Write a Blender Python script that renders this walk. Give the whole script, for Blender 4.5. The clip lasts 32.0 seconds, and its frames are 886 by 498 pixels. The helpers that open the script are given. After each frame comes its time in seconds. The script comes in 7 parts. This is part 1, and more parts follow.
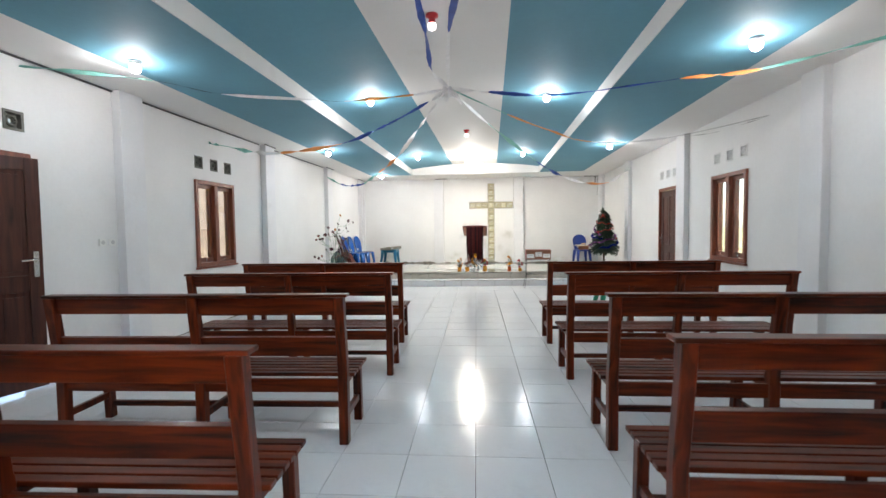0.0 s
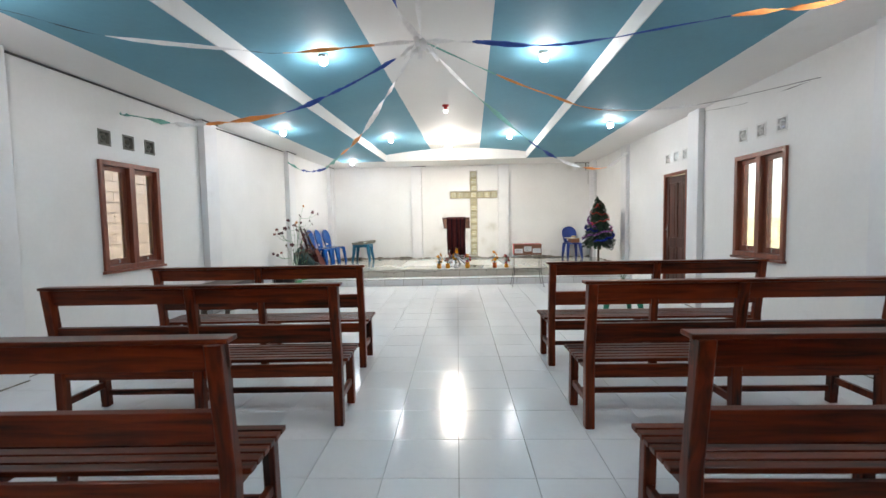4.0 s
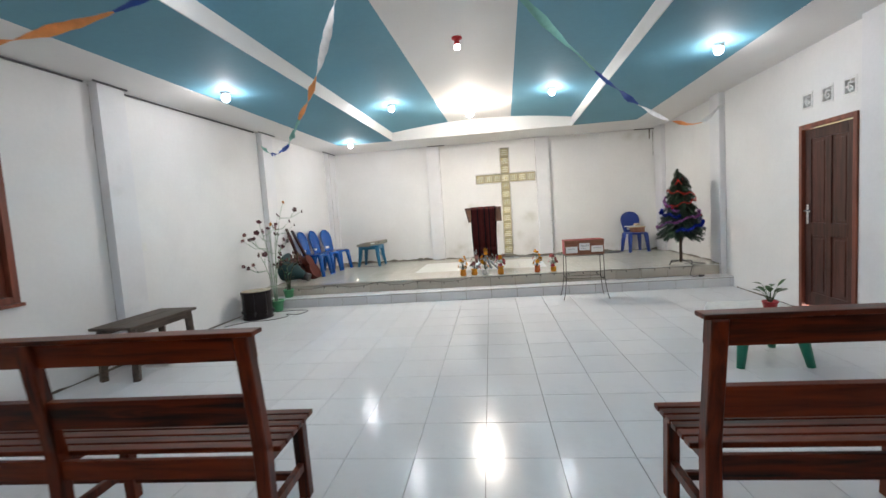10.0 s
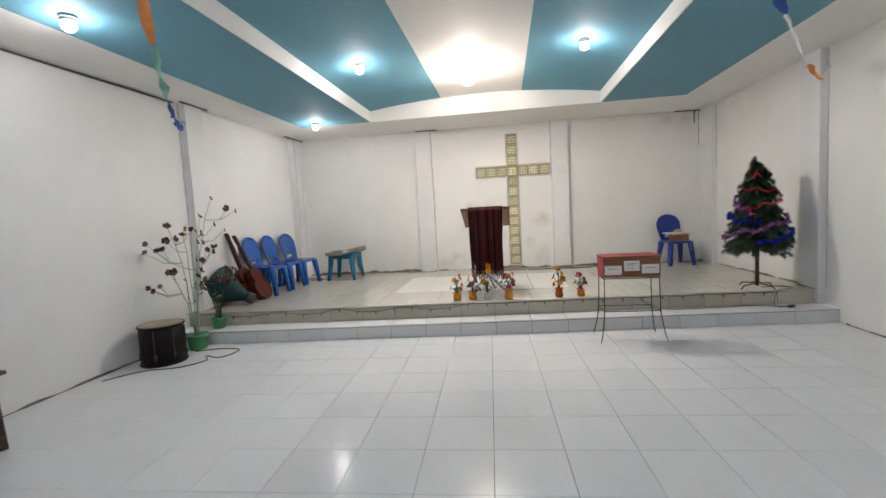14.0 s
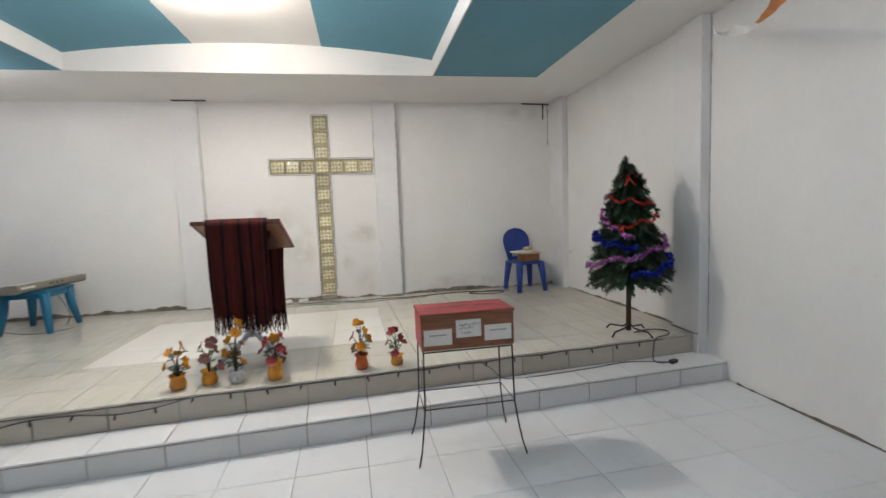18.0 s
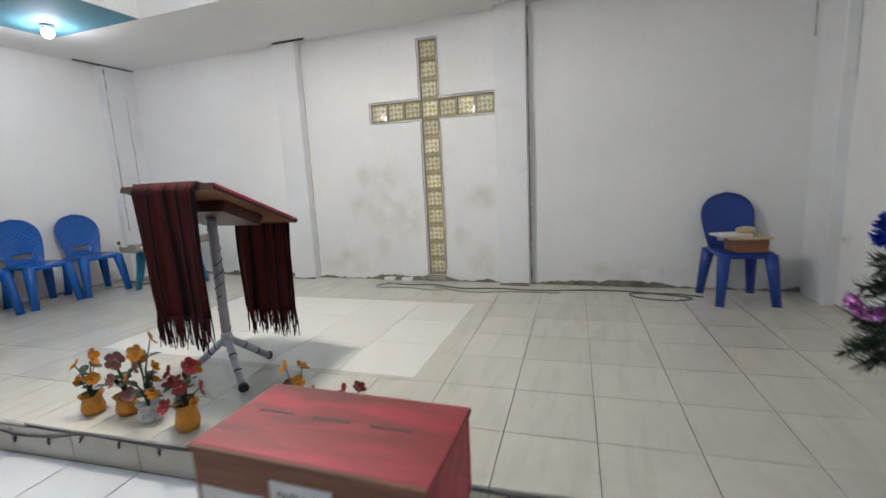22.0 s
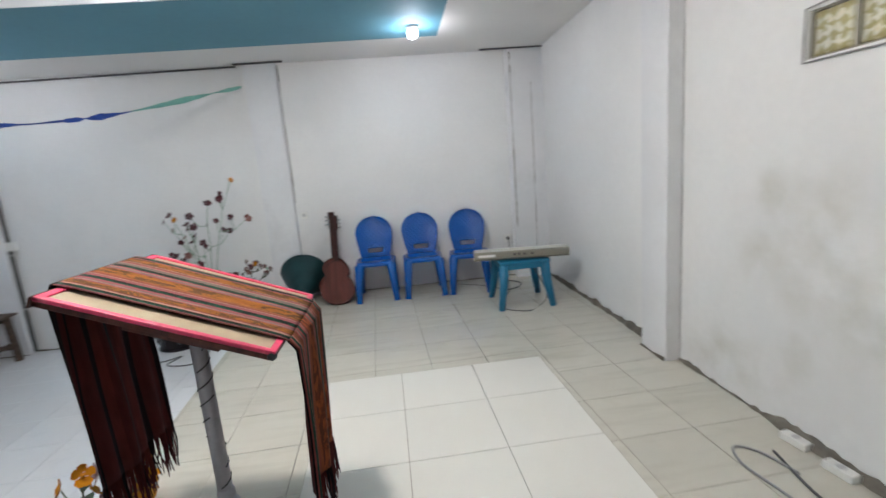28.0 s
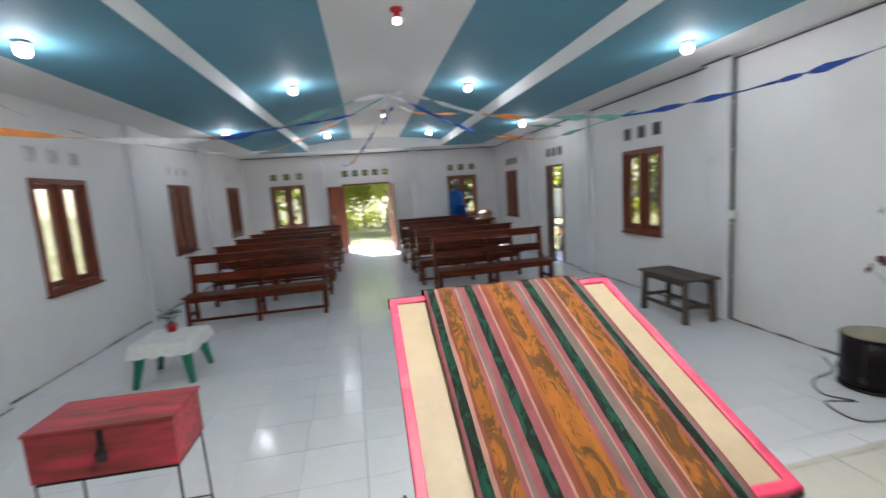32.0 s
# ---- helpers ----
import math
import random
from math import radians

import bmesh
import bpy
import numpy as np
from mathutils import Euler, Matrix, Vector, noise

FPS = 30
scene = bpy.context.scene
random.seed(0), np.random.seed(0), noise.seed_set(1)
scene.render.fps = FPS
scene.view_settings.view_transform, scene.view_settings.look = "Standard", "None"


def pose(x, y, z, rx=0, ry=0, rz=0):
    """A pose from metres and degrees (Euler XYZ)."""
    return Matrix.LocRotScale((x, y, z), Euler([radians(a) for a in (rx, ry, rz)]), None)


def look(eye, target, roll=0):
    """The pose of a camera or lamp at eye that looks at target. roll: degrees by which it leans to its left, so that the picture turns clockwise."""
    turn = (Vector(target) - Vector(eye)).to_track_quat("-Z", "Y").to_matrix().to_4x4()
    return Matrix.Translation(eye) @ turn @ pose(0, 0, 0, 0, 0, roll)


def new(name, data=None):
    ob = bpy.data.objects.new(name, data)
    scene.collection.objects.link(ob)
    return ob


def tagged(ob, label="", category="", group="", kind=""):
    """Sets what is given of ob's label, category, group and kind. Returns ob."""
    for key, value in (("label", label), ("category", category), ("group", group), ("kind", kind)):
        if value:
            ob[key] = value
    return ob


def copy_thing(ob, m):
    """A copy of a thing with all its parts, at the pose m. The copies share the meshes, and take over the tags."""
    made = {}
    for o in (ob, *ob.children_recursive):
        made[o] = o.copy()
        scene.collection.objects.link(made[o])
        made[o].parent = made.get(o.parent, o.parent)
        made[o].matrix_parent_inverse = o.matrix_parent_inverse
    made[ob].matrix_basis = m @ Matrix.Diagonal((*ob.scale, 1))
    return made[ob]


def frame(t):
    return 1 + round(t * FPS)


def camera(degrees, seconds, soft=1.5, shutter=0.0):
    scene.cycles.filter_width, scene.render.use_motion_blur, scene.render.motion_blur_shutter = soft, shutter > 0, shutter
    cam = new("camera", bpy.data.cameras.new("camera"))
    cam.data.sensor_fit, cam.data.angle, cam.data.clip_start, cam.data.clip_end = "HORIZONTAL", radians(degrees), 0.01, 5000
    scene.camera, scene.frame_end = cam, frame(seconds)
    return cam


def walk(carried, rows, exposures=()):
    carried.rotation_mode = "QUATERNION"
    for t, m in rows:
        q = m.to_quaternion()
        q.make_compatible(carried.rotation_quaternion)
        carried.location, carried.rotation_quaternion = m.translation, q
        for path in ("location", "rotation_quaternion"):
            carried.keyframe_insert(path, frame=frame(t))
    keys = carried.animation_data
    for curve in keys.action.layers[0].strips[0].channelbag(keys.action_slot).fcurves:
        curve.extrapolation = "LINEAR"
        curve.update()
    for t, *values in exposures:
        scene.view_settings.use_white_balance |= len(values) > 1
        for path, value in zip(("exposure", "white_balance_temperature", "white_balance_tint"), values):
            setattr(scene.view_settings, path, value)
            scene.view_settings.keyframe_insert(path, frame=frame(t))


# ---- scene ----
cam = camera(89.65, 32.0, shutter=0.7)
PATH = [
    (0, (0.406, 0.744, 1.349), (0.192, 2.731, 1.259), -0.7),
    (0.5, (0.386, 0.884, 1.358), (0.148, 2.868, 1.266), -0.7),
    (1, (0.326, 0.964, 1.366), (0.088, 2.947, 1.266), -0.6),
    (1.5, (0.348, 1.051, 1.356), (0.116, 3.035, 1.248), -0.7),
    (2, (0.403, 1.247, 1.359), (0.181, 3.232, 1.25), -0.8),
    (2.5, (0.428, 1.422, 1.339), (0.209, 3.407, 1.223), -0.9),
    (3, (0.375, 1.638, 1.353), (0.202, 3.627, 1.237), -0.7),
    (3.5, (0.36, 1.777, 1.345), (0.232, 3.769, 1.218), -0.9),
    (5.5, (0.403, 2.402, 1.351), (0.231, 4.39, 1.228), -1.6),
    (6, (0.407, 2.572, 1.35), (0.216, 4.559, 1.224), -1.5),
    (6.5, (0.46, 2.794, 1.34), (0.253, 4.779, 1.211), -1.4),
    (7, (0.463, 2.99, 1.358), (0.242, 4.973, 1.227), -1.7),
    (7.5, (0.434, 3.261, 1.346), (0.21, 5.245, 1.22), -2.0),
    (8, (0.442, 3.472, 1.339), (0.217, 5.454, 1.2), -2.8),
    (8.5, (0.435, 3.595, 1.348), (0.203, 5.576, 1.201), -3.3),
    (9, (0.412, 3.901, 1.359), (0.147, 5.877, 1.205), -3.5),
    (9.5, (0.337, 4.097, 1.378), (0.065, 6.072, 1.216), -3.4),
    (10, (0.374, 4.304, 1.367), (0.09, 6.277, 1.205), -3.7),
    (10.5, (0.421, 4.533, 1.365), (0.143, 6.506, 1.195), -3.9),
    (11, (0.389, 4.79, 1.39), (0.15, 6.768, 1.216), -3.5),
    (11.5, (0.349, 4.988, 1.387), (0.131, 6.968, 1.215), -3.1),
    (12, (0.371, 5.249, 1.393), (0.163, 7.231, 1.229), -2.9),
    (12.5, (0.367, 5.451, 1.383), (0.144, 7.432, 1.223), -2.7),
    (13, (0.312, 5.774, 1.404), (0.032, 7.748, 1.25), -3.2),
    (13.5, (0.282, 6.031, 1.383), (-0.001, 8.004, 1.221), -3.2),
    (15.5, (0.168, 7.117, 1.409), (-0.019, 9.101, 1.24), -2.7),
    (16, (0.423, 7.436, 1.43), (0.41, 9.428, 1.255), -1.9),
    (16.5, (0.508, 7.683, 1.446), (0.701, 9.666, 1.271), -1.9),
    (17, (0.657, 7.913, 1.441), (0.87, 9.895, 1.272), -2.3),
    (17.5, (0.852, 8.136, 1.367), (1.103, 10.113, 1.203), -2.6),
    (18, (0.903, 8.408, 1.431), (1.252, 10.369, 1.256), -2.2),
    (18.5, (1.091, 8.64, 1.325), (1.459, 10.601, 1.175), -2.5),
    (19, (1.237, 8.788, 1.409), (1.526, 10.758, 1.219), -2.2),
    (19.5, (1.348, 9.04, 1.392), (1.557, 11.017, 1.178), -2.7),
    (20, (1.502, 9.214, 1.401), (1.516, 11.2, 1.168), -3.1),
    (20.5, (1.678, 9.401, 1.445), (1.465, 11.371, 1.174), -3.8),
    (21, (1.774, 9.679, 1.405), (1.505, 11.64, 1.121), -2.6),
    (21.5, (1.881, 9.939, 1.417), (1.493, 11.876, 1.105), -2.5),
    (22, (2.009, 10.182, 1.392), (1.358, 12.045, 1.066), -2.9),
    (22.5, (2.035, 10.487, 1.391), (1.334, 12.333, 1.073), -1.8),
    (23, (2.073, 10.78, 1.358), (1.319, 12.603, 1.031), -2.1),
    (23.5, (2.105, 11.087, 1.355), (1.041, 12.749, 1.034), -3.2),
    (24, (2.069, 11.349, 1.36), (0.909, 12.943, 1.023), -0.9),
    (24.5, (2.009, 11.531, 1.456), (0.722, 13.022, 1.113), -1.1),
    (25, (2.073, 11.713, 1.501), (0.452, 12.838, 1.172), -4.0),
    (25.5, (2.121, 11.853, 1.588), (0.339, 12.699, 1.263), -4.9),
    (27.5, (1.698, 12.673, 1.609), (-0.245, 12.994, 1.261), -4.3),
    (28, (1.539, 12.811, 1.655), (-0.42, 12.989, 1.295), -4.8),
    (28.5, (1.471, 12.996, 1.661), (-0.485, 12.759, 1.316), -4.6),
    (29, (1.352, 13.141, 1.666), (-0.543, 12.593, 1.332), -5.3),
    (29.5, (1.219, 13.182, 1.656), (-0.561, 12.329, 1.336), -3.1),
    (30, (0.993, 13.211, 1.674), (-0.553, 11.98, 1.36), -4.2),
    (30.5, (0.804, 13.162, 1.728), (-0.308, 11.527, 1.426), -6.3),
    (31, (0.631, 13.134, 1.671), (-0.144, 11.31, 1.402), -4.3),
    (31.5, (0.51, 13.035, 1.692), (-0.139, 11.163, 1.423), -3.1),
    (32, (0.344, 12.969, 1.683), (0.025, 11.012, 1.419), -3.8),
]
# stops, white balance and tint along the walk
LIGHTNESS = [(0, 2.88, 6450, 14), (4, 2.84, 6450, 14), (6, 2.76, 6450, 14), (9, 2.67, 6450, 14), (11, 2.39, 6450, 17), (13, 2.27, 6650, 17), (16, 2.19, 6620, 16), (19, 2.13, 6350, 16), (24, 2.06, 6050, 15), (28, 2.05, 6050, 15), (32, 2.17, 6150, 14)]
walk(cam, [(t, look(eye, target, roll)) for t, eye, target, roll in PATH], exposures=LIGHTNESS)

# ---- world, sun, lamps ----
world = bpy.data.worlds.new("sky")
scene.world = world
world.use_nodes = True
wn = world.node_tree
wn.nodes.clear()
sky = wn.nodes.new("ShaderNodeTexSky")
sky.sky_type = "NISHITA"
sky.sun_disc = False
sky.sun_elevation = radians(53.3)
sky.sun_rotation = radians(153.4)
bg = wn.nodes.new("ShaderNodeBackground")
bg.inputs["Strength"].default_value = 0.15
wo = wn.nodes.new("ShaderNodeOutputWorld")
wn.links.new(sky.outputs[0], bg.inputs[0])
wn.links.new(bg.outputs[0], wo.inputs[0])
sun = new("sun", bpy.data.lights.new("sun", "SUN"))
sun.data.energy, sun.data.angle, sun.data.color = 5.0, radians(0.6), (1.0, 0.95, 0.86)
sun.matrix_world = look((3, -6, 9), (0, 0, 0))

BULB_W, BRIGHT_W = 2.35, 22.0
BULBS = [(-2.75, 4.49, 0), (2.58, 4.72, 0), (-2.69, 9.11, 0), (2.59, 9.3, 0), (-2.63, 13.08, 0),
         (-1.185, 6.67, 1), (1.15, 6.81, 1), (-1.31, 11.32, 1), (1.16, 11.31, 1), (-1.27, 2.1, 1), (1.09, 2.3, 1)]
RED_BULBS = [(-0.08, 4.6), (-0.03, 9.1)]
BIG_BULB = (-0.13, 12.02)


def bulb_light(x, y, z, watts, color, size):
    lamp = new("bulb_light", bpy.data.lights.new("bulb_light", "POINT"))
    lamp.data.energy, lamp.data.color, lamp.data.shadow_soft_size = watts, color, size
    lamp.location = (x, y, z)


for bx, by, inner in BULBS:
    bulb_light(bx, by, 2.98 if inner else 2.75, BULB_W if inner else BULB_W * 0.8, (1.0, 0.975, 0.94), 0.045)
# the large lamp throws most of its light downwards
bulb_light(BIG_BULB[0], BIG_BULB[1], 2.94, BRIGHT_W * 0.42, (1.0, 0.915, 0.77), 0.1)
spot = new("bulb_light", bpy.data.lights.new("bulb_light", "SPOT"))
spot.data.energy, spot.data.color, spot.data.shadow_soft_size = BRIGHT_W * 0.95, (1.0, 0.915, 0.77), 0.1
spot.data.spot_size, spot.data.spot_blend = radians(172), 0.25
spot.location = (BIG_BULB[0], BIG_BULB[1], 2.94)


# ---- materials ----
def material(name, color, rough=0.5, metal=0.0, coat=0.0, vary=0.08, scale=6.0, fine=60.0, bump=0.1, spot=None, spot_at=0.62,
             spot_scale=1.2, rand=0.0, trans=0.0, emit=0.0, spec=0.5, dist=0.01, scuff=None, scuff_scale=4.0, scuff_at=0.62):
    """Principled material with variation at two scales, fine relief, optional stains and per-object variation."""
    m = bpy.data.materials.new(name)
    m.use_nodes = True
    n, l = m.node_tree.nodes, m.node_tree.links
    p = n["Principled BSDF"]
    p.inputs["Roughness"].default_value = rough
    p.inputs["Metallic"].default_value = metal
    p.inputs["Coat Weight"].default_value = coat
    p.inputs["Coat Roughness"].default_value = 0.12
    p.inputs["Transmission Weight"].default_value = trans
    p.inputs["Specular IOR Level"].default_value = spec
    tc = n.new("ShaderNodeTexCoord")
    big = n.new("ShaderNodeTexNoise")
    big.inputs["Scale"].default_value = scale
    big.inputs["Detail"].default_value = 5
    l.new(tc.outputs["Object"], big.inputs["Vector"])
    small = n.new("ShaderNodeTexNoise")
    small.inputs["Scale"].default_value = fine
    small.inputs["Detail"].default_value = 3
    l.new(tc.outputs["Object"], small.inputs["Vector"])
    add = n.new("ShaderNodeMath")
    add.operation = "MULTIPLY_ADD"
    l.new(small.outputs["Fac"], add.inputs[0])
    add.inputs[1].default_value = 0.35
    l.new(big.outputs["Fac"], add.inputs[2])
    mr = n.new("ShaderNodeMapRange")
    mr.inputs["From Min"].default_value, mr.inputs["From Max"].default_value = 0.42, 0.95
    mr.inputs["To Min"].default_value, mr.inputs["To Max"].default_value = 1 - vary, 1 + vary
    l.new(add.outputs[0], mr.inputs["Value"])
    val = mr.outputs[0]
    if rand:
        oi = n.new("ShaderNodeObjectInfo")
        rr = n.new("ShaderNodeMapRange")
        rr.inputs["To Min"].default_value, rr.inputs["To Max"].default_value = 1 - rand, 1 + rand
        l.new(oi.outputs["Random"], rr.inputs["Value"])
        mu = n.new("ShaderNodeMath")
        mu.operation = "MULTIPLY"
        l.new(val, mu.inputs[0])
        l.new(rr.outputs[0], mu.inputs[1])
        val = mu.outputs[0]
    hsv = n.new("ShaderNodeHueSaturation")
    hsv.inputs["Color"].default_value = (*color, 1)
    l.new(val, hsv.inputs["Value"])
    col = hsv.outputs[0]
    if spot:
        st = n.new("ShaderNodeTexNoise")
        st.inputs["Scale"].default_value = spot_scale
        st.inputs["Detail"].default_value = 6
        st.inputs["Roughness"].default_value = 0.65
        l.new(tc.outputs["Object"], st.inputs["Vector"])
        sr = n.new("ShaderNodeMapRange")
        sr.inputs["From Min"].default_value, sr.inputs["From Max"].default_value = spot_at, spot_at + 0.16
        sr.inputs["To Max"].default_value = 0.55
        l.new(st.outputs["Fac"], sr.inputs["Value"])
        mx = n.new("ShaderNodeMix")
        mx.data_type = "RGBA"
        l.new(sr.outputs[0], mx.inputs["Factor"])
        l.new(col, mx.inputs["A"])
        mx.inputs["B"].default_value = (*spot, 1)
        col = mx.outputs["Result"]
    if scuff:
        st = n.new("ShaderNodeTexNoise")
        st.inputs["Scale"].default_value = scuff_scale
        st.inputs["Detail"].default_value = 5
        st.inputs["Roughness"].default_value = 0.62
        st.inputs["Distortion"].default_value = 0.3
        l.new(tc.outputs["Object"], st.inputs["Vector"])
        sr = n.new("ShaderNodeMapRange")
        sr.inputs["From Min"].default_value, sr.inputs["From Max"].default_value = scuff_at, scuff_at + 0.16
        sr.inputs["To Max"].default_value = 0.6
        l.new(st.outputs["Fac"], sr.inputs["Value"])
        mx = n.new("ShaderNodeMix")
        mx.data_type = "RGBA"
        l.new(sr.outputs[0], mx.inputs["Factor"])
        l.new(col, mx.inputs["A"])
        mx.inputs["B"].default_value = (*scuff, 1)
        col = mx.outputs["Result"]
    l.new(col, p.inputs["Base Color"])
    if bump:
        b = n.new("ShaderNodeBump")
        b.inputs["Strength"].default_value = bump
        b.inputs["Distance"].default_value = dist
        l.new(add.outputs[0], b.inputs["Height"])
        l.new(b.outputs[0], p.inputs["Normal"])
    if emit:
        p.inputs["Emission Color"].default_value = (*color, 1)
        p.inputs["Emission Strength"].default_value = emit
    return m


def wood(name, dark, light, rough=0.3, coat=0.35, axis=0, stretch=14.0, spec=0.5):
    """Varnished wood with grain along one axis."""
    m = material(name, light, rough, coat=coat, bump=0.05, spec=spec)
    n, l = m.node_tree.nodes, m.node_tree.links
    p = n["Principled BSDF"]
    tc = n.new("ShaderNodeTexCoord")
    mp = n.new("ShaderNodeMapping")
    sc = [stretch] * 3
    sc[axis] = 1.2
    mp.inputs["Scale"].default_value = sc
    l.new(tc.outputs["Object"], mp.inputs["Vector"])
    g = n.new("ShaderNodeTexNoise")
    g.inputs["Scale"].default_value = 2.2
    g.inputs["Detail"].default_value = 7
    g.inputs["Distortion"].default_value = 0.6
    l.new(mp.outputs[0], g.inputs["Vector"])
    oi = n.new("ShaderNodeObjectInfo")
    ad = n.new("ShaderNodeMath")
    ad.operation = "MULTIPLY_ADD"
    l.new(oi.outputs["Random"], ad.inputs[0])
    ad.inputs[1].default_value = 0.16
    l.new(g.outputs["Fac"], ad.inputs[2])
    cr = n.new("ShaderNodeValToRGB")
    cr.color_ramp.elements[0].position, cr.color_ramp.elements[0].color = 0.36, (*dark, 1)
    cr.color_ramp.elements[1].position, cr.color_ramp.elements[1].color = 0.78, (*light, 1)
    l.new(ad.outputs[0], cr.inputs["Fac"])
    l.new(cr.outputs[0], p.inputs["Base Color"])
    return m


def glass(name, color, rough=0.02):
    m = bpy.data.materials.new(name)
    m.use_nodes = True
    p = m.node_tree.nodes["Principled BSDF"]
    p.inputs["Base Color"].default_value = (*color, 1)
    p.inputs["Roughness"].default_value = rough
    p.inputs["Transmission Weight"].default_value = 1.0
    p.inputs["IOR"].default_value = 1.45
    return m


def block_glass(name):
    """Cast glass, half clear: diamond-lattice glints, pale and amber glow from outside painted in."""
    m = material(name, (0.95, 0.95, 0.86), 0.06, vary=0.2, scale=9, bump=0.0, trans=0.35, spot=(0.62, 0.50, 0.12), spot_at=0.5, spot_scale=9, rand=0.2)
    n, l = m.node_tree.nodes, m.node_tree.links
    where = n.new("ShaderNodeNewGeometry")
    for node in list(n):
        if node.type == "TEX_NOISE":
            l.new(where.outputs["Position"], node.inputs["Vector"])
    p = n["Principled BSDF"]
    tc = n.new("ShaderNodeTexCoord")
    mp = n.new("ShaderNodeMapping")
    mp.inputs["Rotation"].default_value = (0, radians(45), 0)
    wob = n.new("ShaderNodeTexNoise")
    wob.inputs["Scale"].default_value = 30
    l.new(tc.outputs["Object"], wob.inputs["Vector"])
    mad = n.new("ShaderNodeVectorMath")
    mad.operation = "MULTIPLY_ADD"
    mad.inputs[1].default_value = (0.05, 0.05, 0.05)
    l.new(wob.outputs["Color"], mad.inputs[0])
    l.new(tc.outputs["Object"], mad.inputs[2])
    l.new(mad.outputs[0], mp.inputs["Vector"])
    # light and dark diamonds put the lattice's glints into the colour
    ck = n.new("ShaderNodeTexChecker")
    ck.inputs["Scale"].default_value = 30
    l.new(mp.outputs[0], ck.inputs["Vector"])
    mx = n.new("ShaderNodeMix")
    mx.data_type = "RGBA"
    mx.blend_type = "MULTIPLY"
    mx.inputs["Factor"].default_value = 0.9
    old = p.inputs["Base Color"].links[0].from_socket
    l.new(old, mx.inputs["A"])
    l.new(ck.outputs["Color"], mx.inputs["B"])
    ck.inputs["Color1"].default_value = (1, 1, 1, 1)
    ck.inputs["Color2"].default_value = (0.50, 0.48, 0.27, 1)
    far = n.new("ShaderNodeVectorMath")
    far.operation = "ABSOLUTE"
    l.new(tc.outputs["Object"], far.inputs[0])
    axes = n.new("ShaderNodeSeparateXYZ")
    l.new(far.outputs[0], axes.inputs[0])
    most = n.new("ShaderNodeMath")
    most.operation = "MAXIMUM"
    l.new(axes.outputs["X"], most.inputs[0])
    l.new(axes.outputs["Z"], most.inputs[1])
    rim = n.new("ShaderNodeMapRange")
    rim.inputs["From Min"].default_value, rim.inputs["From Max"].default_value = 0.058, 0.082
    rim.inputs["To Max"].default_value = 0.8
    l.new(most.outputs[0], rim.inputs["Value"])
    edge_mix = n.new("ShaderNodeMix")
    edge_mix.data_type = "RGBA"
    l.new(rim.outputs[0], edge_mix.inputs["Factor"])
    l.new(mx.outputs["Result"], edge_mix.inputs["A"])
    edge_mix.inputs["B"].default_value = (0.34, 0.30, 0.15, 1)
    l.new(edge_mix.outputs["Result"], p.inputs["Base Color"])
    b = n.new("ShaderNodeBump")
    b.inputs["Strength"].default_value = 0.8
    b.inputs["Distance"].default_value = 0.006
    l.new(ck.outputs["Fac"], b.inputs["Height"])
    l.new(b.outputs[0], p.inputs["Normal"])
    return m


def stained(m, places, tone):
    """Soft damp stains on a wall that runs along x: centre x and z, half width and half height of each."""
    n, l = m.node_tree.nodes, m.node_tree.links
    p = n["Principled BSDF"]
    tc = n.new("ShaderNodeTexCoord")
    wob = n.new("ShaderNodeTexNoise")
    wob.inputs["Scale"].default_value = 5
    wob.inputs["Detail"].default_value = 6
    l.new(tc.outputs["Object"], wob.inputs["Vector"])
    total = None
    for x, z, w, h in places:
        mp = n.new("ShaderNodeMapping")
        mp.inputs["Scale"].default_value = (1 / w, 0, 1 / h)
        mp.inputs["Location"].default_value = (-x / w, 0, -z / h)
        l.new(tc.outputs["Object"], mp.inputs["Vector"])
        ln = n.new("ShaderNodeVectorMath")
        ln.operation = "LENGTH"
        l.new(mp.outputs[0], ln.inputs[0])
        mr = n.new("ShaderNodeMapRange")
        mr.interpolation_type = "SMOOTHSTEP"
        mr.inputs["From Min"].default_value, mr.inputs["From Max"].default_value = 1.35, 0.25
        l.new(ln.outputs["Value"], mr.inputs["Value"])
        if total is None:
            total = mr.outputs[0]
        else:
            mx = n.new("ShaderNodeMath")
            mx.operation = "MAXIMUM"
            l.new(total, mx.inputs[0])
            l.new(mr.outputs[0], mx.inputs[1])
            total = mx.outputs[0]
    rough = n.new("ShaderNodeMapRange")
    rough.inputs["From Min"].default_value, rough.inputs["From Max"].default_value = 0.36, 0.66
    rough.inputs["To Max"].default_value = 0.58
    l.new(wob.outputs["Fac"], rough.inputs["Value"])
    mul = n.new("ShaderNodeMath")
    mul.operation = "MULTIPLY"
    l.new(total, mul.inputs[0])
    l.new(rough.outputs[0], mul.inputs[1])
    mix = n.new("ShaderNodeMix")
    mix.data_type = "RGBA"
    l.new(mul.outputs[0], mix.inputs["Factor"])
    l.new(p.inputs["Base Color"].links[0].from_socket, mix.inputs["A"])
    mix.inputs["B"].default_value = (*tone, 1)
    l.new(mix.outputs["Result"], p.inputs["Base Color"])
    return m


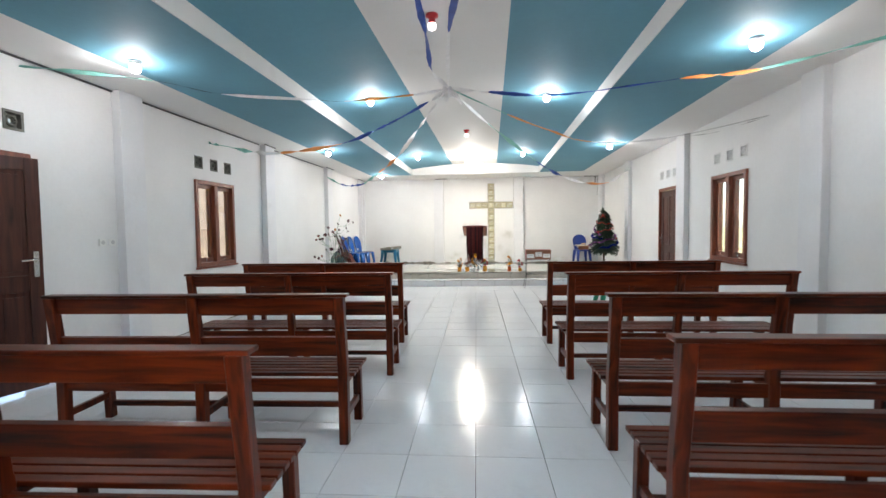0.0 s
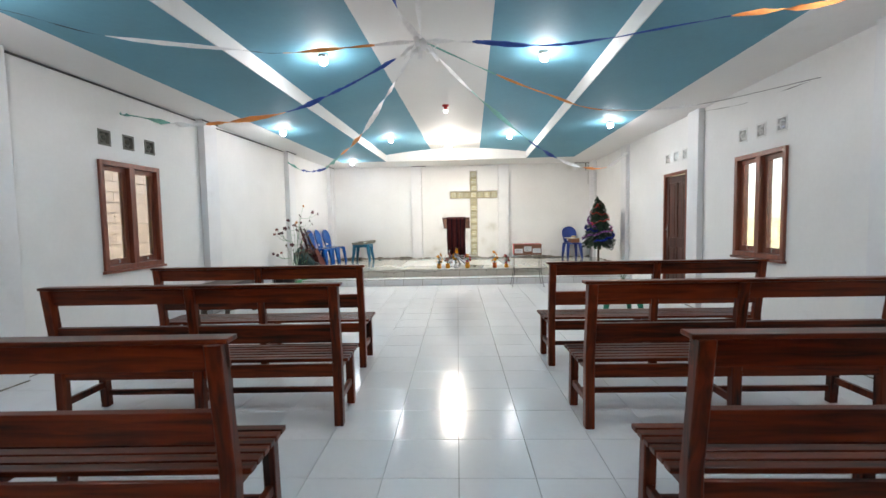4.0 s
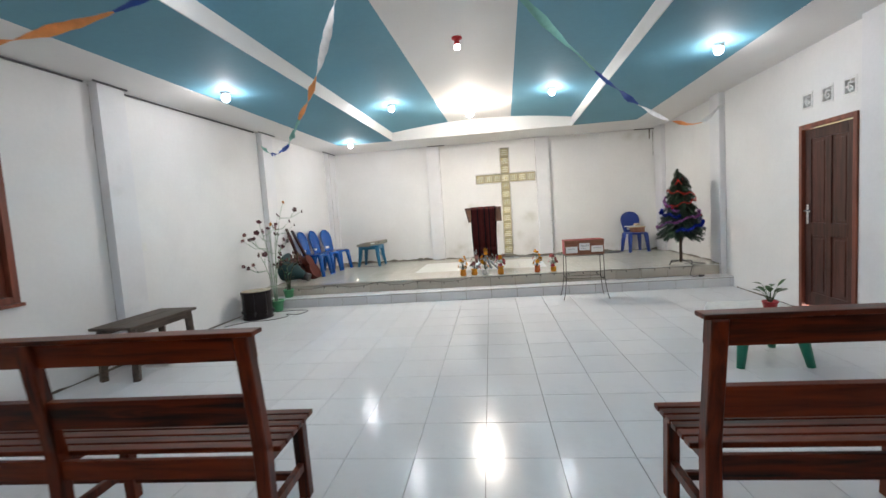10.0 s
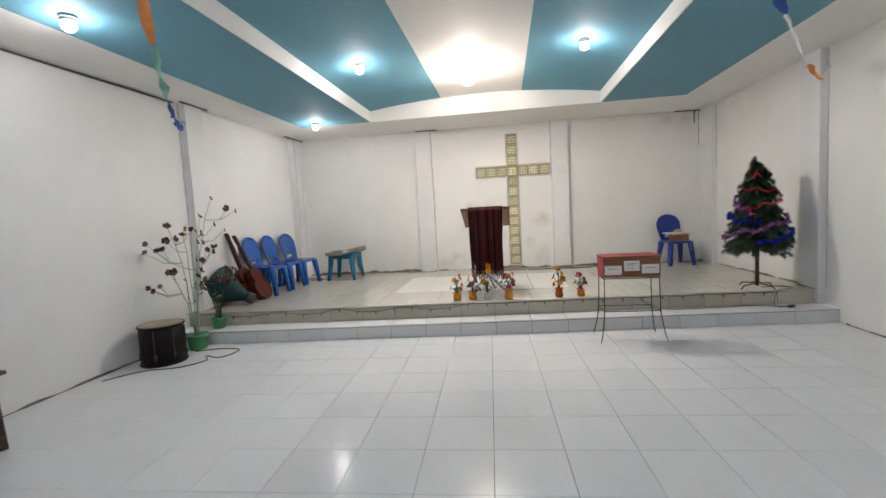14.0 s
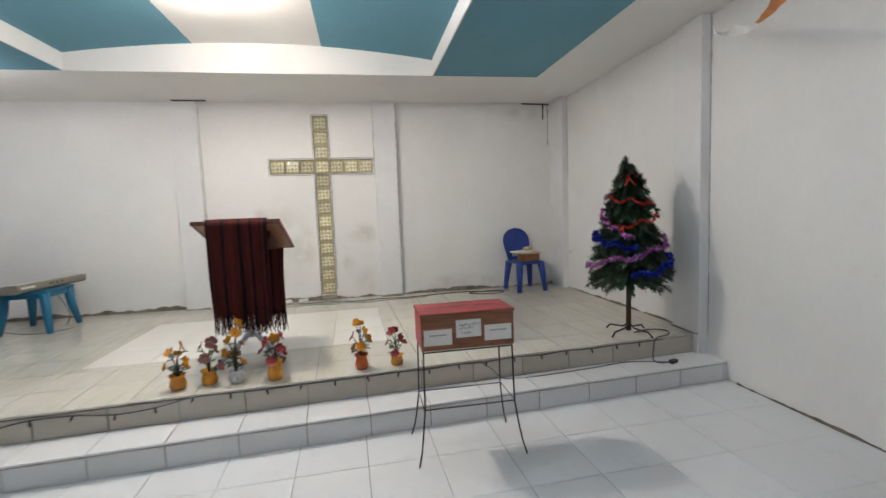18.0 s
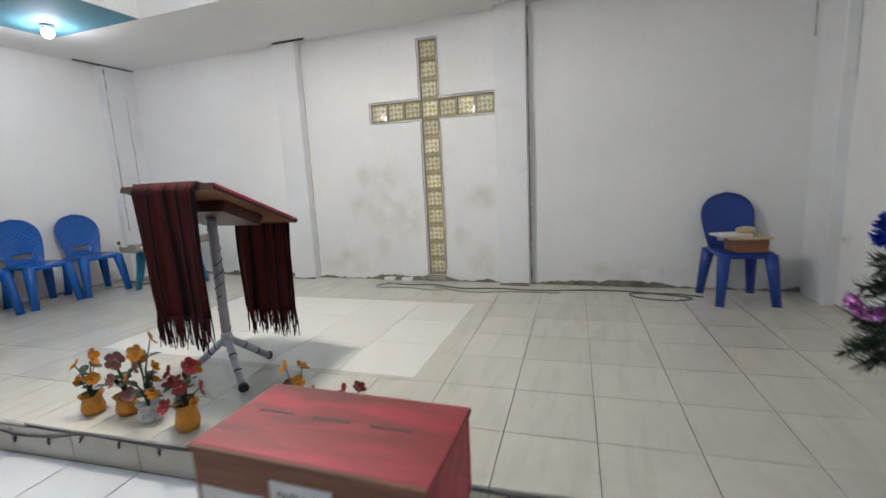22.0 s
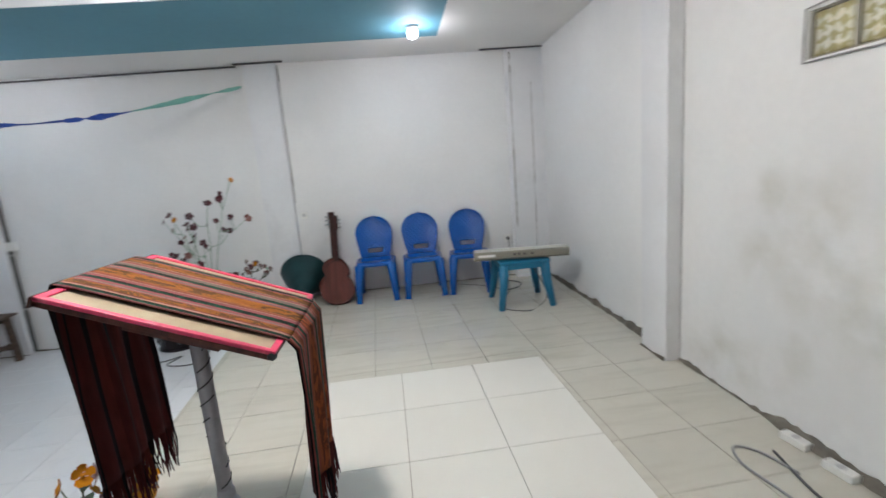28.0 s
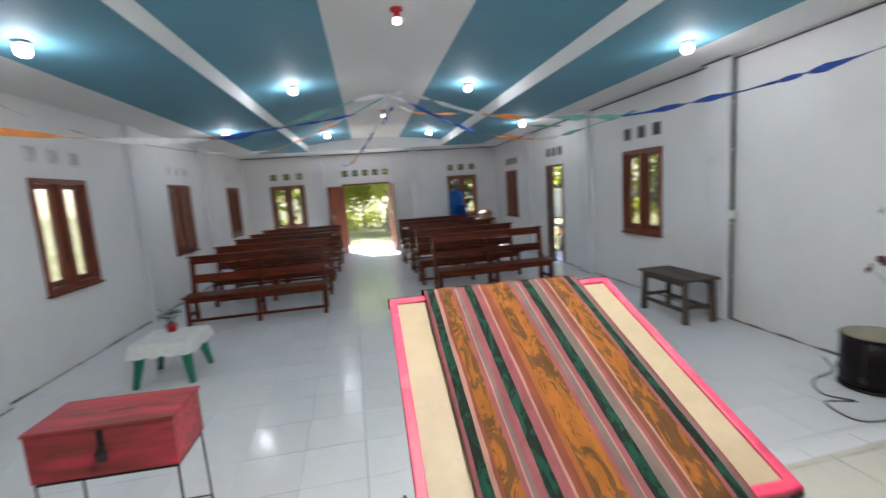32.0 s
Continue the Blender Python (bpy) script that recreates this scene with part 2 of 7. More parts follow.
def veined(m, tone, strength):
    """Long soft marble veins along y, mixed into the base colour."""
    n, l = m.node_tree.nodes, m.node_tree.links
    p = n["Principled BSDF"]
    where = n.new("ShaderNodeNewGeometry")
    mp = n.new("ShaderNodeMapping")
    mp.inputs["Scale"].default_value = (9.0, 1.3, 1.0)
    l.new(where.outputs["Position"], mp.inputs["Vector"])
    no = n.new("ShaderNodeTexNoise")
    no.inputs["Scale"].default_value = 1.6
    no.inputs["Detail"].default_value = 5
    no.inputs["Distortion"].default_value = 0.5
    l.new(mp.outputs[0], no.inputs["Vector"])
    mr = n.new("ShaderNodeMapRange")
    mr.inputs["From Min"].default_value, mr.inputs["From Max"].default_value = 0.48, 0.70
    mr.inputs["To Max"].default_value = strength
    l.new(no.outputs["Fac"], mr.inputs["Value"])
    mx = n.new("ShaderNodeMix")
    mx.data_type = "RGBA"
    l.new(mr.outputs[0], mx.inputs["Factor"])
    l.new(p.inputs["Base Color"].links[0].from_socket, mx.inputs["A"])
    mx.inputs["B"].default_value = (*tone, 1)
    l.new(mx.outputs["Result"], p.inputs["Base Color"])


def lit(name, color, strength):
    m = bpy.data.materials.new(name)
    m.use_nodes = True
    p = m.node_tree.nodes["Principled BSDF"]
    p.inputs["Base Color"].default_value = (0.9, 0.9, 0.9, 1)
    p.inputs["Emission Color"].default_value = (*color, 1)
    p.inputs["Emission Strength"].default_value = strength
    return m


def striped(name, stops, rough=0.9, scale_x=1.0, ikat=0.0, other=None, motif=9.0):
    """Woven cloth: stripes across local x (0..1 over the cloth's width), with yarn relief and an ikat fleck."""
    m = bpy.data.materials.new(name)
    m.use_nodes = True
    n, l = m.node_tree.nodes, m.node_tree.links
    p = n["Principled BSDF"]
    p.inputs["Roughness"].default_value = rough
    p.inputs["Specular IOR Level"].default_value = 0.15
    tc = n.new("ShaderNodeTexCoord")
    sx = n.new("ShaderNodeSeparateXYZ")
    l.new(tc.outputs["Object"], sx.inputs[0])
    no = n.new("ShaderNodeTexNoise")
    no.inputs["Scale"].default_value = 22
    no.inputs["Detail"].default_value = 4
    mp = n.new("ShaderNodeMapping")
    mp.inputs["Scale"].default_value = (2.2, 0.55, 0.55)
    l.new(tc.outputs["Object"], mp.inputs["Vector"])
    l.new(mp.outputs[0], no.inputs["Vector"])
    jit = n.new("ShaderNodeMath")
    jit.operation = "MULTIPLY_ADD"
    l.new(no.outputs["Fac"], jit.inputs[0])
    jit.inputs[1].default_value = ikat
    off = n.new("ShaderNodeMath")
    off.operation = "MULTIPLY_ADD"
    l.new(sx.outputs["X"], off.inputs[0])
    off.inputs[1].default_value = scale_x
    off.inputs[2].default_value = 0.5 - ikat * 0.5
    l.new(off.outputs[0], jit.inputs[2])
    cr = n.new("ShaderNodeValToRGB")
    cr.color_ramp.interpolation = "CONSTANT"
    els = cr.color_ramp.elements
    els[0].position, els[0].color = 0.0, (*stops[0][1], 1)
    els.remove(els[1])
    for pos, c in stops[1:]:
        els.new(pos).color = (*c, 1)
    l.new(jit.outputs[0], cr.inputs["Fac"])
    col = cr.outputs[0]
    if other:
        c2 = n.new("ShaderNodeValToRGB")
        c2.color_ramp.interpolation = "CONSTANT"
        e2 = c2.color_ramp.elements
        e2[0].position, e2[0].color = 0.0, (*other[stops[0][1]], 1)
        e2.remove(e2[1])
        for pos, c in stops[1:]:
            e2.new(pos).color = (*other[c], 1)
        l.new(jit.outputs[0], c2.inputs["Fac"])
        wm = n.new("ShaderNodeMapping")
        wm.inputs["Scale"].default_value = (2.6, 1.0, 1.0)
        l.new(tc.outputs["Object"], wm.inputs["Vector"])
        vo = n.new("ShaderNodeTexNoise")
        vo.inputs["Scale"].default_value = motif
        vo.inputs["Detail"].default_value = 6
        vo.inputs["Roughness"].default_value = 0.75
        vo.inputs["Distortion"].default_value = 1.2
        l.new(wm.outputs[0], vo.inputs["Vector"])
        st = n.new("ShaderNodeMapRange")
        st.inputs["From Min"].default_value, st.inputs["From Max"].default_value = 0.47, 0.53
        l.new(vo.outputs["Fac"], st.inputs["Value"])
        mx = n.new("ShaderNodeMix")
        mx.data_type = "RGBA"
        l.new(st.outputs[0], mx.inputs["Factor"])
        l.new(cr.outputs[0], mx.inputs["A"])
        l.new(c2.outputs[0], mx.inputs["B"])
        col = mx.outputs["Result"]
    flk = n.new("ShaderNodeHueSaturation")
    mr = n.new("ShaderNodeMapRange")
    mr.inputs["To Min"].default_value, mr.inputs["To Max"].default_value = 0.55, 1.45
    l.new(no.outputs["Fac"], mr.inputs["Value"])
    l.new(mr.outputs[0], flk.inputs["Value"])
    l.new(col, flk.inputs["Color"])
    l.new(flk.outputs[0], p.inputs["Base Color"])
    wv = n.new("ShaderNodeTexNoise")
    wv.inputs["Scale"].default_value = 350
    l.new(tc.outputs["Object"], wv.inputs["Vector"])
    b = n.new("ShaderNodeBump")
    b.inputs["Strength"].default_value = 0.4
    b.inputs["Distance"].default_value = 0.002
    l.new(wv.outputs["Fac"], b.inputs["Height"])
    l.new(b.outputs[0], p.inputs["Normal"])
    return m


M_WALL = material("white_wall_paint", (0.77, 0.77, 0.765), 0.72, vary=0.05, scale=1.1, fine=25, bump=0.16, spot=(0.70, 0.70, 0.70), spot_at=0.54, spot_scale=0.8, dist=0.004, scuff=(0.60, 0.59, 0.575), scuff_scale=1.6, scuff_at=0.66)
M_PIL = material("white_pilaster_paint", (0.74, 0.745, 0.76), 0.72, vary=0.05, scale=2.0, fine=30, bump=0.14, dist=0.004, spot=(0.58, 0.58, 0.58), spot_at=0.58, spot_scale=1.6)
M_WALLN = stained(material("stained_white_wall_paint", (0.77, 0.77, 0.765), 0.72, vary=0.05, scale=1.1, fine=25, bump=0.16, spot=(0.70, 0.70, 0.70), spot_at=0.54, spot_scale=0.8, dist=0.004),
                  [(-0.4, 1.1, 0.16, 0.15), (-0.03, 1.07, 0.13, 0.17), (-0.38, 1.42, 0.1, 0.14), (-0.22, 0.66, 0.1, 0.14), (-0.8, 0.42, 0.2, 0.12), (0.92, 1.15, 0.2, 0.14), (0.9, 0.5, 0.16, 0.2), (0.7, 0.75, 0.1, 0.12), (-1.22, 0.9, 0.1, 0.25), (3.25, 2.75, 0.35, 0.12), (-0.12, 1.18, 0.3, 0.38), (0.1, 1.0, 0.2, 0.3), (-0.6, 0.5, 0.35, 0.16), (2.2, 0.42, 0.6, 0.1)], (0.50, 0.485, 0.425))
M_CEIL = material("white_ceiling_paint", (0.76, 0.755, 0.74), 0.65, vary=0.035, scale=0.8, fine=30, bump=0.05, spot=(0.62, 0.61, 0.58), spot_at=0.60, dist=0.004)
M_BLUE = material("blue_ceiling_paint", (0.115, 0.31, 0.41), 0.72, vary=0.08, scale=0.7, fine=18, bump=0.1, dist=0.006, spot=(0.15, 0.34, 0.43), spot_at=0.54, spot_scale=0.6)
M_TILE = material("white_glazed_tile", (0.77, 0.78, 0.80), 0.17, spec=0.34, vary=0.025, scale=2.0, fine=30, bump=0.015, rand=0.03, spot=(0.66, 0.67, 0.70), spot_at=0.56, spot_scale=3.0, dist=0.003, scuff=(0.52, 0.51, 0.50), scuff_scale=6, scuff_at=0.68)
M_RISER = material("white_riser_tile", (0.68, 0.69, 0.71), 0.2, vary=0.05, scale=3.0, bump=0.02, rand=0.05, spot=(0.5, 0.5, 0.5), spot_at=0.56, scuff=(0.34, 0.32, 0.30), scuff_scale=6, scuff_at=0.66)
M_BEIGE = material("beige_marbled_tile", (0.59, 0.57, 0.495), 0.035, spec=0.8, vary=0.05, scale=2.5, fine=14, bump=0.006, rand=0.035, spot=(0.52, 0.485, 0.41), spot_at=0.53, spot_scale=4.5, dist=0.003, scuff=(0.44, 0.405, 0.335), scuff_scale=7, scuff_at=0.66)
veined(M_BEIGE, (0.45, 0.43, 0.36), 0.4)
M_CREAM = material("plain_cream_tile", (0.74, 0.73, 0.68), 0.16, vary=0.015, scale=2.0, bump=0.01, rand=0.015)
M_BRISER = material("beige_riser_tile", (0.50, 0.465, 0.40), 0.2, vary=0.08, scale=3.0, bump=0.02, rand=0.06, spot=(0.36, 0.33, 0.27), spot_at=0.54, scuff=(0.24, 0.21, 0.17), scuff_scale=6, scuff_at=0.64)
M_GROUTB = material("beige_grout", (0.27, 0.245, 0.20), 0.9, vary=0.3, scale=5)
M_GROUT = material("dark_grout", (0.11, 0.105, 0.10), 0.9, vary=0.4, scale=5)
M_DIRT = material("dirty_skirting_gap", (0.16, 0.145, 0.12), 0.95, vary=0.5, scale=9, fine=70, bump=0.6)
M_BENCH = wood("varnished_red_brown_bench_wood", (0.014, 0.0036, 0.0018), (0.18, 0.027, 0.0056), 0.32, 0.04, 0, spec=0.22)
M_BENCHV = wood("varnished_red_brown_post_wood", (0.014, 0.0036, 0.0018), (0.18, 0.027, 0.0056), 0.32, 0.04, 2, spec=0.22)
M_FRAME = wood("reddish_window_wood", (0.09, 0.023, 0.012), (0.24, 0.058, 0.027), 0.42, 0.12, 2)
M_DOOR = wood("dark_door_wood", (0.032, 0.009, 0.006), (0.09, 0.026, 0.016), 0.4, 0.08, 2, spec=0.35)
M_STOOL = wood("old_dark_stool_wood", (0.03, 0.02, 0.014), (0.11, 0.075, 0.052), 0.55, 0.0, 1)
M_PLY = wood("plywood_sheet", (0.42, 0.33, 0.20), (0.58, 0.47, 0.31), 0.7, 0.0, 1)
M_PANE = glass("grey_tinted_window_glass", (0.46, 0.47, 0.43))
M_GLASSBLOCK = block_glass("glow_tinted_patterned_glass_block")
M_MORTAR = material("grey_mortar", (0.30, 0.285, 0.24), 0.9, vary=0.15, scale=8, bump=0.4)
M_BULB = lit("glowing_white_bulb", (0.95, 0.98, 1.0), 13)
M_BULBDIM = lit("dim_pinkish_bulb", (1.0, 0.9, 0.9), 1.0)
M_BULBW = lit("glowing_warm_bulb", (1.0, 0.95, 0.85), 22)
M_BASE = material("grey_lamp_base", (0.55, 0.55, 0.55), 0.5)
M_REDBASE = material("red_plastic_lamp_base", (0.42, 0.015, 0.02), 0.35)
M_BLACK = material("black_plastic", (0.025, 0.025, 0.028), 0.4, bump=0.02)
M_CABLE = material("dark_grey_cable", (0.07, 0.07, 0.075), 0.55, bump=0.0)
M_PIPE = material("grimy_dark_conduit", (0.07, 0.07, 0.072), 0.6, vary=0.5, scale=9, bump=0.1, spot=(0.45, 0.45, 0.45), spot_at=0.6, spot_scale=14)
M_GREYCABLE = material("grey_cable", (0.28, 0.28, 0.28), 0.55, bump=0.0)
M_WHITEP = material("white_plastic", (0.78, 0.78, 0.75), 0.35, bump=0.02)
M_CHAIR = material("glossy_blue_plastic", (0.0035, 0.092, 0.40), 0.25, vary=0.06, bump=0.02, coat=0.15)
M_CHAIRB = material("dimpled_blue_plastic", (0.0035, 0.092, 0.40), 0.25, vary=0.06, bump=0.0, coat=0.15)


def dimple(m, pitch, deep):
    """Regular rows of round dimples across local x and z."""
    n, l = m.node_tree.nodes, m.node_tree.links
    tc = n.new("ShaderNodeTexCoord")
    mp = n.new("ShaderNodeMapping")
    mp.inputs["Scale"].default_value = (1, 0, 1)
    mp.inputs["Rotation"].default_value = (0, radians(45), 0)
    l.new(tc.outputs["Object"], mp.inputs["Vector"])
    v = n.new("ShaderNodeTexVoronoi")
    v.inputs["Scale"].default_value = 1 / pitch
    v.inputs["Randomness"].default_value = 0
    l.new(mp.outputs[0], v.inputs["Vector"])
    r = n.new("ShaderNodeMapRange")
    r.inputs["From Min"].default_value, r.inputs["From Max"].default_value = 0.22, 0.36
    l.new(v.outputs["Distance"], r.inputs["Value"])
    b = n.new("ShaderNodeBump")
    b.inputs["Strength"].default_value = 1.0
    b.inputs["Distance"].default_value = deep
    l.new(r.outputs[0], b.inputs["Height"])
    l.new(b.outputs[0], n["Principled BSDF"].inputs["Normal"])


dimple(M_CHAIRB, 0.034, 0.004)
M_CHAIRD = material("dull_navy_plastic", (0.012, 0.045, 0.26), 0.35, vary=0.05, bump=0.02)
M_TEAL = material("teal_plastic", (0.010, 0.16, 0.30), 0.36, vary=0.06, bump=0.02)
M_GREENP = material("green_plastic", (0.01, 0.20, 0.12), 0.35, vary=0.05, bump=0.02)
M_PETBROWN = material("faded_brown_petal", (0.13, 0.06, 0.045), 0.8, vary=0.2)
M_POT = material("light_green_plastic", (0.06, 0.30, 0.13), 0.4, vary=0.08)
M_CHROME = material("worn_chrome", (0.62, 0.62, 0.62), 0.25, metal=1.0, bump=0.02)
M_IRON = material("black_iron_wire", (0.035, 0.03, 0.028), 0.5, metal=0.6)
M_CLOTHW = material("white_lace_tablecloth", (0.72, 0.72, 0.70), 0.95, vary=0.1, scale=25, fine=120, bump=0.3)
M_SILVER = material("matt_grey_wrapped_tube", (0.42, 0.42, 0.45), 0.45, vary=0.2, scale=12, bump=0.1)
M_PINK = material("pink_painted_edge", (0.66, 0.05, 0.125), 0.4, vary=0.3, scale=9, spot=(0.06, 0.012, 0.012), spot_at=0.52, spot_scale=7, scuff=(0.75, 0.28, 0.32), scuff_scale=12, scuff_at=0.56)
M_DRUM = material("dark_wrapped_drum_shell", (0.008, 0.005, 0.006), 0.4, vary=0.4, spec=0.2)
M_DRUMHEAD = material("worn_drum_head", (0.33, 0.28, 0.20), 0.6, vary=0.2, scale=5)
M_GUITAR = wood("red_brown_guitar_lacquer", (0.055, 0.010, 0.007), (0.11, 0.022, 0.014), 0.5, 0.0, 2, spec=0.2)
M_GUITARD = wood("dark_guitar_neck_wood", (0.02, 0.006, 0.005), (0.05, 0.016, 0.012), 0.6, 0.0, 2, spec=0.2)
M_HORN = material("dark_teal_horn_paint", (0.010, 0.040, 0.045), 0.5, vary=0.3, scale=5, bump=0.05, spec=0.25)
M_KEYB = material("grey_beige_keyboard_case", (0.24, 0.23, 0.19), 0.45, vary=0.08)
M_KEYT = material("pale_keyboard_top", (0.50, 0.49, 0.44), 0.45, vary=0.08)
M_PAPER = material("white_paper_label", (0.75, 0.74, 0.72), 0.8, vary=0.06)
M_INKG = material("faded_grey_print", (0.36, 0.36, 0.36), 0.8)
M_INK = material("dark_ink", (0.08, 0.08, 0.08), 0.8)
M_BOXWOOD = wood("brown_plywood_box", (0.16, 0.060, 0.028), (0.32, 0.13, 0.065), 0.55, 0.05, 0)
M_BOXRED = wood("worn_red_painted_box_wood", (0.19, 0.034, 0.028), (0.58, 0.05, 0.08), 0.5, 0.0, 0, 9.0)
M_NEEDLE = material("dark_green_plastic_needles", (0.012, 0.042, 0.018), 0.55, vary=0.6, scale=7)
M_TRUNK = material("brown_tree_stem", (0.06, 0.04, 0.025), 0.8)
M_TINPUR = material("purple_silver_tinsel", (0.50, 0.22, 0.50), 0.25, metal=0.85, vary=0.6, scale=40)
M_TINBLUE = material("blue_tinsel", (0.02, 0.05, 0.45), 0.25, metal=0.7, vary=0.5, scale=40)
M_TINRED = material("red_foil", (0.50, 0.03, 0.02), 0.3, metal=0.5, vary=0.4, scale=30)
M_STEM = material("pale_green_wire_stem", (0.30, 0.40, 0.31), 0.7, vary=0.3)
M_DSTEM = material("dark_stem", (0.05, 0.06, 0.03), 0.7)
M_PETRED = material("dark_red_petal", (0.24, 0.011, 0.016), 0.4, vary=0.4, scale=20)
M_PETMAROON = material("maroon_petal", (0.065, 0.008, 0.013), 0.45, vary=0.4, scale=20)
M_PETYEL = material("amber_yellow_petal", (0.58, 0.22, 0.01), 0.25, vary=0.3, scale=20)
M_PETPINK = material("dusty_pink_petal", (0.22, 0.085, 0.07), 0.35, vary=0.3, scale=20)
M_LEAF = material("green_leaf", (0.025, 0.085, 0.018), 0.5, vary=0.3, scale=12)
M_VASE = material("amber_vase", (0.62, 0.25, 0.02), 0.25, vary=0.2, scale=12)
M_VASER = material("red_orange_vase", (0.50, 0.10, 0.02), 0.25, vary=0.2, scale=12)
M_VASEW = material("patterned_white_vase", (0.6, 0.6, 0.6), 0.35, vary=0.3, scale=25, scuff=(0.03, 0.03, 0.03), scuff_scale=45, scuff_at=0.5)
M_VENT = material("white_concrete_vent", (0.72, 0.72, 0.71), 0.85, vary=0.1, scale=6, bump=0.3)
# darkness seen through the vent openings is put into this grey
M_VENTD = material("shade_grey_vent", (0.16, 0.16, 0.14), 0.9, vary=0.25, scale=7, bump=0.4)
M_RIB = {"o": material("orange_crepe_paper", (0.80, 0.30, 0.09), 0.8, vary=0.15, scale=14), "b": material("blue_crepe_paper", (0.02, 0.07, 0.34), 0.7, vary=0.3, scale=14),
         "g": material("sea_green_crepe_paper", (0.20, 0.46, 0.40), 0.8, vary=0.15, scale=14), "w": material("white_crepe_paper", (0.78, 0.78, 0.78), 0.8, vary=0.1, scale=14),
         "d": material("dark_string", (0.05, 0.05, 0.06), 0.8)}
M_GRASS = material("dry_grass", (0.22, 0.21, 0.085), 0.95, vary=0.4, scale=0.6, fine=6, bump=0.4, spot=(0.42, 0.36, 0.24), spot_at=0.46, spot_scale=0.35, dist=0.05)
M_FOLIAGE = material("sunlit_foliage", (0.10, 0.125, 0.018), 0.6, vary=0.6, scale=1.2, fine=9)


def translucent(m, color, share):
    """Lets light through thin leaves."""
    n, l = m.node_tree.nodes, m.node_tree.links
    tr = n.new("ShaderNodeBsdfTranslucent")
    tr.inputs["Color"].default_value = (*color, 1)
    mx = n.new("ShaderNodeMixShader")
    mx.inputs[0].default_value = share
    l.new(n["Principled BSDF"].outputs[0], mx.inputs[1])
    l.new(tr.outputs[0], mx.inputs[2])
    l.new(mx.outputs[0], n["Material Output"].inputs[0])


translucent(M_FOLIAGE, (0.48, 0.54, 0.05), 0.55)
M_WOODS = material("shaded_woodland_leaves", (0.045, 0.065, 0.014), 0.7, vary=0.7, scale=0.5, fine=5)
M_BARK = material("pale_bark", (0.26, 0.21, 0.16), 0.9, vary=0.3, scale=4, bump=0.5)
M_BLOCKWALL = material("pale_block_wall", (0.34, 0.27, 0.23), 0.9, vary=0.15, scale=2, fine=20, bump=0.3)
# tone of the unseen backdrop that colours the glass cross
M_OCHRE = material("ochre_glass_backdrop", (0.36, 0.27, 0.11), 0.9, vary=0.35, scale=1.5, fine=12, bump=0.2, spot=(0.34, 0.34, 0.28), spot_at=0.48, spot_scale=0.8)
M_RUST = material("rusty_roof_sheet", (0.22, 0.15, 0.12), 0.7, vary=0.25, scale=3)
M_CONC = material("outer_render", (0.58, 0.55, 0.50), 0.9, vary=0.15, scale=2)


# ---- mesh helpers ----
def box(bm, x0, x1, y0, y1, z0, z1, bevel=0.0):
    r = bmesh.ops.create_cube(bm, size=1.0)
    bmesh.ops.scale(bm, vec=(x1 - x0, y1 - y0, z1 - z0), verts=r["verts"])
    bmesh.ops.translate(bm, vec=((x0 + x1) / 2, (y0 + y1) / 2, (z0 + z1) / 2), verts=r["verts"])
    if bevel:
        bmesh.ops.bevel(bm, geom=list({e for v in r["verts"] for e in v.link_edges}), offset=bevel, segments=2, affect="EDGES", profile=0.6)
    return bm


def beam(bm, a, b, w, h, bevel=0.0):
    """A rectangular bar from a to b; w across, h in the upright plane."""
    a, b = Vector(a), Vector(b)
    d = b - a
    r = bmesh.ops.create_cube(bm, size=1.0)
    vs = r["verts"]
    bmesh.ops.scale(bm, vec=(w, h, d.length), verts=vs)
    if bevel:
        rb = bmesh.ops.bevel(bm, geom=list({e for v in vs for e in v.link_edges}), offset=bevel, segments=1, affect="EDGES")
        vs = list({v for f in rb["faces"] for v in f.verts} | {v for v in vs if v.is_valid})
    m = Matrix.Translation((a + b) / 2) @ d.to_track_quat("Z", "Y").to_matrix().to_4x4()
    bmesh.ops.transform(bm, matrix=m, verts=vs)
    return bm


def tube(bm, pts, radius, sides=8, closed_ends=True):
    """A round rod along points; radius is a number or one per point."""
    pts = [Vector(p) for p in pts]
    radii = radius if isinstance(radius, (list, tuple)) else [radius] * len(pts)
    rings = []
    ref = Vector((0.31, 0.17, 0.93))
    for i, p in enumerate(pts):
        d = (pts[min(i + 1, len(pts) - 1)] - pts[max(i - 1, 0)]).normalized()
        u = d.cross(ref)
        u = u.normalized() if u.length > 1e-4 else Vector((1, 0, 0))
        v = d.cross(u)
        rings.append([bm.verts.new(p + radii[i] * (math.cos(2 * math.pi * k / sides) * u + math.sin(2 * math.pi * k / sides) * v)) for k in range(sides)])
    for r0, r1 in zip(rings, rings[1:]):
        for k in range(sides):
            bm.faces.new((r0[k], r0[(k + 1) % sides], r1[(k + 1) % sides], r1[k])).smooth = True
    if closed_ends:
        bm.faces.new(rings[0][::-1])
        bm.faces.new(rings[-1])
    return bm


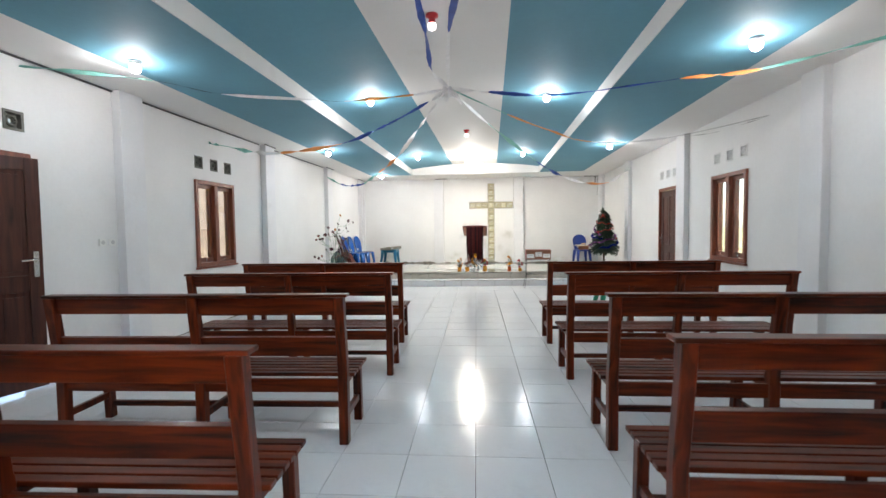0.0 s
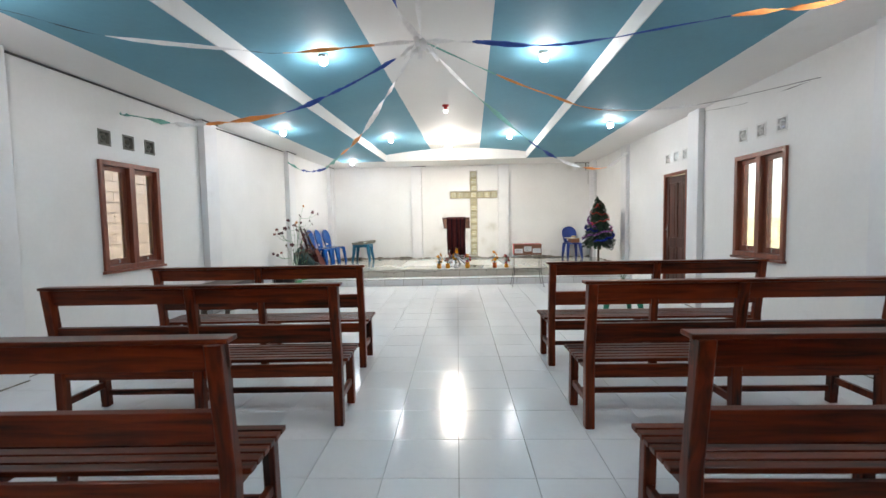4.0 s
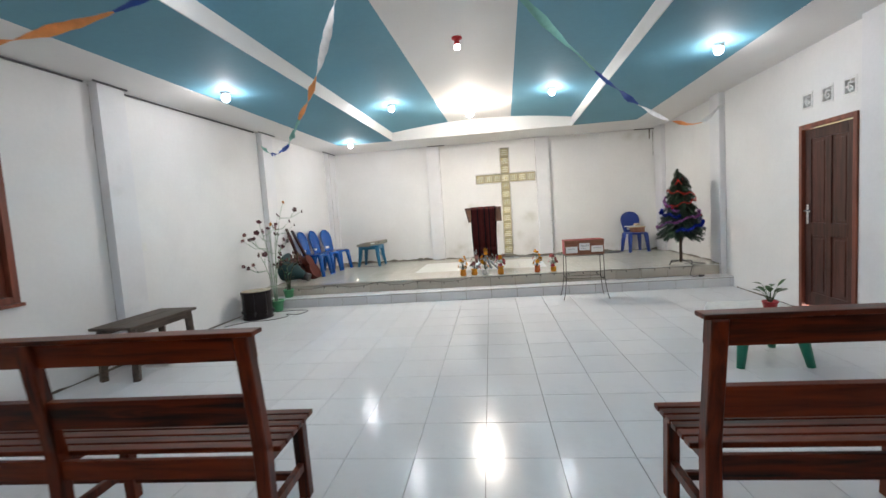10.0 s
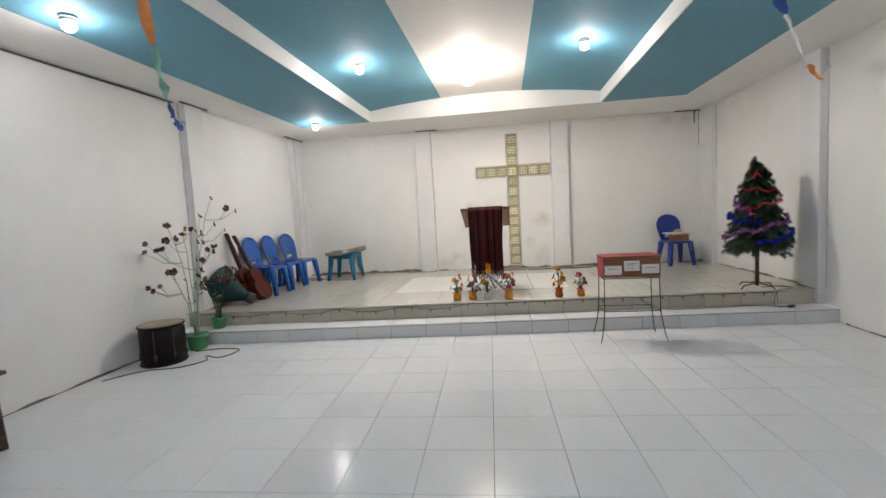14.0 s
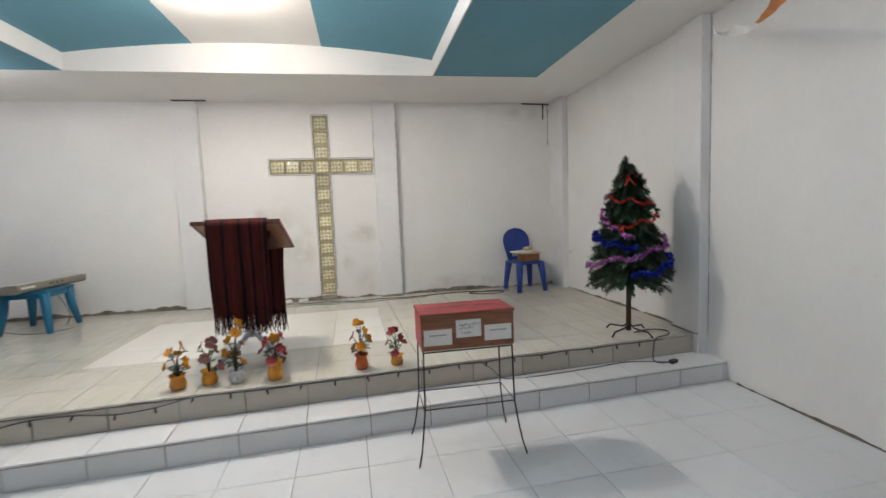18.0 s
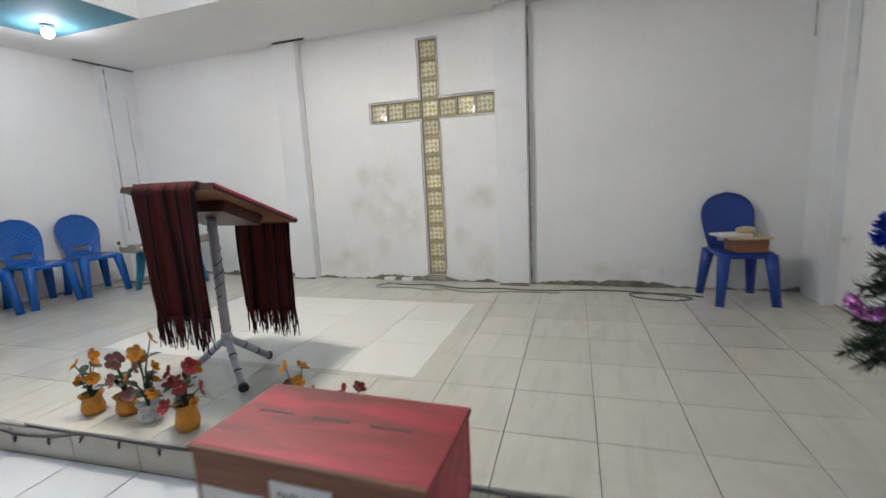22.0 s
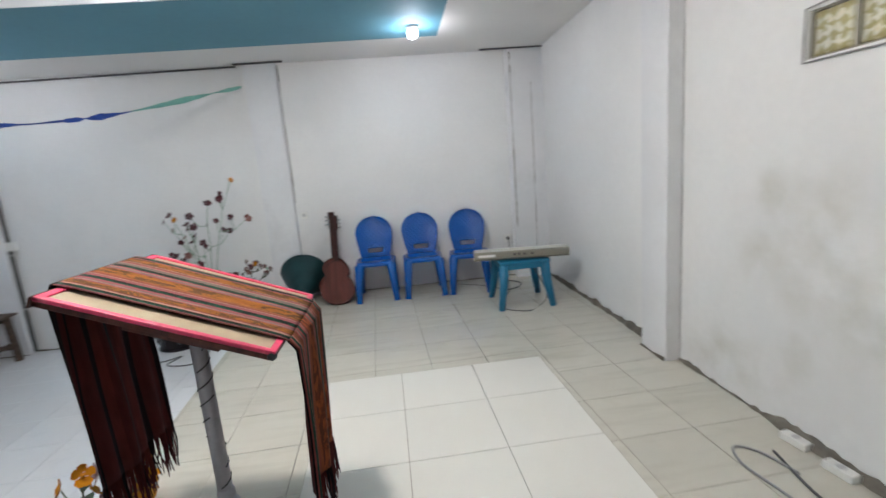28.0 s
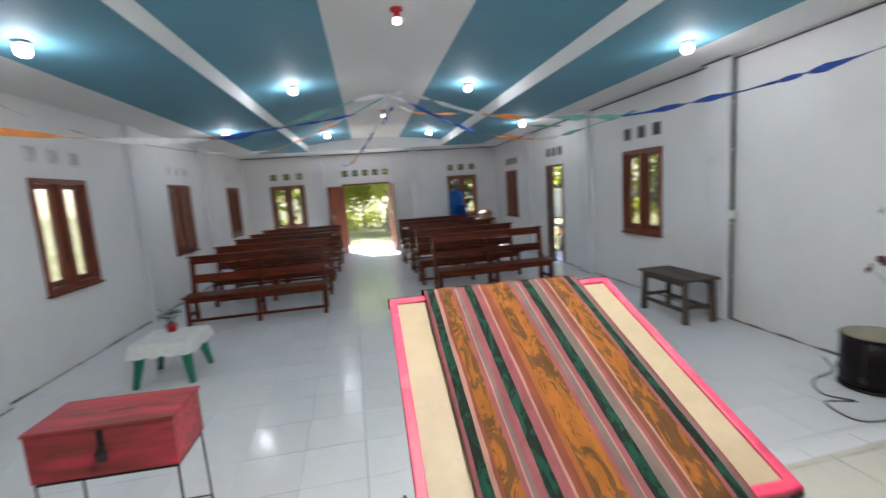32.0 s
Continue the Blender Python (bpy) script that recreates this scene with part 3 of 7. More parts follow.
def lathe(bm, profile, sides=20, m=None, smooth=True):
    """Turn (radius, height) pairs round z."""
    made, rings = [], []
    for r, z in profile:
        ring = [bm.verts.new((r * math.cos(2 * math.pi * k / sides), r * math.sin(2 * math.pi * k / sides), z)) for k in range(sides)]
        rings.append(ring)
        made += ring
    for r0, r1 in zip(rings, rings[1:]):
        for k in range(sides):
            bm.faces.new((r0[k], r0[(k + 1) % sides], r1[(k + 1) % sides], r1[k])).smooth = smooth
    bm.faces.new(rings[0][::-1])
    bm.faces.new(rings[-1])
    if m:
        bmesh.ops.transform(bm, matrix=m, verts=made)
    return bm


def ball(bm, center, rx, ry=None, rz=None, seg=12, rings=8):
    r = bmesh.ops.create_uvsphere(bm, u_segments=seg, v_segments=rings, radius=1.0)
    bmesh.ops.scale(bm, vec=(rx, ry or rx, rz or rx), verts=r["verts"])
    bmesh.ops.translate(bm, vec=center, verts=r["verts"])
    for v in r["verts"]:
        for f in v.link_faces:
            f.smooth = True
    return bm


def outline(bm, pts, d):
    """Extrude a closed outline of 3D points by the vector d."""
    d = Vector(d)
    a = [bm.verts.new(p) for p in pts]
    b = [bm.verts.new(Vector(p) + d) for p in pts]
    bm.faces.new(a[::-1])
    bm.faces.new(b)
    for i in range(len(a)):
        j = (i + 1) % len(a)
        bm.faces.new((a[i], a[j], b[j], b[i]))
    bmesh.ops.recalc_face_normals(bm, faces=bm.faces[:])
    return bm


def mesh_of(name, bm, mat):
    me = bpy.data.meshes.new(name)
    bm.to_mesh(me)
    bm.free()
    me.materials.append(mat)
    return me


def part(name, bm, mat, parent=None, label=""):
    ob = new(name, mesh_of(name, bm, mat))
    if parent:
        ob.parent = parent
    if label:
        tagged(ob, label)
    return ob


def thing(name, label, category, x=0.0, y=0.0, z=0.0, rz=0.0, group="", kind=""):
    ob = new(name)
    ob.empty_display_size = 0.1
    ob.matrix_basis = pose(x, y, z, 0, 0, rz)
    return tagged(ob, label, category, group, kind)


def structure(name, bm, mat, label="", category=""):
    return tagged(part(name, bm, mat), label, category, kind="structure")


B = bmesh.new
rnd = random.Random(7)

# ---- the hall ----
XL, XR, YB, YF = -3.645, 3.69, -0.45, 14.545
THICK, HIGH = 0.15, 2.885
# platform: height of its step and of its top, depth of the step, turn against the hall
S1, ST, STEP_D, SKEW = 0.15, 0.312, 0.283, 3.9
FALL = 0.0082  # the platform drops a little towards the end wall


def holed_wall(bm, u0, u1, z0, z1, holes, place):
    """A wall of two skins with reveals round its openings; place(u, depth, z) gives a point (depth 0 inside, 1 outside)."""
    us = sorted({u0, u1, *[h[0] for h in holes], *[h[1] for h in holes]})
    zs = sorted({z0, z1, *[h[2] for h in holes], *[h[3] for h in holes]})

    def solid(i, j):
        if not (0 <= i < len(us) - 1 and 0 <= j < len(zs) - 1):
            return False
        u, z = (us[i] + us[i + 1]) / 2, (zs[j] + zs[j + 1]) / 2
        return not any(h[0] < u < h[1] and h[2] < z < h[3] for h in holes)

    def quad(*p):
        bm.faces.new([bm.verts.new(place(*q)) for q in p])

    for i in range(len(us) - 1):
        for j in range(len(zs) - 1):
            if not solid(i, j):
                continue
            a, b, c, d = us[i], us[i + 1], zs[j], zs[j + 1]
            quad((a, 0, c), (b, 0, c), (b, 0, d), (a, 0, d))
            quad((a, 1, d), (b, 1, d), (b, 1, c), (a, 1, c))
            if not solid(i - 1, j):
                quad((a, 0, c), (a, 0, d), (a, 1, d), (a, 1, c))
            if not solid(i + 1, j):
                quad((b, 0, d), (b, 0, c), (b, 1, c), (b, 1, d))
            if not solid(i, j - 1):
                quad((b, 0, c), (a, 0, c), (a, 1, c), (b, 1, c))
            if not solid(i, j + 1):
                quad((a, 0, d), (b, 0, d), (b, 1, d), (a, 1, d))
    bmesh.ops.remove_doubles(bm, verts=bm.verts[:], dist=0.0005)
    bmesh.ops.recalc_face_normals(bm, faces=bm.faces[:])
    return bm


# openings: from, to, sill, head
LEFT_WINDOWS = [(0.62, 1.49), (6.5, 7.42)]
RIGHT_WINDOWS = [(0.3, 1.24), (3.62, 4.54), (6.87, 7.79)]
BACK_WINDOWS = [(-3.0, -2.11), (2.06, 3.0)]
SILL, HEAD = 0.855, 2.075
LEFT_DOOR, RIGHT_DOOR, BACK_DOOR = (3.48, 4.30), (9.05, 9.89), (-0.37, 1.01)
VENT, VZ = 0.17, 2.235


def vent_holes(lo, hi, count=3):
    span = hi - lo
    gap = (span - 0.06 - VENT) / (count - 1)
    return [(lo + 0.03 + k * gap, lo + 0.03 + k * gap + VENT, VZ, VZ + VENT) for k in range(count)]


left_holes = [(a, b, SILL, HEAD) for a, b in LEFT_WINDOWS] + [(*LEFT_DOOR, 0.012, 2.05)]
right_holes = [(a, b, SILL, HEAD) for a, b in RIGHT_WINDOWS] + [(*RIGHT_DOOR, 0.012, 2.07)]
back_holes = [(a, b, SILL, HEAD) for a, b in BACK_WINDOWS] + [(*BACK_DOOR, 0.012, 2.02)]
left_vents = [v for lo, hi in LEFT_WINDOWS + [LEFT_DOOR] for v in vent_holes(lo, hi)]
right_vents = [v for lo, hi in RIGHT_WINDOWS + [RIGHT_DOOR] for v in vent_holes(lo, hi)]
back_vents = [v for lo, hi in BACK_WINDOWS for v in vent_holes(lo, hi)] + vent_holes(*BACK_DOOR, 5)
GB, GL = 0.1885, 0.1792
CX, CZ = 0.418, 0.352
ARM = CZ + 9 * GL
CTOP = ARM + 4 * GB
# centre and height of each block: nine shorter ones under the arms, four above
cross_cells = [(CX, CZ + (k + 0.5) * GL, GL) for k in range(9)] + [(CX, ARM + (k + 0.5) * GB, GB) for k in range(4)] + [(CX + i * GB, ARM + 0.5 * GB, GB) for i in (-3, -2, -1, 1, 2, 3)]
cross_holes = [(CX - GB / 2, CX + GB / 2, CZ, CTOP), (CX - 3.5 * GB, CX + 3.5 * GB, ARM, ARM + GB)]
TOP = 3.35
structure("wall_west", holed_wall(B(), YB - THICK, YF + THICK, -0.1, TOP, left_holes + left_vents, lambda u, d, z: (XL - d * THICK, u, z)), M_WALL, "white painted plaster side wall with scuffs", "wall")
structure("wall_east", holed_wall(B(), YB - THICK, YF + THICK, -0.1, TOP, right_holes + right_vents, lambda u, d, z: (XR + d * THICK, u, z)), M_WALL, "white painted plaster side wall with scuffs", "wall")
structure("wall_south", holed_wall(B(), XL, XR, -0.1, TOP, back_holes + back_vents, lambda u, d, z: (u, YB - d * THICK, z)), M_WALL, "white painted entrance wall with double door", "wall")
structure("wall_north", holed_wall(B(), XL, XR, -0.1, TOP, cross_holes, lambda u, d, z: (u, YF + d * THICK, z)), M_WALLN, "white painted wall with a glass block cross", "wall")

for i, y0 in enumerate((2.33, 5.2, 8.32, 11.34, 14.14)):
    y1 = y0 + 0.32 if y0 < 14 else YF + 0.02
    z0 = ST - 0.1 if y0 > 11.4 else 0.0
    structure("pilaster", box(B(), XL - 0.02, XL + 0.1, y0, y1, z0, HIGH, 0.004), M_PIL, "white painted wall pilaster", "pilaster")
    structure("pilaster", box(B(), XR - 0.08, XR + 0.02, min(y0 + 0.28, 14.14), min(y1 + 0.28, YF + 0.02), z0, HIGH, 0.004), M_PIL, "white painted wall pilaster", "pilaster")
for x0 in (-1.335, 1.105):
    structure("pilaster", box(B(), x0, x0 + 0.29, YF - 0.1, YF + 0.02, ST - 0.1, HIGH, 0.004), M_PIL, "white painted wall pilaster", "pilaster")
for x0 in (-1.3, 1.5):
    structure("pilaster", box(B(), x0, x0 + 0.29, YB - 0.02, YB + 0.08, 0, HIGH, 0.004), M_PIL, "white painted wall pilaster", "pilaster")

# ceiling: flat border, blue side bands, raised vault with a white middle strip
VW, VE, VY0, VY1 = -1.815, 1.745, 0.65, 13.33
RISE = 0.16


def vault_z(x):
    return HIGH + RISE + 0.13 * (1 - ((2 * x - VW - VE) / (VE - VW)) ** 2)


bm = B()
for x0, x1, y0, y1 in ((XL, -2.97, YB, YF), (2.93, XR, YB, YF), (-2.97, 2.93, YB, VY0), (-2.97, 2.93, VY1, YF)):
    box(bm, x0, x1, y0, y1, HIGH, HIGH + 0.03)
structure("ceiling", bm, M_CEIL, "white painted ceiling border", "ceiling")
bm = B()
for x0, x1 in ((-2.97, VW), (VE, 2.93)):
    box(bm, x0, x1, VY0, VY1, HIGH, HIGH + 0.03)
structure("ceiling_side_bands", bm, M_BLUE, "blue painted flat ceiling bands", "ceiling")


def vault_strip(bm, x0, x1, n):
    for k in range(n):
        a, b = x0 + (x1 - x0) * k / n, x0 + (x1 - x0) * (k + 1) / n
        vs = [bm.verts.new(p) for p in ((a, VY0, vault_z(a)), (b, VY0, vault_z(b)), (b, VY1, vault_z(b)), (a, VY1, vault_z(a)))]
        bm.faces.new(vs[::-1])
    bmesh.ops.remove_doubles(bm, verts=bm.verts[:], dist=0.0005)
    for f in bm.faces:
        f.smooth = True
    return bm


bm = vault_strip(B(), VW, -0.655, 10)
vault_strip(bm, 0.58, VE, 10)
structure("ceiling_vault_blue", bm, M_BLUE, "blue painted shallow vault", "ceiling")
bm = vault_strip(B(), -0.655, 0.58, 8)
structure("ceiling_vault_white", bm, M_CEIL, "white middle strip of the vault", "ceiling")
bm = B()
for x in (VW, VE):
    s = 1 if x > 0 else -1
    box(bm, min(x - s * 0.014, x - s * 0.002), max(x - s * 0.014, x - s * 0.002), VY0 + 0.002, VY1 - 0.002, HIGH - 0.004, HIGH + RISE + 0.012)
for y, s in ((VY0 + 0.012, -1), (VY1 - 0.012, 1)):
    n = 20
    for k in range(n):
        a, b = VW + (VE - VW) * k / n, VW + (VE - VW) * (k + 1) / n
        vs = [bm.verts.new(p) for p in ((a, y, HIGH - 0.004), (b, y, HIGH - 0.004), (b, y, vault_z(b) + 0.01), (a, y, vault_z(a) + 0.01))]
        bm.faces.new(vs if s > 0 else vs[::-1])
structure("ceiling_risers", bm, M_CEIL, "white step round the raised vault", "ceiling")
# out of view; eave widths chosen for where sun may enter
structure("roof", box(B(), XL - 0.7, XR + 1.0, YB - 0.45, YF + 0.4, TOP, TOP + 0.08), M_RUST, "unseen roof slab over the hall, eaves sized to steer sunlight", "roof")

# floors
structure("floor", box(B(), XL, XR, YB, YF, -0.2, -0.012), M_GROUT, "grout bed under white floor tiles", "floor")
STAGE_M = pose(0.11, 11.158, 0, 0, 0, SKEW)


def trimmed(bm, poly, z0, z1):
    """A slab over a polygon, trimmed to the walls."""
    for axis, lim, sign in ((0, XL, 1), (0, XR, -1), (1, YB, 1), (1, YF, -1)):
        out = []
        for p, q in zip(poly, poly[1:] + poly[:1]):
            dp, dq = sign * (p[axis] - lim), sign * (q[axis] - lim)
            if dp >= 0:
                out.append((p[0], p[1]))
            if dp * dq < 0:
                f = dp / (dp - dq)
                out.append((p[0] + f * (q[0] - p[0]), p[1] + f * (q[1] - p[1])))
        poly = out
        if len(poly) < 3:
            return bm
    top = [bm.verts.new((x, y, z1)) for x, y in poly]
    low = [bm.verts.new((x, y, z0)) for x, y in poly]
    bm.faces.new(top)
    for i in range(len(poly)):
        k = (i + 1) % len(poly)
        bm.faces.new((top[k], top[i], low[i], low[k]))
    return bm


def on_stage(y):
    """Height of the platform's surface at y."""
    return ST - FALL * (y - 11.44)


def skewed(u0, u1, v0, v1):
    """Corners of a rectangle in the platform's own axes."""
    return [tuple((STAGE_M @ Vector((u, v, 0)))[:2]) for u, v in ((u0, v0), (u1, v0), (u1, v1), (u0, v1))]


bm = trimmed(B(), skewed(-5, 5, 0.008, 5), -0.01, S1 - 0.012)
trimmed(bm, skewed(-5, 5, STEP_D + 0.008, 5), S1 - 0.012, ST - 0.04)
structure("stage", bm, M_GROUTB, "two-step tiled platform at the end of the hall", "stage")

# dirt gap along the wall foot and dark seam under the ceiling
def crumble(bm, p, q, inward, z, high):
    """A ragged fillet of dirt along a wall's foot."""
    p, q, w = Vector((*p, 0)), Vector((*q, 0)), Vector((*inward, 0))
    n = int((q - p).length / 0.035)
    prev, h = None, high * 0.5
    for k in range(n + 1):
        h = min(high, max(0.006, h + rnd.uniform(-0.3, 0.3) * high))
        o = p.lerp(q, k / n)
        d = 0.004 + 0.5 * h + rnd.uniform(0, 0.004)
        ring = [bm.verts.new(o + w * x + Vector((0, 0, z + y))) for x, y in ((0.001, h), (d * 0.6, h * 0.7), (d, 0.001))]
        if prev:
            for i in (0, 1):
                bm.faces.new((prev[i], prev[i + 1], ring[i + 1], ring[i])).smooth = True
        prev = ring


bm = B()
crumble(bm, (XL, YB), (XL, 10.88), (1, 0), 0, 0.022)
crumble(bm, (XR, YB), (XR, 11.3), (-1, 0), 0, 0.022)
crumble(bm, (XL, 11.4), (XL, YF), (1, 0), on_stage(13.5), 0.025)
crumble(bm, (XR, 11.65), (XR, YF), (-1, 0), on_stage(13.5), 0.03)
crumble(bm, (XL, YF), (XR, YF), (0, -1), on_stage(YF), 0.055)
crumble(bm, (1.105, YF - 0.1), (1.395, YF - 0.1), (0, -1), on_stage(YF), 0.03)
crumble(bm, (-1.335, YF - 0.1), (-1.045, YF - 0.1), (0, -1), on_stage(YF), 0.02)
for y0 in (2.33, 5.2, 8.32, 11.34):
    crumble(bm, (XL + 0.1, y0), (XL + 0.1, y0 + 0.32), (1, 0), 0.0 if y0 < 11 else ST, 0.018)
    crumble(bm, (XR - 0.08, y0 + 0.28), (XR - 0.08, y0 + 0.6), (-1, 0), 0.0 if y0 < 11 else ST, 0.018)
structure("baseboard", bm, M_DIRT, "crumbling dark joint between wall and floor", "skirting")
bm = B()
for seg in (((XL + 0.015, YB, HIGH - 0.012), (XL + 0.015, 8.25, HIGH - 0.02)), ((XL + 0.015, 8.63, HIGH - 0.03), (XL + 0.015, 11.25, HIGH - 0.012)), ((XL + 0.11, 8.27, HIGH - 0.012), (XL + 0.11, 8.67, HIGH - 0.014)),
            ((XL + 0.11, 11.25, HIGH - 0.012), (XL + 0.11, 11.75, HIGH - 0.01)), ((XL, YB + 0.012, HIGH - 0.012), (XR, YB + 0.012, HIGH - 0.012)), ((-1.3, YF - 0.11, HIGH - 0.01), (-0.91, YF - 0.11, HIGH - 0.01)),
            ((XL + 0.1, 13.85, HIGH - 0.01), (XL + 0.1, YF, HIGH - 0.01)), ((3.2, YF - 0.012, HIGH - 0.01), (3.6, YF - 0.012, HIGH - 0.02))):
    beam(bm, *seg, 0.016, 0.016)
structure("trim", bm, M_CABLE, "dark seam and cable under the ceiling", "trim")


# dark cracks where the pilasters meet the walls
def crack(bm, x, y, z0, z1, along, inward, wide):
    """A ragged dark seam running up beside a pilaster."""
    n = int((z1 - z0) / 0.05)
    a, w = Vector((*along, 0)), Vector((*inward, 0))
    prev = None
    for k in range(n + 1):
        o = Vector((x, y, z0 + (z1 - z0) * k / n)) + w * 0.0025
        e = wide * rnd.uniform(0.15, 1.0)
        pair = (bm.verts.new(o), bm.verts.new(o + a * e))
        if prev:
            bm.faces.new((prev[0], prev[1], pair[1], pair[0]))
        prev = pair


bm = B()
crack(bm, 1.397, YF, ST + 0.02, HIGH - 0.02, (1, 0), (0, -1), 0.014)
crack(bm, 1.103, YF, 1.9, HIGH - 0.02, (-1, 0), (0, -1), 0.008)
crack(bm, -1.337, YF, 2.2, HIGH - 0.02, (-1, 0), (0, -1), 0.008)
crack(bm, -1.043, YF, ST + 0.02, HIGH - 0.02, (1, 0), (0, -1), 0.006)
crack(bm, XL + 0.1, 14.17, 0.9, HIGH - 0.05, (0, 1), (1, 0), 0.014)
crack(bm, XL + 0.1, 14.4, 0.6, 2.5, (0, 1), (1, 0), 0.01)
crack(bm, 3.5, YF, 2.66, HIGH - 0.01, (1, 0), (0, -1), 0.03)
crack(bm, 3.575, YF, 2.3, HIGH - 0.01, (1, 0), (0, -1), 0.016)
crack(bm, XL, 11.662, 1.4, HIGH - 0.02, (0, 1), (1, 0), 0.012)
crack(bm, XL, 11.338, 0.4, HIGH - 0.02, (0, -1), (1, 0), 0.006)
crack(bm, XL, 8.318, 0.1, HIGH - 0.02, (0, -1), (1, 0), 0.006)
crack(bm, XR, 11.608, 0.3, HIGH - 0.02, (0, -1), (-1, 0), 0.008)
crack(bm, XR, 8.578, 0.3, HIGH - 0.02, (0, -1), (-1, 0), 0.007)
crack(bm, XR, 14.138, 1.8, HIGH - 0.02, (0, -1), (-1, 0), 0.01)
structure("wall_seams", bm, M_DIRT, "dark cracks beside the pilasters", "trim")

# ---- windows, doors, vents ----
def window(name, lo, hi, place_m, wood_mat=M_FRAME):
    """Casement window, local x along the wall, y outward, z up; origin at the sill's inner left corner."""
    w, h = hi - lo, HEAD - SILL
    t = thing(name, "reddish brown wooden casement window with clear panes", "window", kind="structure")
    t.matrix_basis = place_m
    f = 0.055
    bm = box(B(), 0, f, -0.03, 0.12, 0, h, 0.004)
    box(bm, w - f, w, -0.03, 0.12, 0, h, 0.004)
    box(bm, f, w - f, -0.03, 0.12, h - f, h, 0.004)
    box(bm, f, w - f, -0.03, 0.12, 0, f, 0.004)
    box(bm, w / 2 - 0.04, w / 2 + 0.04, -0.028, 0.12, f, h - f, 0.004)
    part("window_frame", bm, wood_mat, t)
    part("window_sill", box(B(), -0.02, w + 0.02, -0.05, 0.0, -0.03, -0.002, 0.004), wood_mat, t)
    for a, b in ((f + 0.004, w / 2 - 0.044), (w / 2 + 0.044, w - f - 0.004)):
        s = 0.05
        c = B()
        z0, z1 = f + 0.004, h - f - 0.004
        box(c, a, a + s, 0.02, 0.06, z0, z1, 0.003)
        box(c, b - s, b, 0.02, 0.06, z0, z1, 0.003)
        box(c, a + s, b - s, 0.02, 0.06, z0, z0 + s * 1.3, 0.003)
        box(c, a + s, b - s, 0.02, 0.06, z1 - s, z1, 0.003)
        cs = part("casement", c, wood_mat, t)
        p = part("pane", box(B(), a + s - 0.004, b - s + 0.004, 0.037, 0.041, z0 + s, z1 - s + 0.004), M_PANE, cs)
        p.visible_shadow = False
        part("latch", box(B(), (a + b) / 2 - 0.012, (a + b) / 2 + 0.012, 0.006, 0.022, z0 + 0.02, z0 + 0.05, 0.002), M_CHROME, cs)
    return t


wi = 0
for lo, hi in LEFT_WINDOWS:
    wi += 1
    window("window_%d" % wi, lo, hi, pose(XL, lo, SILL, 0, 0, 90))
for lo, hi in RIGHT_WINDOWS:
    wi += 1
    window("window_%d" % wi, lo, hi, pose(XR, hi, SILL, 0, 0, -90))
for lo, hi in BACK_WINDOWS:
    wi += 1
    window("window_%d" % wi, lo, hi, pose(hi, YB, SILL, 0, 0, 180))


def vent_block(m, mat, label, bracket=False):
    """Square pierced block: rim with a ring and four spokes, or with bracket-shaped slots."""
    s, d = VENT, 0.1
    t = thing("vent_block", label, "vent", kind="structure")
    t.matrix_basis = m
    bm = B()
    r = 0.022
    for b in ((0, s, 0, r), (0, s, s - r, s), (0, r, r, s - r), (s - r, s, r, s - r)):
        box(bm, b[0], b[1], -0.006, d, b[2], b[3])
    part("rim", bm, mat, t)
    bm = B()
    c = s / 2
    if bracket:
        for b in ((0.05, 0.12, 0.042, 0.058), (0.05, 0.12, 0.112, 0.128), (0.05, 0.066, 0.058, 0.112), (0.104, 0.12, 0.058, 0.076), (0.08, 0.104, 0.079, 0.091), (0.077, 0.093, 0.022, 0.042), (0.077, 0.093, 0.128, 0.148), (0.022, 0.05, 0.077, 0.093)):
            box(bm, b[0], b[1], 0.0, d, b[2], b[3])
        part("grille", bm, mat, t)
        # dark plate added behind the slots to stand in for their shade
        part("slot_shade_plate", box(B(), 0.004, s - 0.004, d + 0.002, d + 0.012, 0.004, s - 0.004), M_VENTD, t)
        return
    for k in range(4):
        a = math.pi / 4 + k * math.pi / 2
        beam(bm, (c + 0.028 * math.cos(a), d / 2, c + 0.028 * math.sin(a)), (c + 0.092 * math.cos(a), d / 2, c + 0.092 * math.sin(a)), 0.02, 0.07)
    pts = [(c + 0.04 * math.cos(2 * math.pi * k / 12), 0.02, c + 0.04 * math.sin(2 * math.pi * k / 12)) for k in range(13)]
    tube(bm, pts, 0.012, 6)
    part("grille", bm, mat, t)


for v in left_vents:
    vent_block(pose(XL, v[0], VZ, 0, 0, 90), M_VENTD, "grey pierced concrete vent block, its dark openings put into the colour")
for v in right_vents:
    vent_block(pose(XR, v[1], VZ, 0, 0, -90), M_VENT, "white painted pierced concrete vent block", True)
for v in back_vents:
    vent_block(pose(v[1], YB, VZ, 0, 0, 180), M_VENTD, "pierced concrete vent block over the entrance")


def door_frame(name, w, h, m, label):
    t = thing(name, label, "door", kind="structure")
    t.matrix_basis = m
    f = 0.05
    bm = box(B(), 0, f, -0.02, 0.11, 0.012, h, 0.004)
    box(bm, w - f, w, -0.02, 0.11, 0.012, h, 0.004)
    box(bm, f, w - f, -0.02, 0.11, h - f, h, 0.004)
    part("door_frame", bm, M_FRAME, t)
    return t


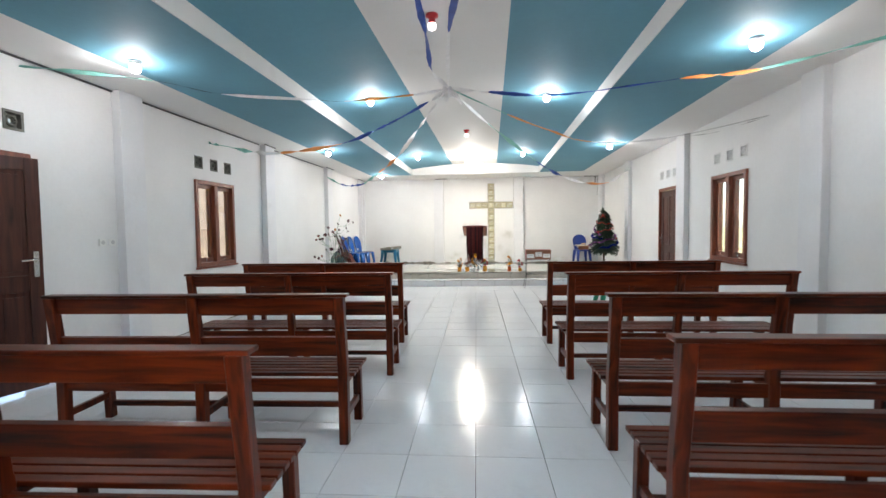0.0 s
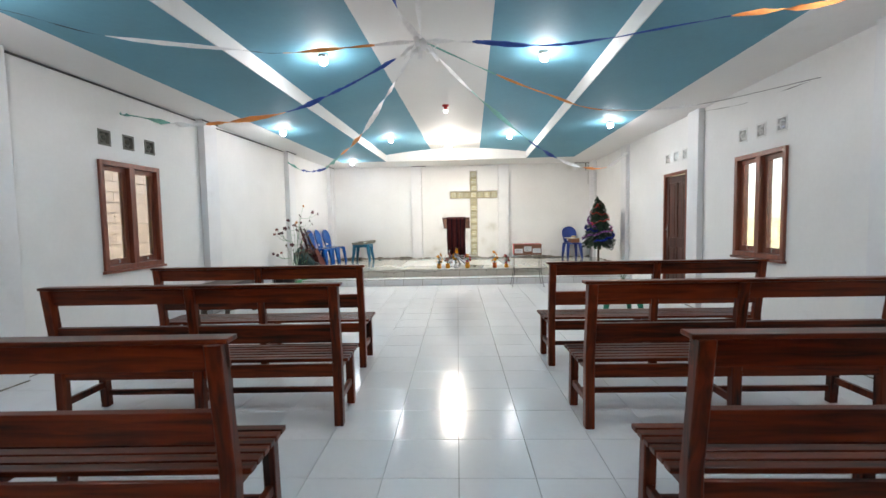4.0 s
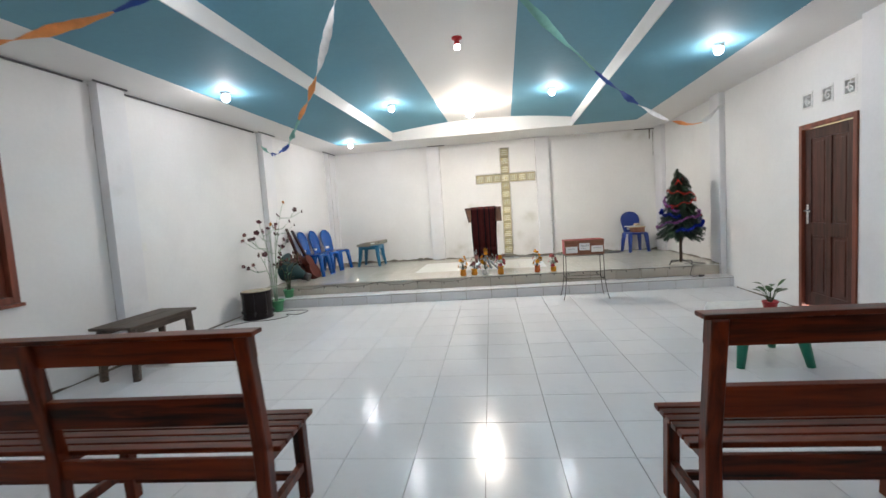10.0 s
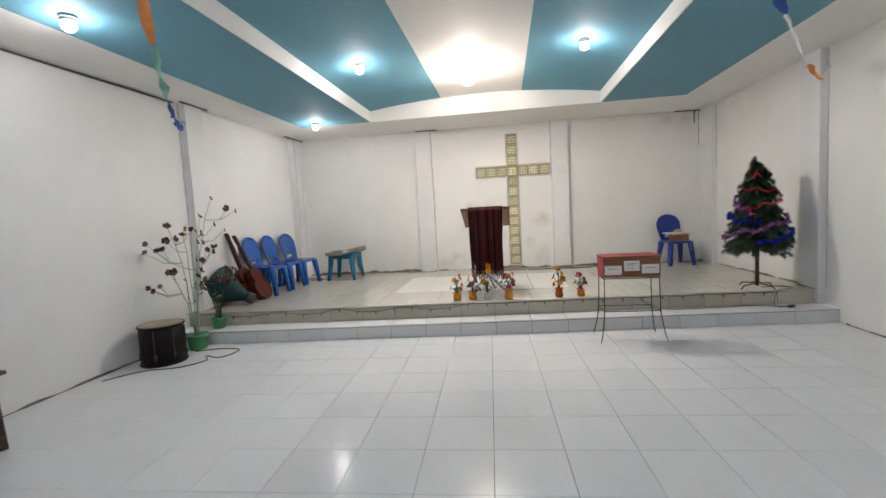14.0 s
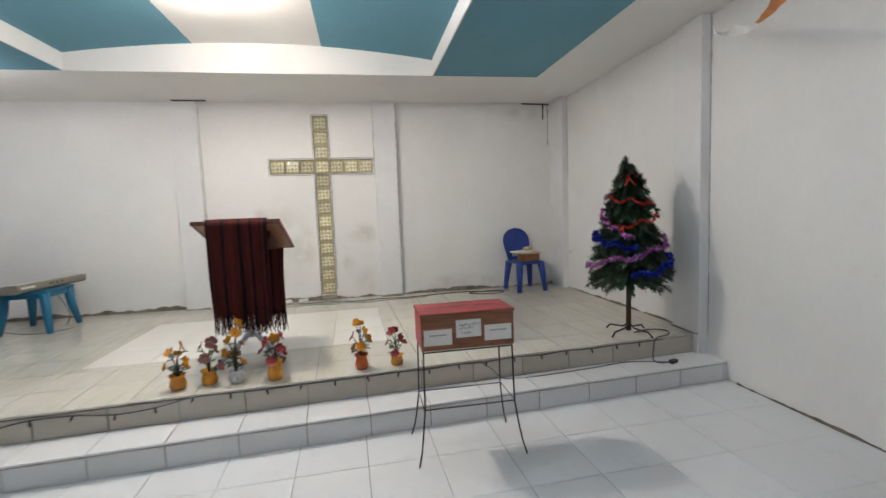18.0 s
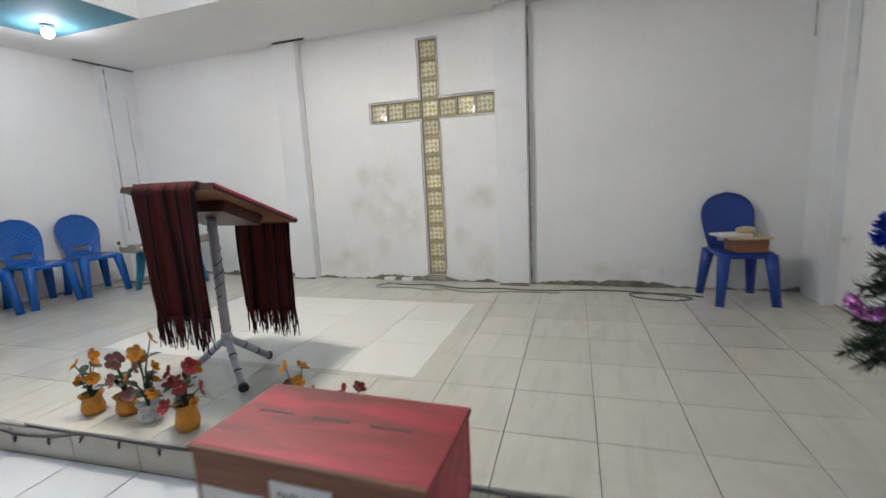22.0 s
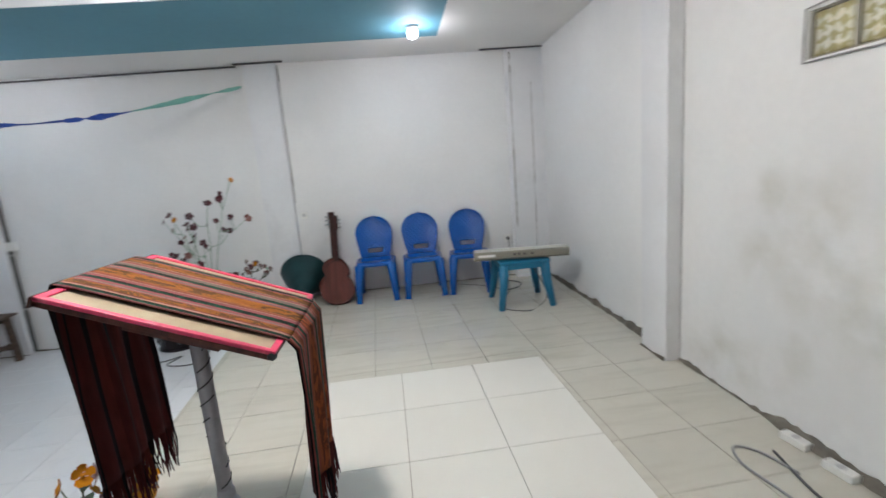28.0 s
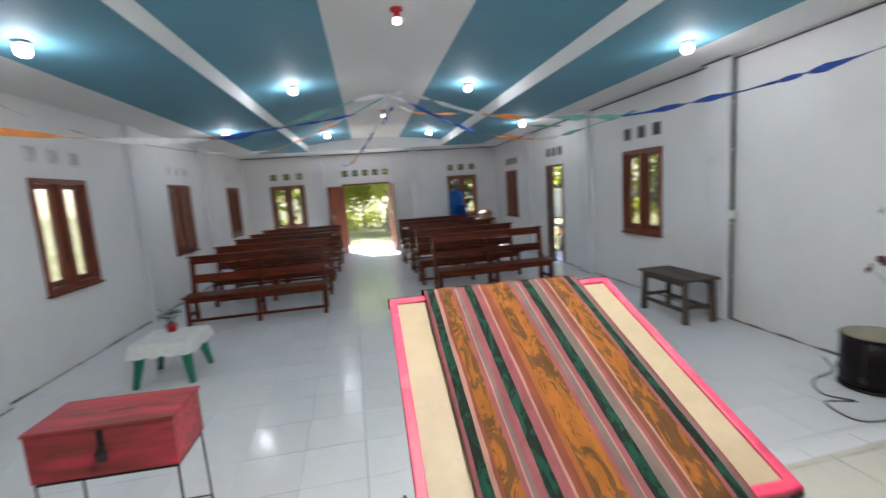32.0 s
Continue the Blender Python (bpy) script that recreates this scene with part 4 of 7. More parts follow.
def door_leaf(t, w, h, hinge, angle, gap=0.03, mat=M_DOOR):
    """Panelled leaf hinged at x=hinge; w may be negative to run the other way."""
    s = 1 if w > 0 else -1
    leaf_m = Matrix.Translation((hinge, 0.03, 0)) @ Matrix.Rotation(radians(angle), 4, "Z")

    def rect(bm, a, b, y0, y1, z0, z1, bev=0.004):
        x0, x1 = sorted((s * a, s * b))
        box(bm, x0, x1, y0, y1, z0, z1, bev)
    W = abs(w)
    bm = B()
    rect(bm, 0, 0.1, -0.018, 0.018, gap, h)
    rect(bm, W - 0.1, W, -0.018, 0.018, gap, h)
    for z0, z1 in ((gap, gap + 0.16), (0.86, 1.0), (h - 0.11, h)):
        rect(bm, 0.1, W - 0.1, -0.018, 0.018, z0, z1)
    rect(bm, W / 2 - 0.04, W / 2 + 0.04, -0.018, 0.018, gap + 0.16, h - 0.11)
    leaf = part("door_leaf", bm, mat, t)
    leaf.matrix_basis = leaf_m
    for a, b in ((0.1, W / 2 - 0.04), (W / 2 + 0.04, W - 0.1)):
        for z0, z1 in ((gap + 0.16, 0.86), (1.0, h - 0.11)):
            bm = B()
            rect(bm, a - 0.002, b + 0.002, -0.007, 0.007, z0 - 0.002, z1 + 0.002, 0)
            rect(bm, a + 0.035, b - 0.035, -0.012, 0.012, z0 + 0.035, z1 - 0.035, 0.005)
            part("door_panel", bm, mat, leaf)
    hx = s * (W - 0.05)
    for side in (-1, 1):
        bm = box(B(), hx - 0.02, hx + 0.02, side * 0.019, side * 0.025, 0.98, 1.2, 0.002) if side > 0 else box(B(), hx - 0.02, hx + 0.02, -0.025, -0.019, 0.98, 1.2, 0.002)
        tube(bm, [(hx, side * 0.02, 1.13), (hx, side * 0.06, 1.13), (hx - s * 0.03, side * 0.065, 1.13), (hx - s * 0.12, side * 0.062, 1.125)], 0.009, 8)
        part("door_handle", bm, M_CHROME, leaf, "chrome lever handle on a plate")
    return leaf


d = door_frame("door_1", 0.82, 2.05, pose(XL, LEFT_DOOR[0], 0, 0, 0, 90), "dark brown panelled side door standing ajar")
door_leaf(d, 0.71, 1.99, 0.052, -17)
d = door_frame("door_2", 0.84, 2.07, pose(XR, RIGHT_DOOR[1], 0, 0, 0, -90), "closed dark brown panelled side door")
door_leaf(d, -0.73, 2.01, 0.787, 0, 0.065)
d = door_frame("door_3", 1.38, 2.02, pose(BACK_DOOR[1], YB, 0, 0, 0, 180), "open brown double entrance door")
door_leaf(d, 0.63, 1.96, 0.055, -133, mat=M_FRAME)
door_leaf(d, -0.63, 1.96, 1.325, 100, mat=M_FRAME)

# glass block cross
cross = thing("glass_block_cross", "cross of patterned glass blocks, outside glow put into their colour, set in the white wall", "cross", kind="structure")
me = mesh_of("glass_block", box(B(), -0.0855, 0.0855, -0.04, 0.04, -0.0855, 0.0855, 0.01), M_GLASSBLOCK)
for x, z, h in cross_cells:
    ob = new("glass_block", me)
    ob.parent = cross
    ob.matrix_basis = Matrix.Translation((x, YF + 0.055, z)) @ Matrix.Diagonal((1, 1, h / GB, 1))
bm = B()
j = 0.0075
for x, z, h in cross_cells:
    h /= 2
    for b in ((x - GB / 2, x + GB / 2, z - h, z - h + j), (x - GB / 2, x + GB / 2, z + h - j, z + h), (x - GB / 2, x - GB / 2 + j, z - h + j, z + h - j), (x + GB / 2 - j, x + GB / 2, z - h + j, z + h - j)):
        box(bm, b[0], b[1], YF + 0.012, YF + 0.11, b[2], b[3])
part("mortar_grid", bm, M_MORTAR, cross)
bm = B()
a, c0 = GB / 2 + 0.012, ARM
pts = [(-a, CZ - 0.05), (-a, c0 - 0.012), (-3.5 * GB - 0.012, c0 - 0.012), (-3.5 * GB - 0.012, c0 + GB + 0.012), (-a, c0 + GB + 0.012), (-a, CTOP + 0.012), (a, CTOP + 0.012),
       (a, c0 + GB + 0.012), (3.5 * GB + 0.012, c0 + GB + 0.012), (3.5 * GB + 0.012, c0 - 0.012), (a, c0 - 0.012), (a, CZ - 0.02)]
fine_pts = []
for (x0, z0), (x1, z1) in zip(pts, pts[1:]):
    n = max(2, int(math.hypot(x1 - x0, z1 - z0) / 0.09))
    for k in range(n):
        fine_pts.append((CX + x0 + (x1 - x0) * k / n + rnd.uniform(-0.004, 0.004), YF - 0.008, z0 + (z1 - z0) * k / n + rnd.uniform(-0.004, 0.004)))
tube(bm, fine_pts, 0.004, 6)
part("light_cord", bm, M_GREYCABLE, cross, "thin cord running round the cross")
box_b = box(B(), CX - 0.1, CX + 0.1, YF - 0.03, YF - 0.003, on_stage(YF), CZ - 0.004, 0.004)
part("base_block", box_b, M_MORTAR, cross)


# ---- lamps ----
def bulb(x, y, ceil_z, z, base, glow, r, label):
    t = thing("bulb_lamp", label, "lamp", x, y, z, group="ceiling bulbs")
    part("lamp_base", lathe(B(), [(0.055, ceil_z - z - 0.001), (0.055, ceil_z - z - 0.018), (0.03, ceil_z - z - 0.03), (0.022, 0.055 * r / 0.045), (0.018, 0.05 * r / 0.045)], 16), base if base is M_REDBASE else M_BASE, t)
    # the large bulb's collar is made to glow too, hiding its dark outline
    if r > 0.08:
        base = glow
    part("lamp_collar", lathe(B(), [(0.026, 0.07 * r / 0.045), (0.03, 0.045 * r / 0.045), (0.042 * r / 0.045, 0.018 * r / 0.045), (0.02, 0.015 * r / 0.045)], 16), base, t)
    part("glowing_bulb", lathe(B(), [(0.01, 0.03), (r * 0.95, 0.012), (r, -0.008), (r * 0.9, -0.03), (r * 0.6, -r), (r * 0.2, -r * 1.2)], 16), glow, t)


for bx, by, inner in BULBS:
    cz = vault_z(bx) if inner else HIGH
    bulb(bx, by, cz, cz - 0.055, M_WHITEP, M_BULB, 0.045, "glowing white bulb in a ceiling socket")
for bx, by in RED_BULBS:
    bulb(bx, by, vault_z(bx), vault_z(bx) - 0.09, M_REDBASE, M_BULBDIM, 0.034, "small dim bulb with a red collar")
bulb(BIG_BULB[0], BIG_BULB[1], vault_z(0.1), vault_z(0.1) - 0.12, M_WHITEP, M_BULBW, 0.085, "large bright warm bulb over the stage")


# ---- benches ----
def bench(x, y, length, side):
    """Slatted wooden pew; local x from the aisle end, y towards the stage."""
    t = thing("bench", "dark red-brown varnished wooden pew with slatted seat", "bench", x, y, 0, group="pews in rows")
    L = length
    for px in (0.03, L / 2, L - 0.03):
        bm = beam(B(), (px, 0.03, 0.45), (px, -0.035, 0.945), 0.06, 0.055, 0.004)
        beam(bm, (px, 0.03, 0.0), (px, 0.03, 0.47), 0.06, 0.06, 0.004)
        part("back_post", bm, M_BENCHV, t)
        part("front_leg", beam(B(), (px, 0.40, 0.0), (px, 0.38, 0.415), 0.055, 0.055, 0.004), M_BENCHV, t)
        part("side_stretcher", beam(B(), (px, 0.058, 0.17), (px, 0.372, 0.17), 0.03, 0.045, 0.003), M_BENCHV, t)
    bm = box(B(), 0.0, L, -0.018, 0.018, 0.0, 0.1, 0.004)
    bmesh.ops.rotate(bm, cent=(0, 0, 0), matrix=Matrix.Rotation(radians(7.7), 3, "X"), verts=bm.verts[:])
    ob = part("top_rail", bm, M_BENCH, t)
    ob.location = (0, -0.005, 0.84)
    part("top_cap", box(B(), -0.02, L + 0.02, -0.055, 0.025, 0.941, 0.96, 0.005), M_BENCH, t)
    bm = box(B(), 0.002, L - 0.002, -0.016, 0.016, 0.0, 0.125, 0.004)
    bmesh.ops.rotate(bm, cent=(0, 0, 0), matrix=Matrix.Rotation(radians(7.7), 3, "X"), verts=bm.verts[:])
    ob = part("middle_rail", bm, M_BENCH, t)
    ob.location = (0, 0.02, 0.565)
    part("back_apron", box(B(), 0.06, L - 0.06, 0.018, 0.042, 0.33, 0.415, 0.003), M_BENCH, t)
    part("front_apron", box(B(), 0.06, L - 0.06, 0.372, 0.394, 0.35, 0.415, 0.003), M_BENCH, t)
    part("front_stretcher", box(B(), 0.06, L - 0.06, 0.385, 0.41, 0.085, 0.125, 0.003), M_BENCH, t)
    for k in range(6):
        y0 = 0.062 + k * 0.062
        part("seat_slat", box(B(), -0.03, L + 0.03, y0, y0 + 0.05, 0.417, 0.44, 0.004), M_BENCH, t)
    for px in (0.03, L / 2, L - 0.03):
        part("seat_bearer", box(B(), px - 0.02, px + 0.02, 0.062, 0.37, 0.375, 0.416), M_BENCHV, t)
    return t


right_bench = bench(1.05, 5.83, 1.9, 1)
right_bench.matrix_basis = pose(1.05, 5.97, 0, 0, 0, 2.4)
for x, y in ((1.07, 4.73), (1.1, 3.46), (1.06, 2.41), (1.06, 1.17)):
    copy_thing(right_bench, pose(x, y, 0, 0, 0, 2.4 + rnd.uniform(-0.5, 0.5)))
left_bench = bench(-2.54, 5.82, 1.9, -1)
BL, BT = 1.9, 3.4
for x, y in ((-0.63, 5.91), (-0.50, 4.73), (-0.49, 3.4), (-0.41, 2.16), (-0.45, 0.95)):
    m = pose(x, y, 0, 0, 0, BT) @ pose(-BL, 0, 0)
    if y > 5.5:
        left_bench.matrix_basis = m
    else:
        copy_thing(left_bench, m)

# ---- furniture and things ----
def plastic_chair(x, y, z, rz, mat, label):
    """Moulded chair, front towards local -y."""
    t = thing("plastic_chair", label, "chair", x, y, z, rz, group="blue plastic chairs")
    bm = B()
    n = 10
    top, low = [], []
    for i in range(n + 1):
        for k in range(n + 1):
            u, v = -1 + 2 * i / n, -1 + 2 * k / n
            sx = 0.205 * u * (1 - 0.05 * (v + 1) / 2) * math.sqrt(1 - 0.16 * v * v * u * u)
            sy = 0.2 * v * math.sqrt(1 - 0.16 * u * u)
            dip = -0.012 * (1 - u * u) * (1 - v * v) - (0.02 * max(0, -v - 0.8) / 0.2)
            top.append(bm.verts.new((sx, sy, 0.42 + dip)))
            low.append(bm.verts.new((sx * 0.98, sy * 0.98, 0.39 + dip * 0.6)))
    for i in range(n):
        for k in range(n):
            a, b, c, d = i * (n + 1) + k, (i + 1) * (n + 1) + k, (i + 1) * (n + 1) + k + 1, i * (n + 1) + k + 1
            bm.faces.new((top[a], top[b], top[c], top[d])).smooth = True
            bm.faces.new((low[d], low[c], low[b], low[a])).smooth = True
            for e, (p, q) in ((k == 0, (a, b)), (k == n - 1, (c, d)), (i == 0, (d, a)), (i == n - 1, (b, c))):
                if e:
                    bm.faces.new((top[q], top[p], low[p], low[q]))
    part("seat", bm, mat, t)
    for sx in (-1, 1):
        for sy in (-1, 1):
            bm = B()
            tube(bm, [(sx * 0.165, sy * 0.16, 0.4), (sx * 0.18, sy * 0.185, 0.25), (sx * 0.2, sy * 0.215, 0.012)], [0.05, 0.043, 0.032], 8)
            tube(bm, [(sx * 0.2, sy * 0.215, 0.014), (sx * 0.201, sy * 0.217, 0.0)], [0.036, 0.036], 8)
            part("leg", bm, mat, t)
    bm = B()
    nu, nv = 22, 30
    grid = {}

    def spot(i, k, back):
        u, v = -1 + 2 * i / nu, k / nv
        half = 0.155 + 0.055 * math.sin(min(1, v * 1.45) * math.pi / 2)
        if v > 0.55:
            half *= math.sqrt(max(0.0, 1 - ((v - 0.55) / 0.45) ** 2.3))
        half = max(half, 0.012)
        yy = 0.165 + 0.11 * v + 0.035 * (1 - u * u) + (0.014 if back else 0)
        return bm.verts.new((half * u, yy, 0.40 + 0.47 * v))
    for b in (0, 1):
        for i in range(nu + 1):
            for k in range(nv + 1):
                grid[i, k, b] = spot(i, k, b)

    def hole(i, k):
        if 4 <= k <= 6 and 6 <= i <= 15:
            return True
        return 9 <= k <= 25 and 4 <= i <= 17 and False
    for i in range(nu):
        for k in range(nv):
            if hole(i, k):
                continue
            f, g = [grid[p, q, 0] for p, q in ((i, k), (i + 1, k), (i + 1, k + 1), (i, k + 1))], [grid[p, q, 1] for p, q in ((i, k), (i, k + 1), (i + 1, k + 1), (i + 1, k))]
            bm.faces.new(f).smooth = True
            bm.faces.new(g).smooth = True
            for (p, q), (di, dk) in ((((i, k), (i + 1, k)), (0, -1)), (((i + 1, k), (i + 1, k + 1)), (1, 0)), (((i + 1, k + 1), (i, k + 1)), (0, 1)), (((i, k + 1), (i, k)), (-1, 0))):
                ii, kk = i + di, k + dk
                if not (0 <= ii < nu and 0 <= kk < nv) or hole(ii, kk):
                    bm.faces.new((grid[*q, 0], grid[*p, 0], grid[*p, 1], grid[*q, 1]))
    part("backrest", bm, M_CHAIRB if mat is M_CHAIR else mat, t)
    return t


CH = "glossy blue plastic chair standing against the wall"
first_chair = plastic_chair(-3.31, 12.5, on_stage(12.5), 90, M_CHAIR, CH)
copy_thing(first_chair, pose(-3.31, 13.02, on_stage(13.02), 0, 0, 90))
copy_thing(first_chair, pose(-3.28, 13.53, on_stage(13.53), 0, 0, 82))
side_chair = plastic_chair(3.072, 14.222, on_stage(14.2), 8, M_CHAIRD, "dark blue plastic chair with wooden boxes on it")
side_chair.scale = (0.97, 0.97, 0.97)
for k in range(9):
    ob = copy_thing(first_chair, pose(-2.3, -0.05 + 0.012 * k, 0.0 + 0.1 * k, 0, 0, 178))
    tagged(ob, "blue plastic chair in a tall stack by the entrance", group="stacked blue chairs")


def plastic_stool(name, x, y, z, w, d, h, leg_mat, top_mat, label, category):
    t = thing(name, label, category, x, y, z)
    bm = box(B(), -w / 2, w / 2, -d / 2, d / 2, h - 0.03, h, 0.012)
    part("tabletop", bm, top_mat, t)
    bm = B()
    for a, b in (((-1, -1), (1, -1)), ((1, -1), (1, 1)), ((1, 1), (-1, 1)), ((-1, 1), (-1, -1))):
        beam(bm, (a[0] * (w / 2 - 0.03), a[1] * (d / 2 - 0.03), h - 0.055), (b[0] * (w / 2 - 0.03), b[1] * (d / 2 - 0.03), h - 0.055), 0.02, 0.05)
    part("apron", bm, leg_mat, t)
    for sx in (-1, 1):
        for sy in (-1, 1):
            bm = B()
            tube(bm, [(sx * (w / 2 - 0.045), sy * (d / 2 - 0.045), h - 0.03), (sx * (w / 2 - 0.03), sy * (d / 2 - 0.03), h * 0.5), (sx * (w / 2 + 0.005), sy * (d / 2 + 0.005), 0.015)], [0.05, 0.042, 0.03], 8)
            tube(bm, [(sx * (w / 2 + 0.005), sy * (d / 2 + 0.005), 0.018), (sx * (w / 2 + 0.007), sy * (d / 2 + 0.007), 0.0)], 0.029, 8)
            part("leg", bm, leg_mat, t)
    return t


plastic_stool("plastic_stool", -2.62, 13.92, on_stage(13.92), 0.46, 0.48, 0.455, M_TEAL, M_TEAL, "teal plastic stool carrying the keyboard", "stool")
plastic_stool("plastic_table", 2.39, 8.25, 0, 0.49, 0.5, 0.42, M_GREENP, M_WHITEP, "low white plastic table with green legs", "table")

# lace cloth with a hanging edge
bm = B()
n, w, d, z = 28, 0.6, 0.61, 0.425
vs = {}
for i in range(n + 1):
    for k in range(n + 1):
        u, v = -1 + 2 * i / n, -1 + 2 * k / n
        e = max(abs(u), abs(v))
        drop = max(0.0, e - 0.84) / 0.16
        wav = 0.012 * math.sin(9 * u + 3) * math.sin(8 * v + 1) * drop
        s = 1.0 if e < 0.84 else 1 - 0.06 * drop
        vs[i, k] = bm.verts.new((2.39 + u * w / 2 * s * 1.06 + wav, 8.25 + v * d / 2 * s * 1.06 + wav, z - (0.11 + 0.022 * abs(math.sin(7 * (u + v)))) * drop ** 1.3 + wav * 0.6))
for i in range(n):
    for k in range(n):
        bm.faces.new((vs[i, k], vs[i + 1, k], vs[i + 1, k + 1], vs[i, k + 1])).smooth = True
tagged(part("tablecloth", bm, M_CLOTHW), "white lace cloth draped over the low table", "tablecloth")


def petals(bm, c, r, n=5, tilt=0.5, rr=rnd, face=None):
    """A flower: n cupped petals round a heart."""
    c = Vector(c)
    f = Vector(face) if face else Vector((rr.uniform(-1, 1), rr.uniform(-1, 1), rr.uniform(0.1, 1.0)))
    q = f.to_track_quat("Z", "Y").to_matrix()
    for k in range(n):
        a = 2 * math.pi * k / n + rr.uniform(-0.15, 0.15)
        p = [(0.12, 0, 0), (0.6, -0.52, 0.12), (1.1, -0.5, tilt * 0.8), (1.3, 0, tilt * 1.1), (1.1, 0.5, tilt * 0.8), (0.6, 0.52, 0.12)]
        ca_, sa_ = math.cos(a), math.sin(a)
        v0 = [bm.verts.new(c + q @ Vector((r * (x * ca_ - y * sa_), r * (x * sa_ + y * ca_), r * z_))) for x, y, z_ in p]
        mid = bm.verts.new(c + q @ Vector((r * 0.65 * ca_, r * 0.65 * sa_, r * 0.02)))
        for i in range(6):
            bm.faces.new((v0[i], v0[(i + 1) % 6], mid)).smooth = True
    r0 = bmesh.ops.create_icosphere(bm, subdivisions=1, radius=r * 0.3)
    bmesh.ops.translate(bm, vec=c + q @ Vector((0, 0, r * 0.15)), verts=r0["verts"])


def leaf(bm, a, b, w):
    a, b = Vector(a), Vector(b)
    d = b - a
    s = d.cross(Vector((0, 0, 1)))
    s = (s.normalized() if s.length > 1e-4 else Vector((1, 0, 0))) * w
    up = Vector((0, 0, d.length * 0.12))
    p = [a, a + d * 0.35 + s * 0.8 + up, a + d * 0.7 + s * 0.7 + up, b, a + d * 0.7 - s * 0.7 + up, a + d * 0.35 - s * 0.8 + up]
    v0 = [bm.verts.new(q) for q in p]
    mid = bm.verts.new(a + d * 0.5 + up * 0.3)
    for i in range(6):
        bm.faces.new((v0[i], v0[(i + 1) % 6], mid)).smooth = True


def pot_profile(r, h):
    return [(r * 0.72, 0), (r * 0.76, 0.004), (r * 0.95, h * 0.86), (r * 1.05, h * 0.87), (r * 1.05, h), (r * 0.93, h), (r * 0.9, h * 0.88), (r * 0.5, h * 0.86)]


# small pot plant on the table
t = thing("potted_plant", "small green plant in a red pot on the lace cloth", "plant", 2.42, 8.12, 0.427)
part("pot", lathe(B(), pot_profile(0.055, 0.075), 18), M_REDBASE, t)
bm = B()
for k in range(13):
    a = k * 2.4
    base = (0.01 * math.cos(a), 0.01 * math.sin(a), 0.07)
    h = rnd.uniform(0.09, 0.19)
    knee = (0.05 * math.cos(a), 0.05 * math.sin(a), 0.07 + h * 0.7)
    tube(bm, [base, knee], [0.003, 0.002], 5)
    leaf(bm, knee, (0.12 * math.cos(a), 0.12 * math.sin(a), 0.07 + h * rnd.uniform(0.75, 1.15)), 0.025)
part("leaves", bm, M_LEAF, t)

# old wooden stool by the wall
t = thing("wooden_stool_table", "old dark wooden low table against the white wall", "table", -3.235, 8.25, 0)
for k in range(2):
    part("top_board", box(B(), -0.22 + k * 0.222, -0.22 + k * 0.222 + 0.218, -0.435, 0.435, 0.49, 0.517, 0.005), M_STOOL, t)
for sx in (-1, 1):
    for sy in (-1, 1):
        part("leg", beam(B(), (sx * 0.165, sy * 0.36, 0.49), (sx * 0.175, sy * 0.38, 0.0), 0.06, 0.06, 0.004), M_STOOL, t)
    part("long_stretcher", beam(B(), (sx * 0.17, -0.37, 0.15), (sx * 0.17, 0.37, 0.15), 0.03, 0.045, 0.003), M_STOOL, t)
    part("apron", beam(B(), (sx * 0.168, -0.34, 0.453), (sx * 0.168, 0.34, 0.453), 0.025, 0.06, 0.003), M_STOOL, t)
for sy in (-1, 1):
    part("cross_stretcher", beam(B(), (-0.165, sy * 0.37, 0.19), (0.165, sy * 0.37, 0.19), 0.03, 0.04, 0.003), M_STOOL, t)

# drum
t = thing("drum", "dark red-black floor drum with worn skin", "drum", -3.31, 10.345, 0, 20)
R = 0.203
part("shell", lathe(B(), [(R * 0.97, 0.0), (R, 0.004), (R, 0.385), (R * 0.96, 0.39)], 40), M_DRUM, t)
part("drumhead", lathe(B(), [(R * 0.95, 0.3902), (R * 0.99, 0.4), (R * 0.97, 0.406), (R * 0.5, 0.408), (0.02, 0.408)], 40), M_DRUMHEAD, t)
for z in (0.012, 0.393):
    bm = B()
    tube(bm, [((R + 0.004) * math.cos(a * math.pi / 18), (R + 0.004) * math.sin(a * math.pi / 18), z) for a in range(37)], 0.012, 8, False)
    part("hoop", bm, M_DRUM, t)
for k in range(8):
    a = k * math.pi / 4
    bm = beam(B(), ((R + 0.012) * math.cos(a), (R + 0.012) * math.sin(a), 0.05), ((R + 0.012) * math.cos(a), (R + 0.012) * math.sin(a), 0.37), 0.008, 0.008)
    ball(bm, ((R + 0.012) * math.cos(a), (R + 0.012) * math.sin(a), 0.1), 0.018, 0.018, 0.03, 8, 6)
    part("lug", bm, M_BLACK, t)


